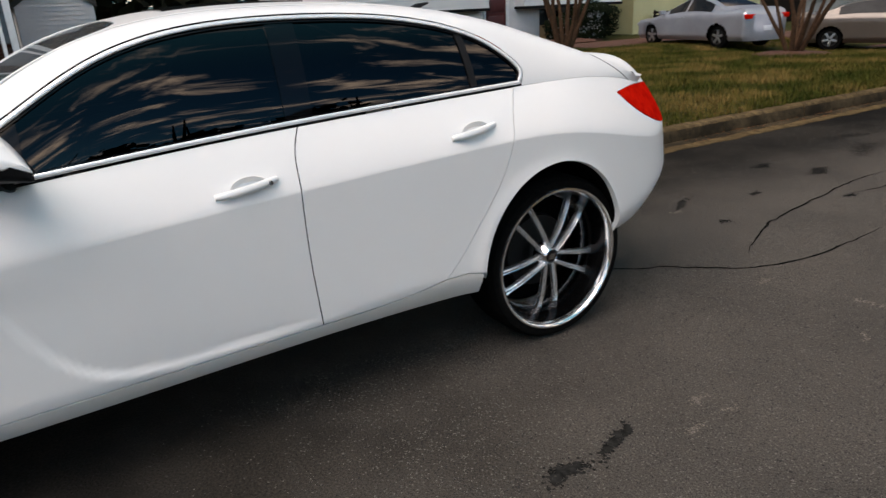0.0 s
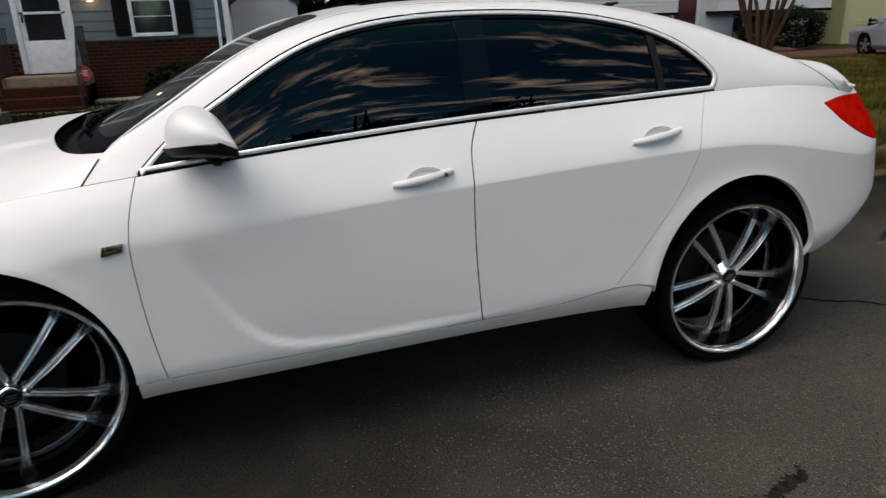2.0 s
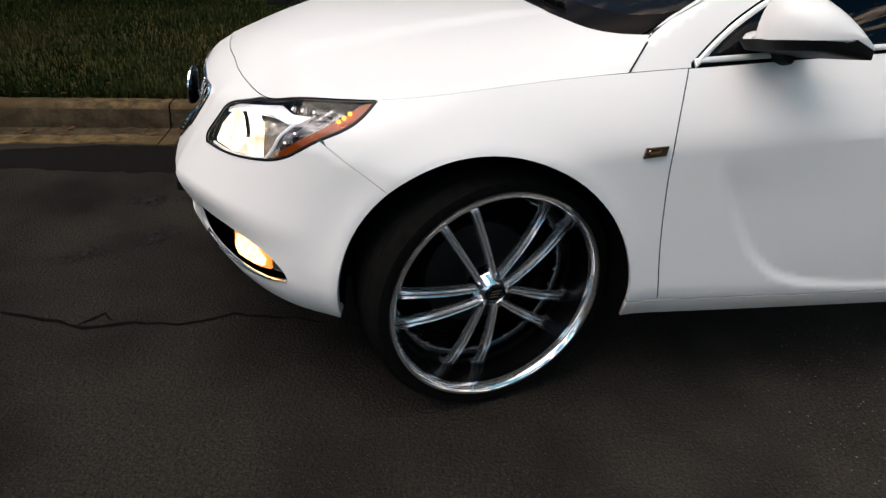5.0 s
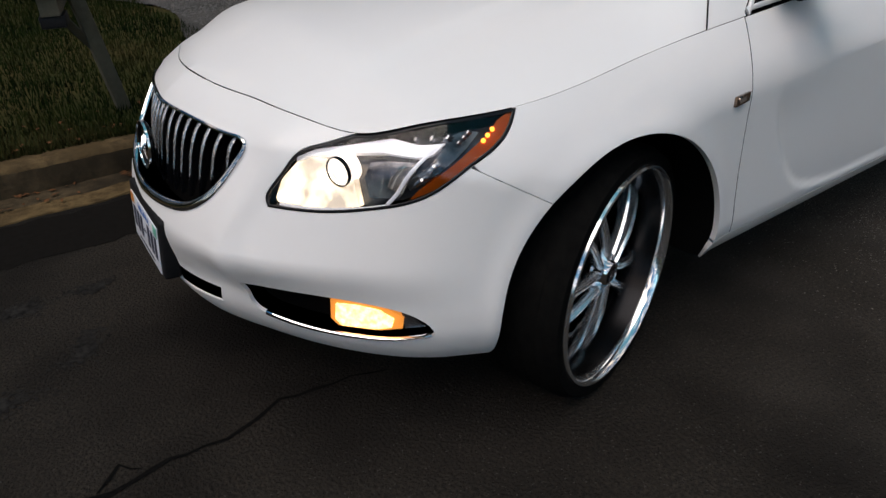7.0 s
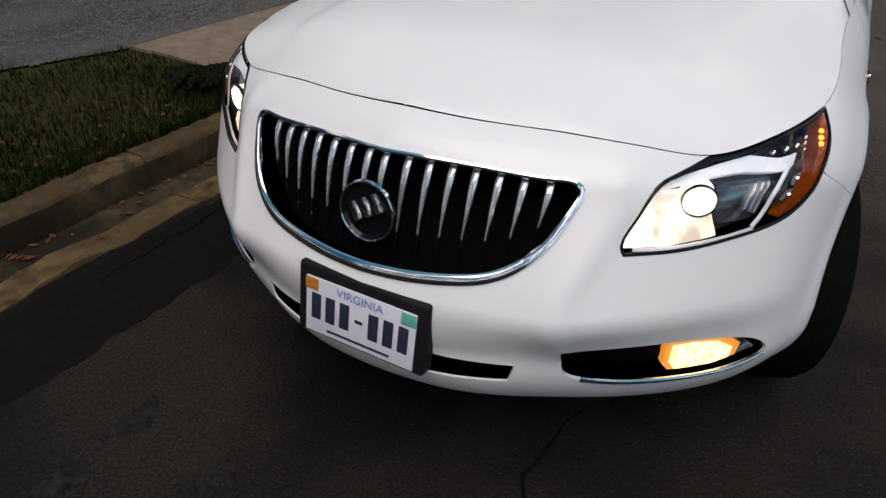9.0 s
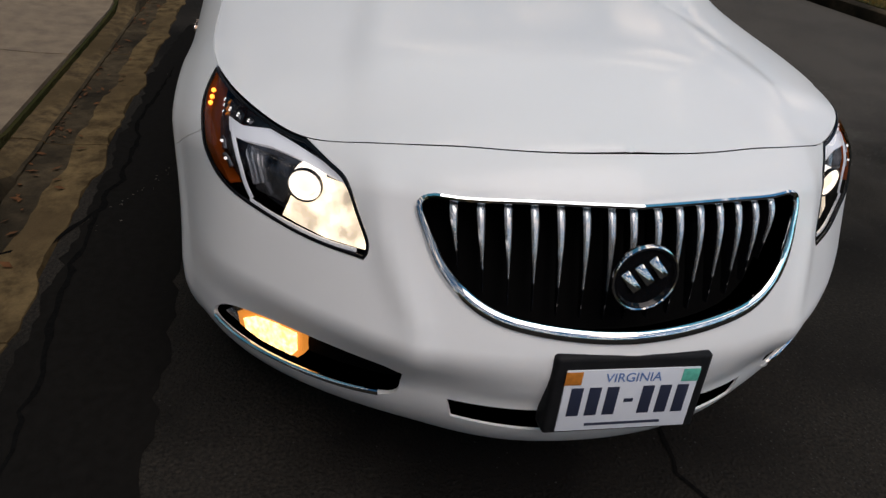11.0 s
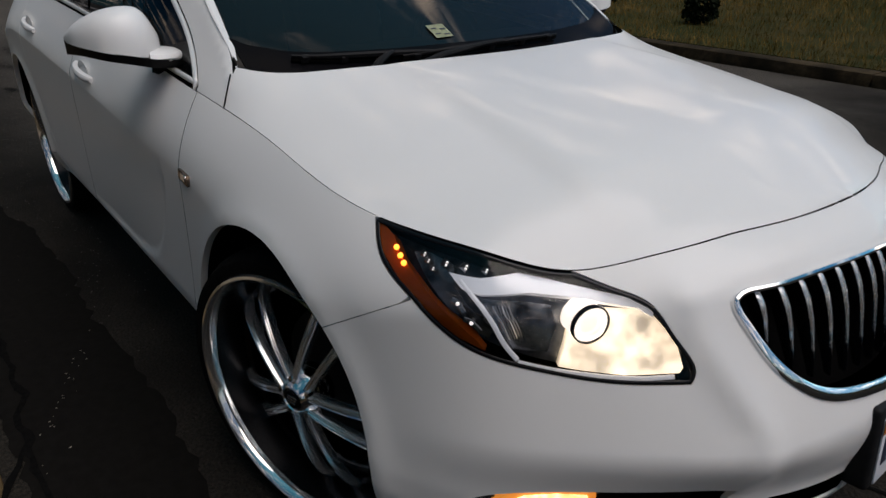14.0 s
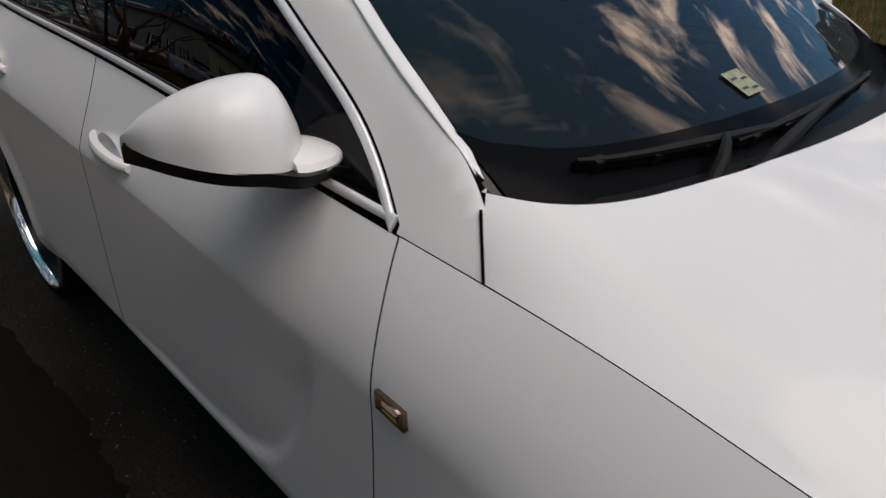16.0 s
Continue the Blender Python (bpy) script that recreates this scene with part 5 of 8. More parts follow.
def wiper(y0, y1, d0, d1, pivot_y):
    """Blade with a raised spine and end caps, on a cranked arm."""
    wp = new("wiper")
    wp.parent = CAR
    wp["label"] = "black wiper lying at the foot of the windscreen"
    pts = []
    for i in range(15):
        u = i / 14
        y = y0 + (y1 - y0) * u
        x = cowl_x(y) + d0 + (d1 - d0) * u
        pts.append(Vector((x, y, float(top(x, y)[2]) + .010)))
    up = Vector((-.45, 0, .9))
    bm = bmesh.new()
    add_tube(bm, pts, .006, 6)
    part("wiper_blade", bm, M["rubber"], wp)
    bm = bmesh.new()
    add_tube(bm, [p + up * (.010 + .006 * math.sin(math.pi * i / 14)) for i, p in enumerate(pts)], [.004 + .004 * math.sin(math.pi * i / 14) for i in range(15)], 6)
    for i in (1, 4, 7, 10, 13):
        add_box(bm, (-.008, -.012, -.006), (.008, .012, .014), .003, Matrix.Translation(pts[i]) @ pose(0, 0, 0, 0, -25, 0))
    part("blade_spine", bm, M["black"], wp)
    xp = cowl_x(pivot_y) + .028
    piv = Vector((xp, pivot_y, float(top(xp, pivot_y)[2]) + .014))
    mid = pts[8] + up * .020
    bm = bmesh.new()
    add_tube(bm, [piv, piv.lerp(mid, .35) + up * .018, piv.lerp(mid, .75) + up * .012, mid], [.013, .011, .008, .006], 8)
    part("wiper_arm", bm, BK, wp)
    bm = bmesh.new()
    add_lathe(bm, [(.0001, .016), (.011, .015), (.015, .009), (.016, -.02)], 16, Matrix.Translation(piv))
    part("pivot_cap", bm, BK, wp, "round pivot cap")


wiper(.62, .16, .105, .085, .46)
wiper(.33, -.30, .085, .100, .36)
M["sticker"] = shader("pale_yellow_sticker", (0.22, 0.23, 0.13), rough=.5, noise_scale=50, amount=.5, tone=(0.45, 0.5, 0.3))
bm = bmesh.new()
g = [[bm.verts.new(tuple(top(x, y) + np.array((-.001, 0, .0022)))) for y in (.092, .124, .156)] for x in (-1.063, -1.034, -1.005)]
for i in range(2):
    for j in range(2):
        bm.faces.new((g[i][j], g[i + 1][j], g[i + 1][j + 1], g[i][j + 1]))
stk = part("windscreen_sticker", bm, M["sticker"], scr, "pale yellow inspection sticker")
for k in range(4):
    bm = bmesh.new()
    x0, y0 = -1.055 + .024 * (k % 2) + .005 * (k // 2), .099 + .030 * (k // 2)
    q = [bm.verts.new(tuple(top(x0 + a, y0 + b) + np.array((-.001, 0, .0036)))) for a, b in ((0, 0), (.005, 0), (.005, .020), (0, .020))]
    bm.faces.new(q)
    part("sticker_bar", bm, M["ink"], stk)

# inside and underneath
bm = bmesh.new()
add_box(bm, (-1.95, -.62, .30), (1.62, .62, .40), .02)
add_box(bm, (-.95, -.80, .36), (.85, .80, .45), .02)
part("underbody", bm, V, CAR, "black underbody")
bm = bmesh.new()
add_box(bm, (-2.05, -.48, .42), (-1.2, .48, .86), .08)
part("engine_block", bm, V, CAR)
bm = bmesh.new()
add_box(bm, (-.98, -.72, .80), (-.55, .72, 1.06), .06, None, 4)
part("dashboard", bm, M["dash"], CAR, "dark dashboard")
for y in (-.38, .38):
    seat = new("seat")
    seat.parent = CAR
    seat["label"] = "dark fabric front seat"
    bm = bmesh.new()
    add_box(bm, (-.2, y - .26, .45), (.32, y + .26, .68), .07, None, 4)
    part("cushion", bm, M["fabric"], seat)
    bm = bmesh.new()
    add_box(bm, (-.08, -.25, 0), (.08, .25, .60), .06, pose(.36, y, .62, 0, 14, 0), 4)
    part("backrest", bm, M["fabric"], seat)
    bm = bmesh.new()
    add_box(bm, (-.05, -.13, 0), (.05, .13, .18), .045, pose(.51, y, 1.22, 0, 14, 0), 4)
    part("headrest", bm, M["fabric"], seat)
bm = bmesh.new()
add_box(bm, (.80, -.66, .45), (1.25, .66, .70), .08, None, 4)
add_box(bm, (-.09, -.66, 0), (.09, .66, .55), .07, pose(1.28, 0, .62, 0, 20, 0), 4)
part("rear_bench", bm, M["fabric"], CAR, "dark rear bench")
bm = bmesh.new()
add_box(bm, (1.4, -.62, .98), (1.95, .62, 1.06), .02)
part("parcel_shelf", bm, M["dash"], CAR)
bm = bmesh.new()
add_lathe(bm, [(.165 + .014 * math.cos(a), .014 * math.sin(a)) for a in np.linspace(0, 2 * math.pi, 10)[:-1]], 36, pose(-.48, -.38, 1.0, 0, -68, 0), closed=True)
part("steering_wheel", bm, M["dash"], CAR)

wheel("front_wheel", -1.362, -.895, -1, 17, 42, "chrome ten-spoke front wheel with a thin tyre", .045)
wheel("front_wheel", -1.430, .902, 1, 14, 30, "chrome ten-spoke front wheel with a thin tyre", .024)
wheel("rear_wheel", 1.335, -.865, -1, 0, 53, "chrome ten-spoke deep rear wheel with a thin tyre", .065)
wheel("rear_wheel", 1.335, .865, 1, 0, 40, "chrome ten-spoke deep rear wheel with a thin tyre", .065)


# ---- ground, road, kerbs -----------------------------------------------------
M["asphalt"] = shader("asphalt", (0.0142, 0.0128, 0.0112), rough=0.95, spec=0.05, noise_scale=85, amount=1.0, tone=(0.037, 0.0318, 0.0258), bump=.014, bump_scale=95, big=1.1, tone2=(0.0104, 0.0094, 0.0083))


def lightened(m, x0, x1, color):
    """Fades the road's colour paler along its length, in uneven patches: brightness painted in."""
    n, l = m.node_tree.nodes, m.node_tree.links
    b = n["Principled BSDF"]
    old = b.inputs["Base Color"].links[0].from_socket
    co, sep, t = n.new("ShaderNodeTexCoord"), n.new("ShaderNodeSeparateXYZ"), n.new("ShaderNodeTexNoise")
    l.new(co.outputs["Object"], sep.inputs[0])
    l.new(co.outputs["Object"], t.inputs["Vector"])
    t.inputs["Scale"].default_value, t.inputs["Detail"].default_value = 1.3, 8
    mul = n.new("ShaderNodeMath")
    mul.operation = 'MULTIPLY_ADD'
    l.new(t.outputs["Fac"], mul.inputs[0])
    mul.inputs[1].default_value = 4.0
    l.new(sep.outputs[0], mul.inputs[2])
    r = n.new("ShaderNodeMapRange")
    r.interpolation_type = 'SMOOTHSTEP'
    r.inputs["From Min"].default_value, r.inputs["From Max"].default_value = x0 + 2, x1 + 2
    r.inputs["To Max"].default_value = .8
    l.new(mul.outputs[0], r.inputs["Value"])
    # fades out towards the kerb, keeping the car's shaded strip dark
    kerb_fade = n.new("ShaderNodeMapRange")
    kerb_fade.inputs["From Min"].default_value, kerb_fade.inputs["From Max"].default_value = 1.0, -.2
    l.new(sep.outputs[1], kerb_fade.inputs["Value"])
    gr, both = n.new("ShaderNodeTexNoise"), n.new("ShaderNodeMath")
    gr.inputs["Scale"].default_value, gr.inputs["Detail"].default_value, gr.inputs["Roughness"].default_value = 170, 8, .85
    l.new(co.outputs["Object"], gr.inputs["Vector"])
    gain = n.new("ShaderNodeMapRange")
    gain.inputs["From Min"].default_value, gain.inputs["From Max"].default_value = .36, .66
    gain.inputs["To Min"].default_value, gain.inputs["To Max"].default_value = .05, 1.9
    l.new(gr.outputs["Fac"], gain.inputs["Value"])
    both.operation = 'MULTIPLY'
    l.new(r.outputs[0], both.inputs[0])
    l.new(kerb_fade.outputs[0], both.inputs[1])
    fac = n.new("ShaderNodeMath")
    fac.operation = 'MULTIPLY'
    l.new(both.outputs[0], fac.inputs[0])
    l.new(gain.outputs[0], fac.inputs[1])
    mx = n.new("ShaderNodeMix")
    mx.data_type = 'RGBA'
    mx.blend_type = 'ADD'
    l.new(fac.outputs[0], mx.inputs["Factor"])
    mx.clamp_factor = False
    l.new(old, mx.inputs[6])
    mx.inputs[7].default_value = (*color, 1)
    l.new(mx.outputs[2], b.inputs["Base Color"])


lightened(M["asphalt"], -1.5, 2.0, (0.086, 0.077, 0.067))
M["tar"] = shader("tar_seam", (0.004, 0.004, 0.004), rough=0.9, spec=0.0, noise_scale=60, amount=0.5, tone=(0.010, 0.0095, 0.009))
M["stone_chip"] = shader("pale_stone_chips", (0.036, 0.034, 0.031), rough=0.8, per_object=.3)
M["pan"] = shader("gutter_concrete", (0.16, 0.108, 0.050), rough=1.0, spec=.05, noise_scale=9, amount=1.0, tone=(0.045, 0.030, 0.015), bump=.005, bump_scale=70, big=1.4, tone2=(0.08, 0.054, 0.027))
M["kerb"] = shader("kerb_concrete", (0.15, 0.102, 0.050), rough=1.0, spec=.05, noise_scale=14, amount=1.0, tone=(0.045, 0.032, 0.019), bump=.006, bump_scale=50, big=2.2, tone2=(0.07, 0.048, 0.024), per_object=.12)
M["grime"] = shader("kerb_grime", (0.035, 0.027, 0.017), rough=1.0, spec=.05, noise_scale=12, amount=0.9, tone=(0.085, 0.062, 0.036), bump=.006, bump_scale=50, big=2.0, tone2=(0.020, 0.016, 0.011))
M["lawn"] = shader("lawn_soil", (0.020, 0.027, 0.008), rough=1.0, spec=.05, noise_scale=1.6, amount=0.9, tone=(0.07, 0.052, 0.02), bump=.03, bump_scale=30, big=.35, tone2=(0.03, 0.034, 0.011))
M["gravel"] = shader("gravel", (0.068, 0.065, 0.060), rough=0.95, spec=.1, noise_scale=45, amount=1.0, tone=(0.045, 0.043, 0.04), bump=.02, bump_scale=50, big=1.0, tone2=(0.085, 0.08, 0.075))
M["slab"] = shader("pale_concrete_slab", (0.21, 0.155, 0.10), rough=0.9, noise_scale=8, amount=0.8, tone=(0.12, 0.085, 0.055), bump=.003, bump_scale=80)
GUT, KERB0, KERB1 = 1.50, 1.79, 1.95
FAR0, FAR1 = -6.35, -6.55


def lawn_z(x, y):
    if y > 0:
        z = .155 - .15 * float(smoothstep(2.5, 9.0, y))
        if -.7 < x < 2.9:
            z -= .09 * float(smoothstep(3.2, 2.0, y)) * float(smoothstep(-.7, -.2, x) * smoothstep(2.9, 2.4, x))
        z -= .30 * float(smoothstep(14, 19, x) * smoothstep(3.5, 6, y) * smoothstep(11, 8.5, y))
        return z
    return .13 + .05 * float(smoothstep(-7, -20, y))


def sheet(name, xs, ys, z, mat, parent=None, **tags):
    bm = bmesh.new()
    vs = [[bm.verts.new((x, y, z(x, y))) for y in ys] for x in xs]
    for i in range(len(xs) - 1):
        for j in range(len(ys) - 1):
            bm.faces.new((vs[i][j], vs[i + 1][j], vs[i + 1][j + 1], vs[i][j + 1]))
    return tagged(part(name, bm, mat, parent), **tags)


def ground_z(x, y):
    if FAR1 - .12 < y < KERB1 - .02:
        return -.12
    return lawn_z(x, y)


gx = [-400, -120, -60, -30, -20] + [-14 + .5 * i for i in range(57)] + [17, 20, 25, 30, 45, 70, 130, 400]
gy = [-400, -120, -60, -40, -30, -22, -16, -12, -9, -7.5, FAR1 - .13, FAR1 - .11, 0, KERB1 - .03, KERB1 - .015] + [2.0 + .25 * i for i in range(20)] + [7.5, 8.5, 10, 12, 14, 17, 20, 25, 30, 45, 70, 130, 400]
sheet("ground", gx, gy, ground_z, M["lawn"], label="patchy green and straw-coloured winter lawn", category="ground", kind="structure")
road = sheet("road", [-400, -60] + [-20 + 2 * i for i in range(30)] + [60, 400], [FAR0, -5, -3, -1, .5, GUT + .01], lambda x, y: 0.0, M["asphalt"],
             label="dark asphalt road with wear and cracks", category="road", kind="structure")


def ribbon(name, pts, width, mat, z, parent=None, ragged=.4, seed=1, wander=.45):
    """A thin flat strip of uneven width along a line on the ground."""
    rnd = random.Random(seed)
    fine = []
    for a, b in zip(pts[:-1], pts[1:]):
        n = max(2, int(math.dist(a, b) / .05))
        fine += [(a[0] + (b[0] - a[0]) * i / n, a[1] + (b[1] - a[1]) * i / n) for i in range(n)]
    fine.append(pts[-1])
    bm = bmesh.new()
    rows = []
    jx = jy = 0
    for i, (x, y) in enumerate(fine):
        jx, jy = .6 * jx + rnd.gauss(0, width * wander), .6 * jy + rnd.gauss(0, width * wander)
        a, b = fine[max(i - 1, 0)], fine[min(i + 1, len(fine) - 1)]
        t = Vector((b[0] - a[0], b[1] - a[1])).normalized()
        w = width * (1 + rnd.uniform(-ragged, ragged)) * .5 * min(1, .25 + 4 * min(i, len(fine) - 1 - i) / len(fine))
        rows.append((bm.verts.new((x + jx - t.y * w, y + jy + t.x * w, z)), bm.verts.new((x + jx + t.y * w, y + jy - t.x * w, z))))
    for a, b in zip(rows[:-1], rows[1:]):
        bm.faces.new((a[0], b[0], b[1], a[1]))
    return part(name, bm, mat, parent)


for k, (pts, w) in enumerate((
        ([(1.75, -.30), (2.15, -.44), (2.41, -.59), (2.68, -.83), (2.87, -.93), (3.09, -.98), (3.32, -.99), (3.67, -.98), (4.0, -.96)], .013),
        ([(-3.3, -.30), (-2.86, -.39), (-2.75, -.44), (-2.6, -.40), (-2.44, -.44), (-2.24, -.38), (-1.9, -.42)], .015),
        ([(-2.78, -.42), (-2.72, -.35), (-2.66, -.40)], .010),
        ([(2.95, -.72), (3.3, -.55), (3.62, -.44), (3.89, -.39), (4.21, -.34), (4.61, -.27), (5.08, -.21), (5.56, -.20)], .013),
        ([(4.61, -.40), (5.0, -.46), (5.21, -.44), (5.63, -.38), (5.87, -.44), (6.2, -.36), (6.56, -.33), (7.23, -.32), (8.2, -.1)], .014),
        ([(5.63, -.38), (5.84, -.20)], .010),
        ([(1.3, 1.36), (.3, 1.42), (-.4, 1.38), (-1.1, 1.42), (-2.2, 1.36)], .022),
        ([(-.65, 1.40), (-.95, 1.55), (-1.05, 1.78)], .018)
        )):
    ribbon("crack", pts, w, M["tar"], .0030 + .0002 * k, road, seed=k + 3)
M["stain"] = shader("oil_stain", (0.009, 0.0088, 0.0085), rough=0.8, spec=0.0, noise_scale=35, amount=1.0, tone=(0.030, 0.029, 0.027))


def smudge(name, cx, cy, rx, ry, turn, mat, parent, seed, count=260, size=.006):
    """A patch of many small flat specks, dense in the middle and thin at its edge."""
    rnd = random.Random(seed)
    c, sn = math.cos(radians(turn)), math.sin(radians(turn))
    v, f = [], []
    for k in range(count):
        u, w = rnd.gauss(0, .45) * rx, rnd.gauss(0, .45) * ry
        w += .35 * ry * math.sin(3 * u / rx + seed)
        x, y, r, a = cx + u * c - w * sn, cy + u * sn + w * c, size * rnd.uniform(.5, 1.5), rnd.uniform(0, 6.28)
        i = len(v)
        z = .0012 + .0022 * rnd.random()
        n = 5
        v += [(x + r * rnd.uniform(.6, 1.2) * math.cos(a + 6.283 * j / n), y + r * rnd.uniform(.6, 1.2) * math.sin(a + 6.283 * j / n), z) for j in range(n)]
        f.append(tuple(range(i, i + n)))
    me = bpy.data.meshes.new(name)
    me.from_pydata(v, [], f)
    return obj(name, me, mat, parent)


M["dust"] = shader("pale_dust", (0.20, 0.175, 0.145), rough=0.95, spec=.05, noise_scale=40, amount=.6, tone=(0.12, 0.105, 0.085))
for k, (x, y, rx, ry, a, n) in enumerate((
        (.70, -1.645, .09, .035, 10, 420), (.93, -1.62, .09, .022, 28, 380), (1.03, -1.59, .05, .018, 40, 160), (4.97, .57, .13, .05, 0, 500), (5.16, .15, .16, .06, 10, 700), (3.51, .22, .22, .03, 25, 200),
        (3.37, -.25, .05, .03, 0, 120), (4.14, .05, .07, .03, 20, 140), (4.61, -.42, .07, .03, 0, 120), (5.49, -.80, .08, .04, 0, 160), (3.76, -1.30, .04, .02, 30, 80), (6.3, .35, .5, .12, 12, 700),
        (7.4, .1, .7, .14, 8, 800), (6.8, .8, .6, .12, 0, 600), (-2.86, .67, .10, .06, 30, 420), (-2.6, .68, .09, .04, 0, 300), (-2.7, .28, .12, .05, 50, 420), (-2.95, .1, .10, .05, 10, 300))):
    smudge("stain", x, y, rx, ry, a, M["stain"], road, k + 40, n)
for k, (x, y, rx, ry, a, n) in enumerate(((2.81, -1.55, .17, .035, -76, 170), (2.42, -1.70, .06, .02, 20, 50), (2.65, -1.05, .06, .03, 0, 60), (1.41, -1.61, .06, .03, 10, 60), (1.24, -1.73, .05, .025, 30, 50),
                                         (1.45, -1.72, .04, .02, 0, 30), (3.3, .1, .08, .03, 0, 40), (-.55, 1.30, .05, .4, 70, 45))):
    smudge("dust_patch", x, y, rx, ry, a, M["dust"], road, k + 80, n, .0035)
# a dark stain beside the gutter, widened to paint in the car's shade
M["shade_stain"] = shader("stained_shaded_asphalt", (0.007, 0.0064, 0.0056), rough=0.9, spec=0.02, noise_scale=30, amount=.7, tone=(0.011, 0.010, 0.009))
ribbon("shade_stain_band", [(-4.6, 1.26), (-3.2, 1.27), (-2.5, 1.24), (-1.9, 1.24), (-1.3, 1.25), (-.7, 1.24), (.1, 1.26), (1.2, 1.28), (2.4, 1.34)], .42, M["shade_stain"], .0022, road, .07, 31, .016)

# stone chips in the surface: grey in the dark asphalt, pale and dark in the lightened part
M["pale_chip"] = shader("rear_pale_chips", (0.125, 0.117, 0.104), rough=0.9, spec=.1, per_object=.2)
M["dark_chip"] = shader("rear_dark_chips", (0.018, 0.018, 0.018), rough=0.9, spec=.1)


def chips(name, count, x0, x1, y0, y1, r0, r1, mat, label, seed):
    rnd = random.Random(seed)
    cv, cf = [], []
    for k in range(count):
        x, y = rnd.uniform(x0, x1), rnd.uniform(y0, y1)
        if k % 3 == 0:
            x, y = rnd.uniform(x0, x1 + 3), rnd.uniform(y0 - 1, 1.4)
        x -= .8 * rnd.random() ** 3
        r, a = r0 + (r1 - r0) * rnd.random() ** 2.2, rnd.uniform(0, 6.28)
        i = len(cv)
        cv += [(x + r * math.cos(a + 2.1 * j), y + r * math.sin(a + 2.1 * j), .0008) for j in range(3)] + [(x, y, .0008 + r * .4)]
        cf += [(i, i + 1, i + 3), (i + 1, i + 2, i + 3), (i + 2, i, i + 3)]
    me = bpy.data.meshes.new(name)
    me.from_pydata(cv, [], cf)
    tagged(obj(name, me, mat), label=label, category="stone chips", kind="stuff")


chips("road_chips", 34000, -4.5, .6, -3.0, -.6, .0010, .0036, M["stone_chip"], "grey stone chips in the dark asphalt", 5)
chips("pale_road_chips", 60000, .2, 5.0, -3.2, -.5, .0014, .0050, M["pale_chip"], "pale stone chips in the lightened asphalt", 6)
chips("dark_road_chips", 50000, .2, 5.0, -3.2, -.5, .0014, .0055, M["dark_chip"], "dark stone chips in the lightened asphalt", 7)

# dry leaves caught along the kerb
M["dry_leaf"] = shader("dry_leaf", (0.13, 0.055, 0.022), rough=.85, spec=.1, noise_scale=30, amount=.8, tone=(0.05, 0.022, 0.010))
rnd = random.Random(15)
cv, cf = [], []
for k in range(900):
    x = rnd.uniform(2.2, 12) if k % 3 else rnd.uniform(-4, 2.2)
    y, z = (1.79 - .20 * rnd.random() ** 2, .012) if k % 2 else (1.97 + .5 * rnd.random() ** 2, .175)
    if z > .1 and -.8 < x < 3:
        continue
    r, a, t = rnd.uniform(.012, .030), rnd.uniform(0, 6.28), rnd.uniform(.0, .012)
    i = len(cv)
    cv += [(x + r * math.cos(a), y + r * math.sin(a), z + t), (x - .45 * r * math.sin(a), y + .45 * r * math.cos(a), z + .004), (x - r * math.cos(a), y - r * math.sin(a), z + .010 - t), (x + .45 * r * math.sin(a), y - .45 * r * math.cos(a), z + .008)]
    cf.append((i, i + 1, i + 2, i + 3))
me = bpy.data.meshes.new("dry_leaves")
me.from_pydata(cv, [], cf)
tagged(obj("dry_leaves", me, M["dry_leaf"]), label="dry brown leaves caught along the kerb", category="leaves", kind="stuff")

# gutter pan and kerb, in cast lengths
pan = base("gutter", label="dirty concrete gutter along the kerb", category="gutter", kind="structure")
kerb = base("kerb", label="weathered brown concrete kerb", category="kerb", kind="structure")
rnd = random.Random(9)
LEN = 1.52


def kerb_h(x):
    return .155 - .12 * float(smoothstep(-.75, -.25, x) * smoothstep(2.95, 2.45, x))


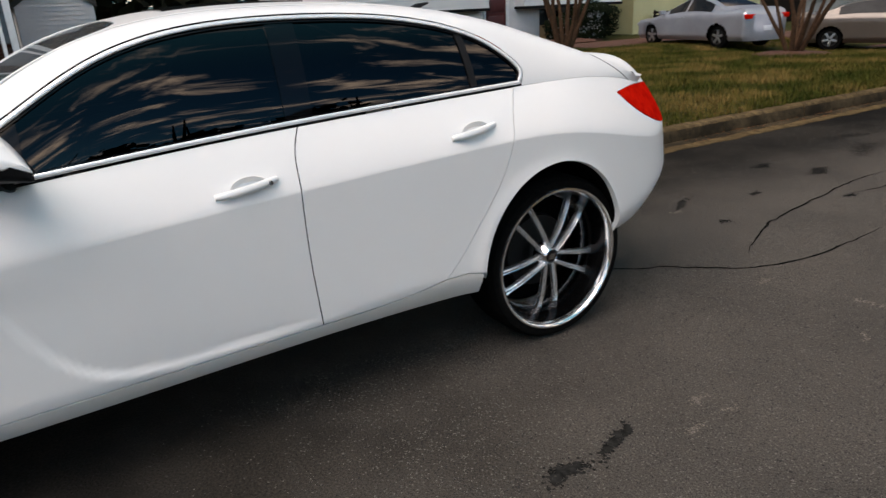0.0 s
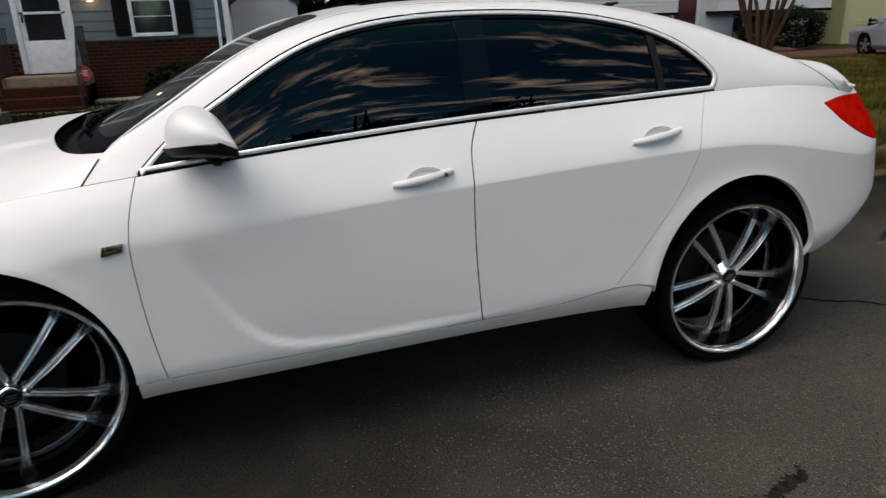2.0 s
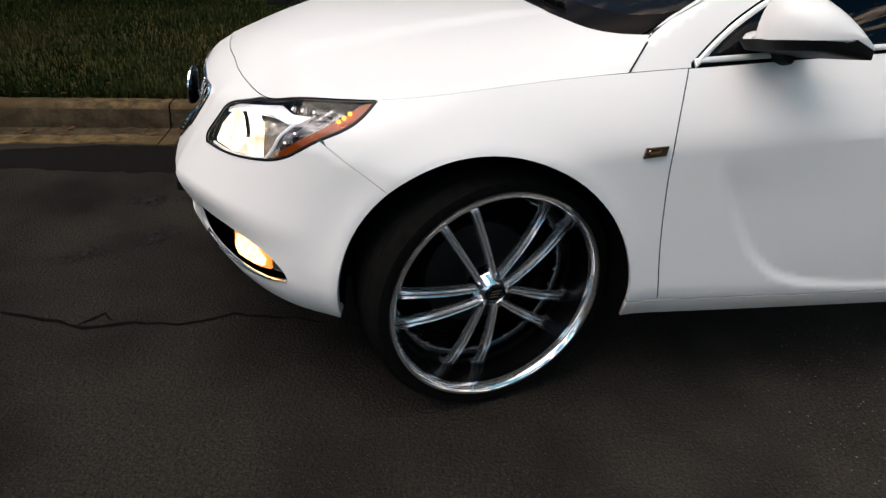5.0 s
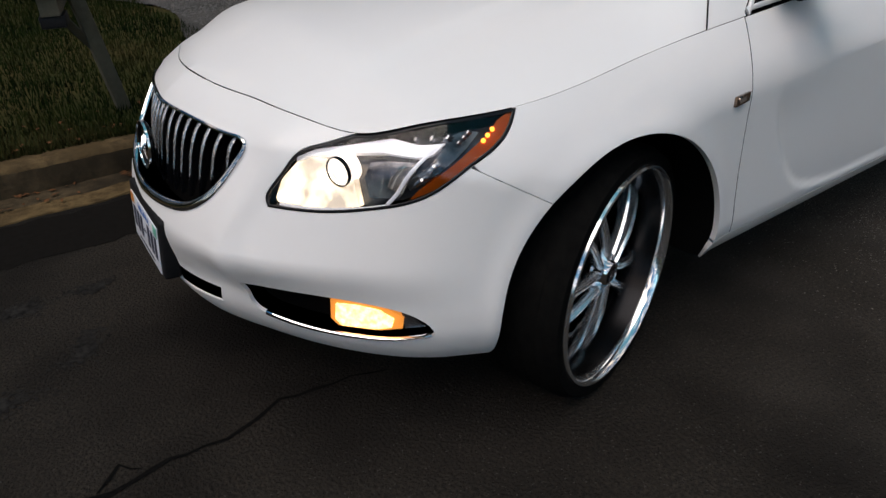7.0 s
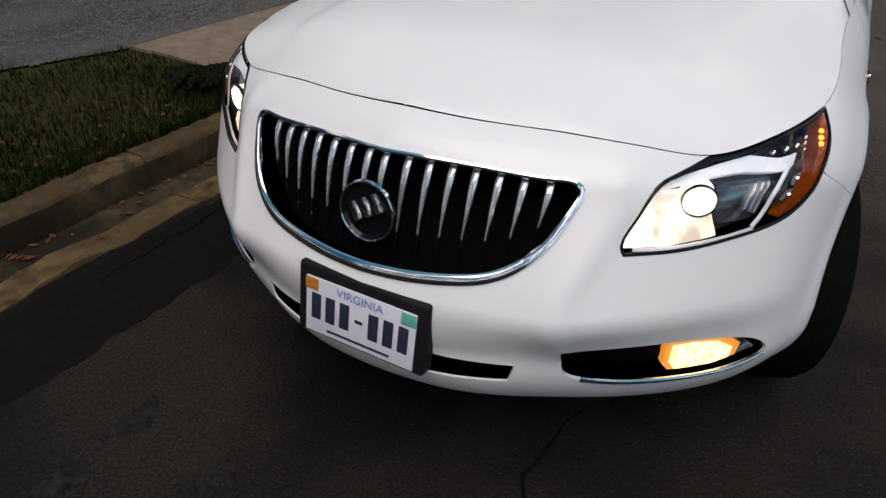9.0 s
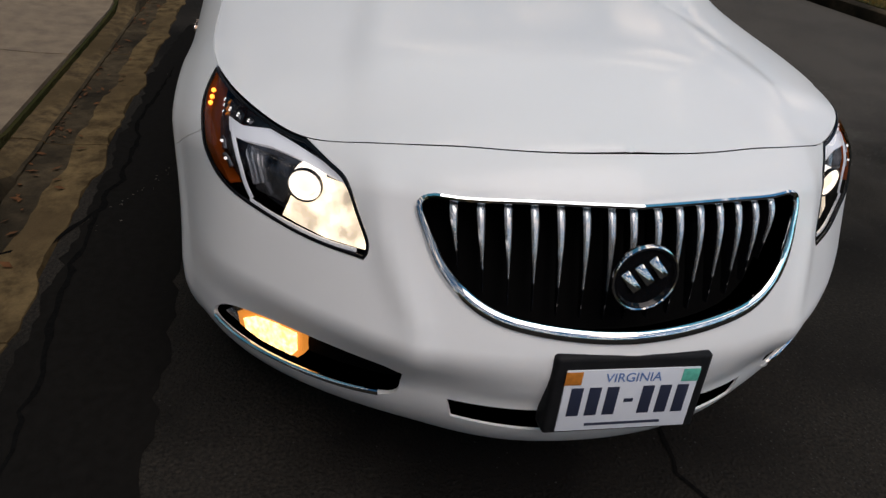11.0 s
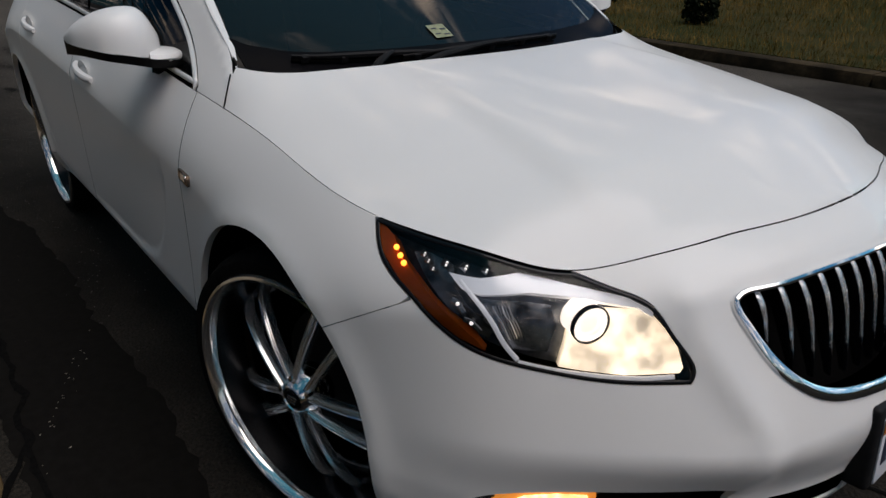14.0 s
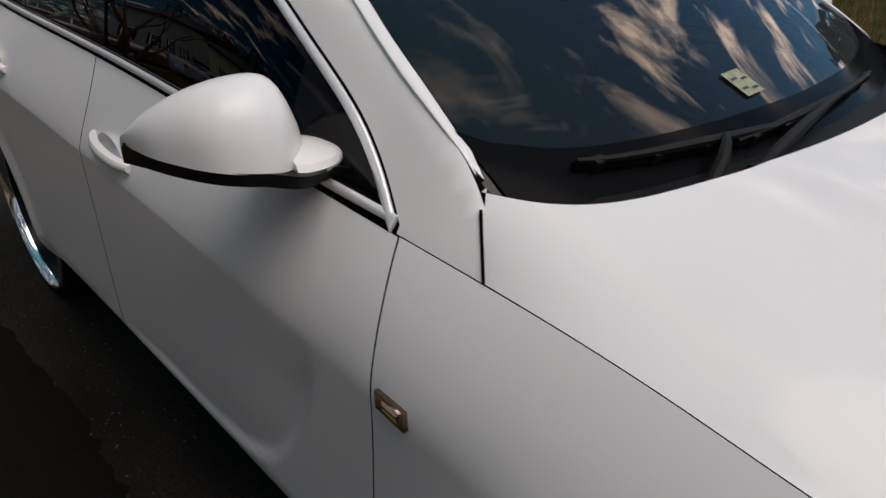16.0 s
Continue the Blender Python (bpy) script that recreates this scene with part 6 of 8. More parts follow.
for k in range(-9, 16):
    x0, x1 = k * LEN + .004, (k + 1) * LEN - .004
    bm = bmesh.new()
    n = 24
    rows = []
    for i in range(n + 1):
        x = x0 + (x1 - x0) * i / n
        wob = .012 * math.sin(x * 5.1) + .014 * math.sin(x * 11.3 + 1) + rnd.uniform(-.010, .010)
        rows.append([bm.verts.new((x, GUT + wob, -.02)), bm.verts.new((x, GUT + .008 + wob, .006)), bm.verts.new((x, KERB0 - .13 + .8 * wob, .004)), bm.verts.new((x, KERB0 + .02, .010)), bm.verts.new((x, KERB0 + .02, -.05))])
    for a, b in zip(rows[:-1], rows[1:]):
        for j in range(4):
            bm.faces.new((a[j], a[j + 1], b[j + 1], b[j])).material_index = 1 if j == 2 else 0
    bm.faces.new(rows[0])
    bm.faces.new(rows[-1][::-1])
    part("gutter_slab", bm, [M["pan"], M["grime"]], pan)
    bm = bmesh.new()
    rows = []
    dy = rnd.uniform(-.006, .006)
    for i in range(n + 1):
        x = x0 + (x1 - x0) * i / n
        h = kerb_h(x) + rnd.uniform(-.003, .003)
        w = rnd.uniform(-.004, .004) + dy
        rows.append([bm.verts.new((x, KERB0 + w, -.05)), bm.verts.new((x, KERB0 + w + .004, .02)), bm.verts.new((x, KERB0 + .022 + w, max(.022, h - .030))), bm.verts.new((x, KERB0 + .035 + w, max(.023, h - .010))),
                     bm.verts.new((x, KERB0 + .055 + w, max(.024, h))), bm.verts.new((x, KERB1 + w, max(.025, h + .002))), bm.verts.new((x, KERB1 + .01, -.05))])
    for a, b in zip(rows[:-1], rows[1:]):
        for j in range(6):
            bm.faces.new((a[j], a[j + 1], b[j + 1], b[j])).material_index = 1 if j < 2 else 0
    bm.faces.new(rows[0])
    bm.faces.new(rows[-1][::-1])
    part("kerb_stone", bm, [M["kerb"], M["grime"]], kerb)
far = base("far_kerb", label="low concrete kerb across the road", category="kerb", kind="structure")
for k in range(-4, 12):
    bm = bmesh.new()
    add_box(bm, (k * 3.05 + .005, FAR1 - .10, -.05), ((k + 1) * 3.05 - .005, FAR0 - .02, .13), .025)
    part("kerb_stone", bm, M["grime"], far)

# drive: concrete apron, gravel behind it
drv = base("driveway", label="gravel drive with a pale concrete apron", category="driveway", kind="structure")
for k, (x0, x1) in enumerate(((-.28, 1.2), (1.215, 2.6))):
    bm = bmesh.new()
    vs = [[bm.verts.new((x0 + (x1 - x0) * i / 8, 1.955 + 1.40 * j / 8, lawn_z(x0 + (x1 - x0) * i / 8, 1.955 + 1.40 * j / 8) + .022)) for j in range(9)] for i in range(9)]
    for i in range(8):
        for j in range(8):
            bm.faces.new((vs[i][j], vs[i + 1][j], vs[i + 1][j + 1], vs[i][j + 1]))
    r = bmesh.ops.extrude_face_region(bm, geom=bm.faces[:])
    bmesh.ops.translate(bm, vec=(0, 0, -.06), verts=[v for v in r["geom"] if isinstance(v, bmesh.types.BMVert)])
    part("apron_slab", bm, M["slab"], drv)
bm = bmesh.new()
rnd = random.Random(3)
cols = []
for i in range(29):
    y = 3.36 + i * .3
    wl = -.95 + .25 * math.sin(y * 1.3) - .02 * i if y > 3.5 else -.35
    cols.append([bm.verts.new((wl + (3.0 - wl) * j / 10, y, lawn_z(1, y) + .018 + rnd.uniform(-.008, .008))) for j in range(11)])
for a, b in zip(cols[:-1], cols[1:]):
    for j in range(10):
        bm.faces.new((a[j], b[j], b[j + 1], a[j + 1]))
part("gravel_bed", bm, M["gravel"], drv)
gv, gf = [], []
for k in range(9000):
    y = 3.4 + 4.5 * rnd.random() ** 1.6
    x = rnd.uniform(-.9 if y > 3.5 else -.3, 2.2)
    r = rnd.uniform(.008, .022)
    z = lawn_z(1, y) + .018
    a = rnd.uniform(0, 6.28)
    i = len(gv)
    gv += [(x + r * math.cos(a + 1.57 * j) * rnd.uniform(.7, 1.2), y + r * math.sin(a + 1.57 * j) * rnd.uniform(.7, 1.2), z) for j in range(4)] + [(x + rnd.uniform(-.3, .3) * r, y, z + r * rnd.uniform(.5, .9))]
    gf += [(i, i + 1, i + 4), (i + 1, i + 2, i + 4), (i + 2, i + 3, i + 4), (i + 3, i, i + 4)]
me = bpy.data.meshes.new("gravel_stones")
me.from_pydata(gv, [], gf)
M["pebble"] = shader("grey_pebbles", (0.10, 0.097, 0.09), rough=.9, noise_scale=12, amount=1.0, tone=(0.06, 0.057, 0.053))
tagged(obj("gravel_stones", me, M["pebble"]), label="loose grey gravel on the drive", category="gravel", kind="stuff")


# ---- grass -------------------------------------------------------------------
def grass_material(name, a, b, c):
    m = shader(name, a, rough=.85, spec=.06)
    nt = m.node_tree
    n, l = nt.nodes, nt.links
    g = n.new("ShaderNodeNewGeometry")
    r = n.new("ShaderNodeValToRGB")
    r.color_ramp.elements[0].color = (*a, 1)
    r.color_ramp.elements[1].color = (*c, 1)
    e = r.color_ramp.elements.new(.5)
    e.color = (*b, 1)
    co = n.new("ShaderNodeTexCoord")
    t = n.new("ShaderNodeTexNoise")
    t.inputs["Scale"].default_value = .9
    t.inputs["Detail"].default_value = 4
    l.new(co.outputs["Object"], t.inputs["Vector"])
    mx = n.new("ShaderNodeMath")
    mx.operation = 'MULTIPLY_ADD'
    mx.inputs[1].default_value = .45
    l.new(g.outputs["Random Per Island"], mx.inputs[0])
    k = n.new("ShaderNodeMapRange")
    k.inputs["From Min"].default_value, k.inputs["From Max"].default_value = .38, .64
    k.inputs["To Min"].default_value, k.inputs["To Max"].default_value = -.1, .65
    l.new(t.outputs["Fac"], k.inputs["Value"])
    l.new(k.outputs[0], mx.inputs[2])
    l.new(mx.outputs[0], r.inputs["Fac"])
    l.new(r.outputs["Color"], n["Principled BSDF"].inputs["Base Color"])
    return m


M["grass"] = grass_material("lawn_grass", (0.022, 0.036, 0.005), (0.075, 0.070, 0.014), (0.21, 0.135, 0.045))
# darker copy of the lawn grass: shade put into its colour
M["shaded_grass"] = grass_material("shaded_lawn_grass", (0.004, 0.010, 0.002), (0.010, 0.018, 0.003), (0.032, 0.028, 0.009))
M["dry_grass"] = grass_material("dry_grass", (0.08, 0.062, 0.014), (0.18, 0.115, 0.030), (0.26, 0.16, 0.048))


def grass(name, count, place, mat, label, h=(.025, .07), seed=1):
    rnd = random.Random(seed)
    v, f = [], []
    for _ in range(count):
        p = place(rnd)
        if p is None:
            continue
        x, y = p
        z = lawn_z(x, y)
        far_k = 1 + max(0, math.hypot(x + .6, y + 3) - 6) * .10
        hh, w, a, ln = rnd.uniform(*h) * min(far_k, 1.6), rnd.uniform(.003, .006) * far_k, rnd.uniform(0, 6.28), rnd.uniform(0, .8)
        i = len(v)
        ca, sa = math.cos(a), math.sin(a)
        v += [(x - w * sa, y + w * ca, z - .004), (x + w * sa, y - w * ca, z - .004), (x + hh * ln * ca, y + hh * ln * sa, z + hh)]
        f.append((i, i + 1, i + 2))
    me = bpy.data.meshes.new(name)
    me.from_pydata(v, [], f)
    return tagged(obj(name, me, mat), label=label, category="grass", kind="stuff")


def on_drive(x, y):
    return (-.32 < x < 2.65 and y < 3.4) or (-1.0 < x < 3.0 and y >= 3.4)


def near_lawn(r):
    x, y = r.uniform(-9, 1), KERB1 - .01 + 10.5 * r.random() ** 1.7
    return None if on_drive(x, y) else (x, y)


def east_lawn(r):
    x = r.uniform(2.6, 21)
    y = KERB1 - .01 + 11 * r.random() ** 1.2
    return None if on_drive(x, y) else (x, y)


grass("grass", 120000, near_lawn, M["shaded_grass"], "short lawn grass with straw patches, coloured dark for shade", seed=2)
grass("grass", 170000, east_lawn, M["grass"], "short green and straw-brown lawn grass", seed=4)
grass("grass", 70000, lambda r: (r.uniform(-8, 24), FAR1 - .1 - 16 * r.random() ** 1.5), M["dry_grass"], "dry brown grass across the road", h=(.04, .10), seed=6)


# ---- mailbox, hose, trees, shrubs ---------------------------------------------
M["post_wood"] = shader("weathered_wood", (0.085, 0.08, 0.055), rough=.85, noise_scale=18, amount=.8, tone=(0.055, 0.05, 0.033), bump=.004, bump_scale=40)
M["box_paint"] = shader("grey_white_enamel", (0.50, 0.53, 0.56), rough=.45, noise_scale=14, amount=.6, tone=(0.40, 0.42, 0.44))
M["flag_red"] = shader("red_flag", (0.45, 0.02, 0.03), rough=.5, noise_scale=40, amount=.4)
M["bark"] = shader("dark_bark", (0.016, 0.013, 0.010), rough=.95, spec=.05, noise_scale=20, amount=.8, tone=(0.008, 0.0065, 0.005), bump=.01, bump_scale=30)
M["pale_bark"] = shader("peeling_brown_bark", (0.085, 0.046, 0.026), rough=.9, spec=.1, noise_scale=14, amount=.8, tone=(0.035, 0.020, 0.012), bump=.004, bump_scale=20)
M["leaf"] = shader("evergreen_leaf", (0.008, 0.013, 0.005), rough=.8, spec=.05, noise_scale=8, amount=.7, tone=(0.004, 0.006, 0.003))
M["mulch"] = shader("red_mulch", (0.10, 0.035, 0.018), rough=.95, noise_scale=25, amount=.8, tone=(0.045, 0.018, 0.010), bump=.02, bump_scale=40)
M["hose"] = shader("yellow_hose", (0.38, 0.30, 0.06), rough=.5, noise_scale=20, amount=.5)

mb = base("mailbox", label="pale grey metal mailbox on a leaning wooden post", category="mailbox")
bx = pose(-2.345, 1.97, .90, 0, 0, -12)
bm = bmesh.new()
prof = [(-.105, 0), (.105, 0)] + [(.105 * math.cos(a), .155 + .105 * math.sin(a)) for a in np.linspace(0, math.pi, 15)]
rows = [[bm.verts.new(bx @ Vector((u, y, v))) for u, v in prof] for y in (0, .52)]
for j in range(len(prof)):
    k = (j + 1) % len(prof)
    bm.faces.new((rows[0][j], rows[0][k], rows[1][k], rows[1][j]))
bm.faces.new(rows[0])
bm.faces.new(rows[1][::-1])
part("box", bm, M["box_paint"], mb, "pale grey arched box")
bm = bmesh.new()
rows = [[bm.verts.new(bx @ Vector((u * 1.03, y, v * 1.02 - .002))) for u, v in prof] for y in (-.012, .002)]
for j in range(len(prof)):
    k = (j + 1) % len(prof)
    bm.faces.new((rows[0][j], rows[0][k], rows[1][k], rows[1][j]))
bm.faces.new(rows[0])
bm.faces.new(rows[1][::-1])
part("box_door", bm, M["box_paint"], mb)
bm = bmesh.new()
add_box(bm, (-.035, -.03, .215), (.035, .03, .285), .01, bx)
part("latch", bm, BK, mb, "black latch knob")
bm = bmesh.new()
add_box(bm, (.106, .05, .08), (.118, .10, .145), .008, bx)
part("flag_pivot", bm, BK, mb)
bm = bmesh.new()
add_box(bm, (.106, .12, .085), (.112, .22, .15), .004, bx)
part("flag", bm, M["flag_red"], mb, "small red flag lying down")
bm = bmesh.new()
add_box(bm, (-.038, -.038, 0), (.038, .038, 1.17), .008, pose(-2.05, 2.46, .12, 3, -9, 4))
post = part("post", bm, M["post_wood"], mb, "weathered square post")
bm = bmesh.new()
add_box(bm, (-.045, .02, -.10), (.045, .75, -.005), .006, bx)
part("arm", bm, M["post_wood"], mb)
bm = bmesh.new()
add_tube(bm, [(-2.14, 2.46, .55), (-2.25, 2.33, .72), (-2.33, 2.18, .83)], .03, 4)
part("brace", bm, M["post_wood"], mb)
bm = bmesh.new()
add_box(bm, (-.06, .03, -.16), (.06, .22, -.10), .01, bx)
part("bracket", bm, BK, mb, "black bracket under the box")

hose_pts = []
for i in range(60):
    t = i / 59
    y = 5.0 + 7.2 * t
    hose_pts.append((-7.0 + 1.1 * t + .10 * math.sin(9 * t) + .06 * math.sin(23 * t), y, lawn_z(-6, y) + .035))
bm = bmesh.new()
add_tube(bm, hose_pts, .014, 6)
tagged(part("garden_hose", bm, M["hose"]), label="yellow garden hose snaking over the lawn", category="hose")


def limb(bm, p, d, length, r, depth, rnd, spread=.5, tips=None, split=(2, 3)):
    """A tapering, bending branch with its own branches."""
    n = 5
    pts, rad = [Vector(p)], [r]
    d = Vector(d).normalized()
    for i in range(n):
        d = (d + Vector((rnd.gauss(0, .07), rnd.gauss(0, .07), rnd.gauss(.02, .05)))).normalized()
        pts.append(pts[-1] + d * length / n)
        rad.append(r * (1 - .45 * (i + 1) / n))
    add_tube(bm, pts, rad, 7 if r > .02 else 5, caps=True)
    if depth:
        for _ in range(rnd.randint(*split)):
            e = (d + Vector((rnd.gauss(0, spread), rnd.gauss(0, spread), rnd.gauss(.1, .25)))).normalized()
            limb(bm, pts[-1], e, length * rnd.uniform(.6, .85), r * .5, depth - 1, rnd, spread, tips, split)
    elif tips is not None:
        tips.append(pts[-1])


def bare_tree(name, x, y, stems, height, r, mat, label, seed, lean=.35, depth=3):
    rnd = random.Random(seed)
    t = base(name, (x, y, lawn_z(x, y) - .03), label=label, category="tree")
    for k in range(stems):
        a = 2 * math.pi * k / stems + rnd.uniform(-.4, .4)
        bm = bmesh.new()
        limb(bm, (.10 * math.cos(a), .10 * math.sin(a), 0), (lean * math.cos(a), lean * math.sin(a), 1), height * rnd.uniform(.4, .55), r * rnd.uniform(.75, 1.1), depth, rnd, .42)
        part("stem" if stems > 1 else "trunk", bm, mat, t)
    return t


def shrub(name, x, y, z, rx, ry, rz, label, seed, count=2600, mat=None, group=""):
    rnd = random.Random(seed)
    t = base(name, (x, y, z), label=label, category="shrub", group=group)
    bm = bmesh.new()
    for k in range(5):
        a = 1.26 * k
        add_tube(bm, [(0, 0, 0), (.3 * rx * math.cos(a), .3 * ry * math.sin(a), rz * .5), (.6 * rx * math.cos(a), .6 * ry * math.sin(a), rz * 1.1)], [.02, .015, .006], 5)
    part("branches", bm, M["bark"], t)
    v, f = [], []
    ph = [rnd.uniform(0, 6.28) for _ in range(3)]
    for _ in range(count):
        d = Vector((rnd.gauss(0, 1), rnd.gauss(0, 1), rnd.gauss(0, 1))).normalized()
        k = rnd.uniform(.55, 1.0) ** .5 * (1 + .12 * math.sin(4 * d.x + ph[0]) + .12 * math.sin(5 * d.y + ph[1]) + .1 * math.sin(6 * d.z + ph[2]))
        p = Vector((d.x * rx * k, d.y * ry * k, rz + d.z * rz * k))
        s = rnd.uniform(.02, .05) * (1 + rx * .6)
        u = Vector((rnd.gauss(0, 1), rnd.gauss(0, 1), rnd.gauss(0, 1))).normalized()
        w = u.orthogonal().normalized()
        i = len(v)
        v += [tuple(p - u * s), tuple(p + w * s * .5), tuple(p + u * s), tuple(p - w * s * .5)]
        f.append((i, i + 1, i + 2, i + 3))
    me = bpy.data.meshes.new("foliage")
    me.from_pydata(v, [], f)
    obj("foliage", me, mat or M["leaf"], t, "dense small dark leaves")
    return t


bare_tree("lawn_tree", -5.45, 6.4, 3, 5.0, .075, M["bark"], "dark bare forked tree on the lawn", 11, .28)
bare_tree("crape_myrtle", 13.6, 13.0, 9, 4.6, .08, M["pale_bark"], "bare many-stemmed crape myrtle before the white house", 21, .34, 3)
bare_tree("crape_myrtle", 14.9, 6.6, 8, 4.2, .062, M["pale_bark"], "bare many-stemmed crape myrtle in red mulch", 22, .36, 3)


def mound(name, x, y, rx, ry, h, label):
    bm = bmesh.new()
    bmesh.ops.create_icosphere(bm, subdivisions=4, radius=1)
    for p in bm.verts:
        k = 1 + .18 * noise.noise(p.co * 2.3)
        p.co = Vector((p.co.x * rx * k, p.co.y * ry * k, p.co.z * h * k))
    bmesh.ops.translate(bm, vec=(x, y, lawn_z(x, y)), verts=bm.verts[:])
    return tagged(part(name, bm, M["mulch"]), label=label, category="mulch")


mound("mulch_bed", 14.9, 6.6, .9, .9, .12, "mound of red-brown mulch round the tree")
mound("mulch_bed", 16.3, 16.6, 2.2, .8, .15, "red-brown mulch bed by the white house")
for k, (x, y, rx, rz) in enumerate(((-8.2, 11.9, .5, .42), (-6.3, 11.8, .55, .45), (-1.6, 11.9, .5, .36), (-.2, 11.9, .45, .40))):
    shrub("wall_shrub", x, y, -.02, rx, .4, rz, "dark clipped shrub at the brick wall", 50 + k, group="shrubs along the brick wall")
shrub("round_shrub", 18.4, 16.9, 0, 1.0, .9, .72, "large dark round evergreen shrub", 61, 5200, group="shrubs by the white house")
shrub("round_shrub", 16.8, 17.0, 0, .55, .5, .5, "dark round evergreen shrub", 62, 2600, group="shrubs by the white house")
shrub("verge_weeds", -.62, 2.35, .15, .20, .16, .05, "low green weeds beside the drive apron", 63, 900)

# ---- houses --------------------------------------------------------------------
M["blue_siding"] = shader("blue_grey_siding", (0.13, 0.16, 0.18), rough=.6, spec=.2, noise_scale=2.5, amount=.5, tone=(0.10, 0.125, 0.14), per_object=.04)
M["white_siding"] = shader("white_vinyl_siding", (0.62, 0.62, 0.63), rough=.6, noise_scale=1.5, amount=.5, tone=(0.52, 0.52, 0.53))
M["yellow_siding"] = shader("yellow_vinyl_siding", (0.50, 0.47, 0.26), rough=.6, noise_scale=1.5, amount=.5, tone=(0.41, 0.385, 0.21))
M["brick"] = shader("dark_red_brick", (0.042, 0.0115, 0.006), rough=.95, spec=.1, noise_scale=5, amount=.8, tone=(0.022, 0.007, 0.004), bump=.003, bump_scale=60)
M["mortar"] = shader("mortar", (0.052, 0.033, 0.024), rough=.95, noise_scale=30, amount=.5)
M["trim"] = shader("white_trim", (0.74, 0.75, 0.76), rough=.5, noise_scale=10, amount=.3)
M["shutter"] = shader("black_shutter", (0.009, 0.009, 0.010), rough=.8, spec=.1, noise_scale=10, amount=.4)
M["pane"] = shader("dark_window_pane", (0.012, 0.014, 0.016), rough=.06, noise_scale=1.2, amount=.6, tone=(0.03, 0.033, 0.035))
M["red_door"] = shader("dark_red_door", (0.075, 0.010, 0.010), rough=.45, noise_scale=6, amount=.5)
M["roof_tar"] = shader("roof_shingle", (0.035, 0.033, 0.032), rough=.95, noise_scale=12, amount=.8, tone=(0.06, 0.056, 0.052), bump=.02, bump_scale=20)
M["iron"] = shader("black_iron", (0.01, 0.01, 0.011), rough=.5, noise_scale=20, amount=.4)
M["plywood"] = shader("plywood", (0.42, 0.27, 0.13), rough=.8, noise_scale=8, amount=.6, tone=(0.32, 0.2, 0.1))
M["porch_lamp"] = shader("porch_lamp", (1, .7, .4), emit=(1.0, .55, .2), power=12)
M["sign_red"] = shader("red_yard_sign", (0.42, 0.05, 0.04), rough=.5, noise_scale=30, amount=.4)


def siding(parent, x0, x1, y, z0, z1, course, mat, as_parts=False, holes=()):
    """Lapped boards on a wall that faces -y; boards stop at the holes (x0, x1, z0, z1)."""
    rows = int(round((z1 - z0) / course))
    joined = bmesh.new()
    shared = {}
    for k in range(rows):
        a, b = z0 + k * course, min(z0 + (k + 1) * course, z1)
        spans = [(x0, x1)]
        for h in holes:
            if h[2] < b - .01 and h[3] > a + .01:
                spans = [s for u, v in spans for s in ((u, min(v, h[0])), (max(u, h[1]), v)) if s[1] - s[0] > .02]
        for u, v in spans:
            if as_parts:
                key = round(v - u, 3)
                if key not in shared:
                    bm = bmesh.new()
                    board(bm, 0, v - u, 0, 0, course)
                    ob = part("siding_board", bm, mat, parent)
                    shared[key] = ob.data
                else:
                    ob = new("siding_board", shared[key])
                    ob.parent = parent
                ob.matrix_basis = pose(u, y, a)
            else:
                board(joined, u, v, y, a, b - a)
    if not as_parts:
        part("siding", joined, mat, parent, smooth=False)
    else:
        joined.free()


def board(bm, x0, x1, y, z, h):
    q = [(y - .022, z), (y - .022, z + .006), (y - .006, z + h), (y + .02, z + h), (y + .02, z)]
    a, b = [bm.verts.new((x0, u, v)) for u, v in q], [bm.verts.new((x1, u, v)) for u, v in q]
    for j in range(5):
        bm.faces.new((a[j], a[(j + 1) % 5], b[(j + 1) % 5], b[j]))
    bm.faces.new(a[::-1])
    bm.faces.new(b)


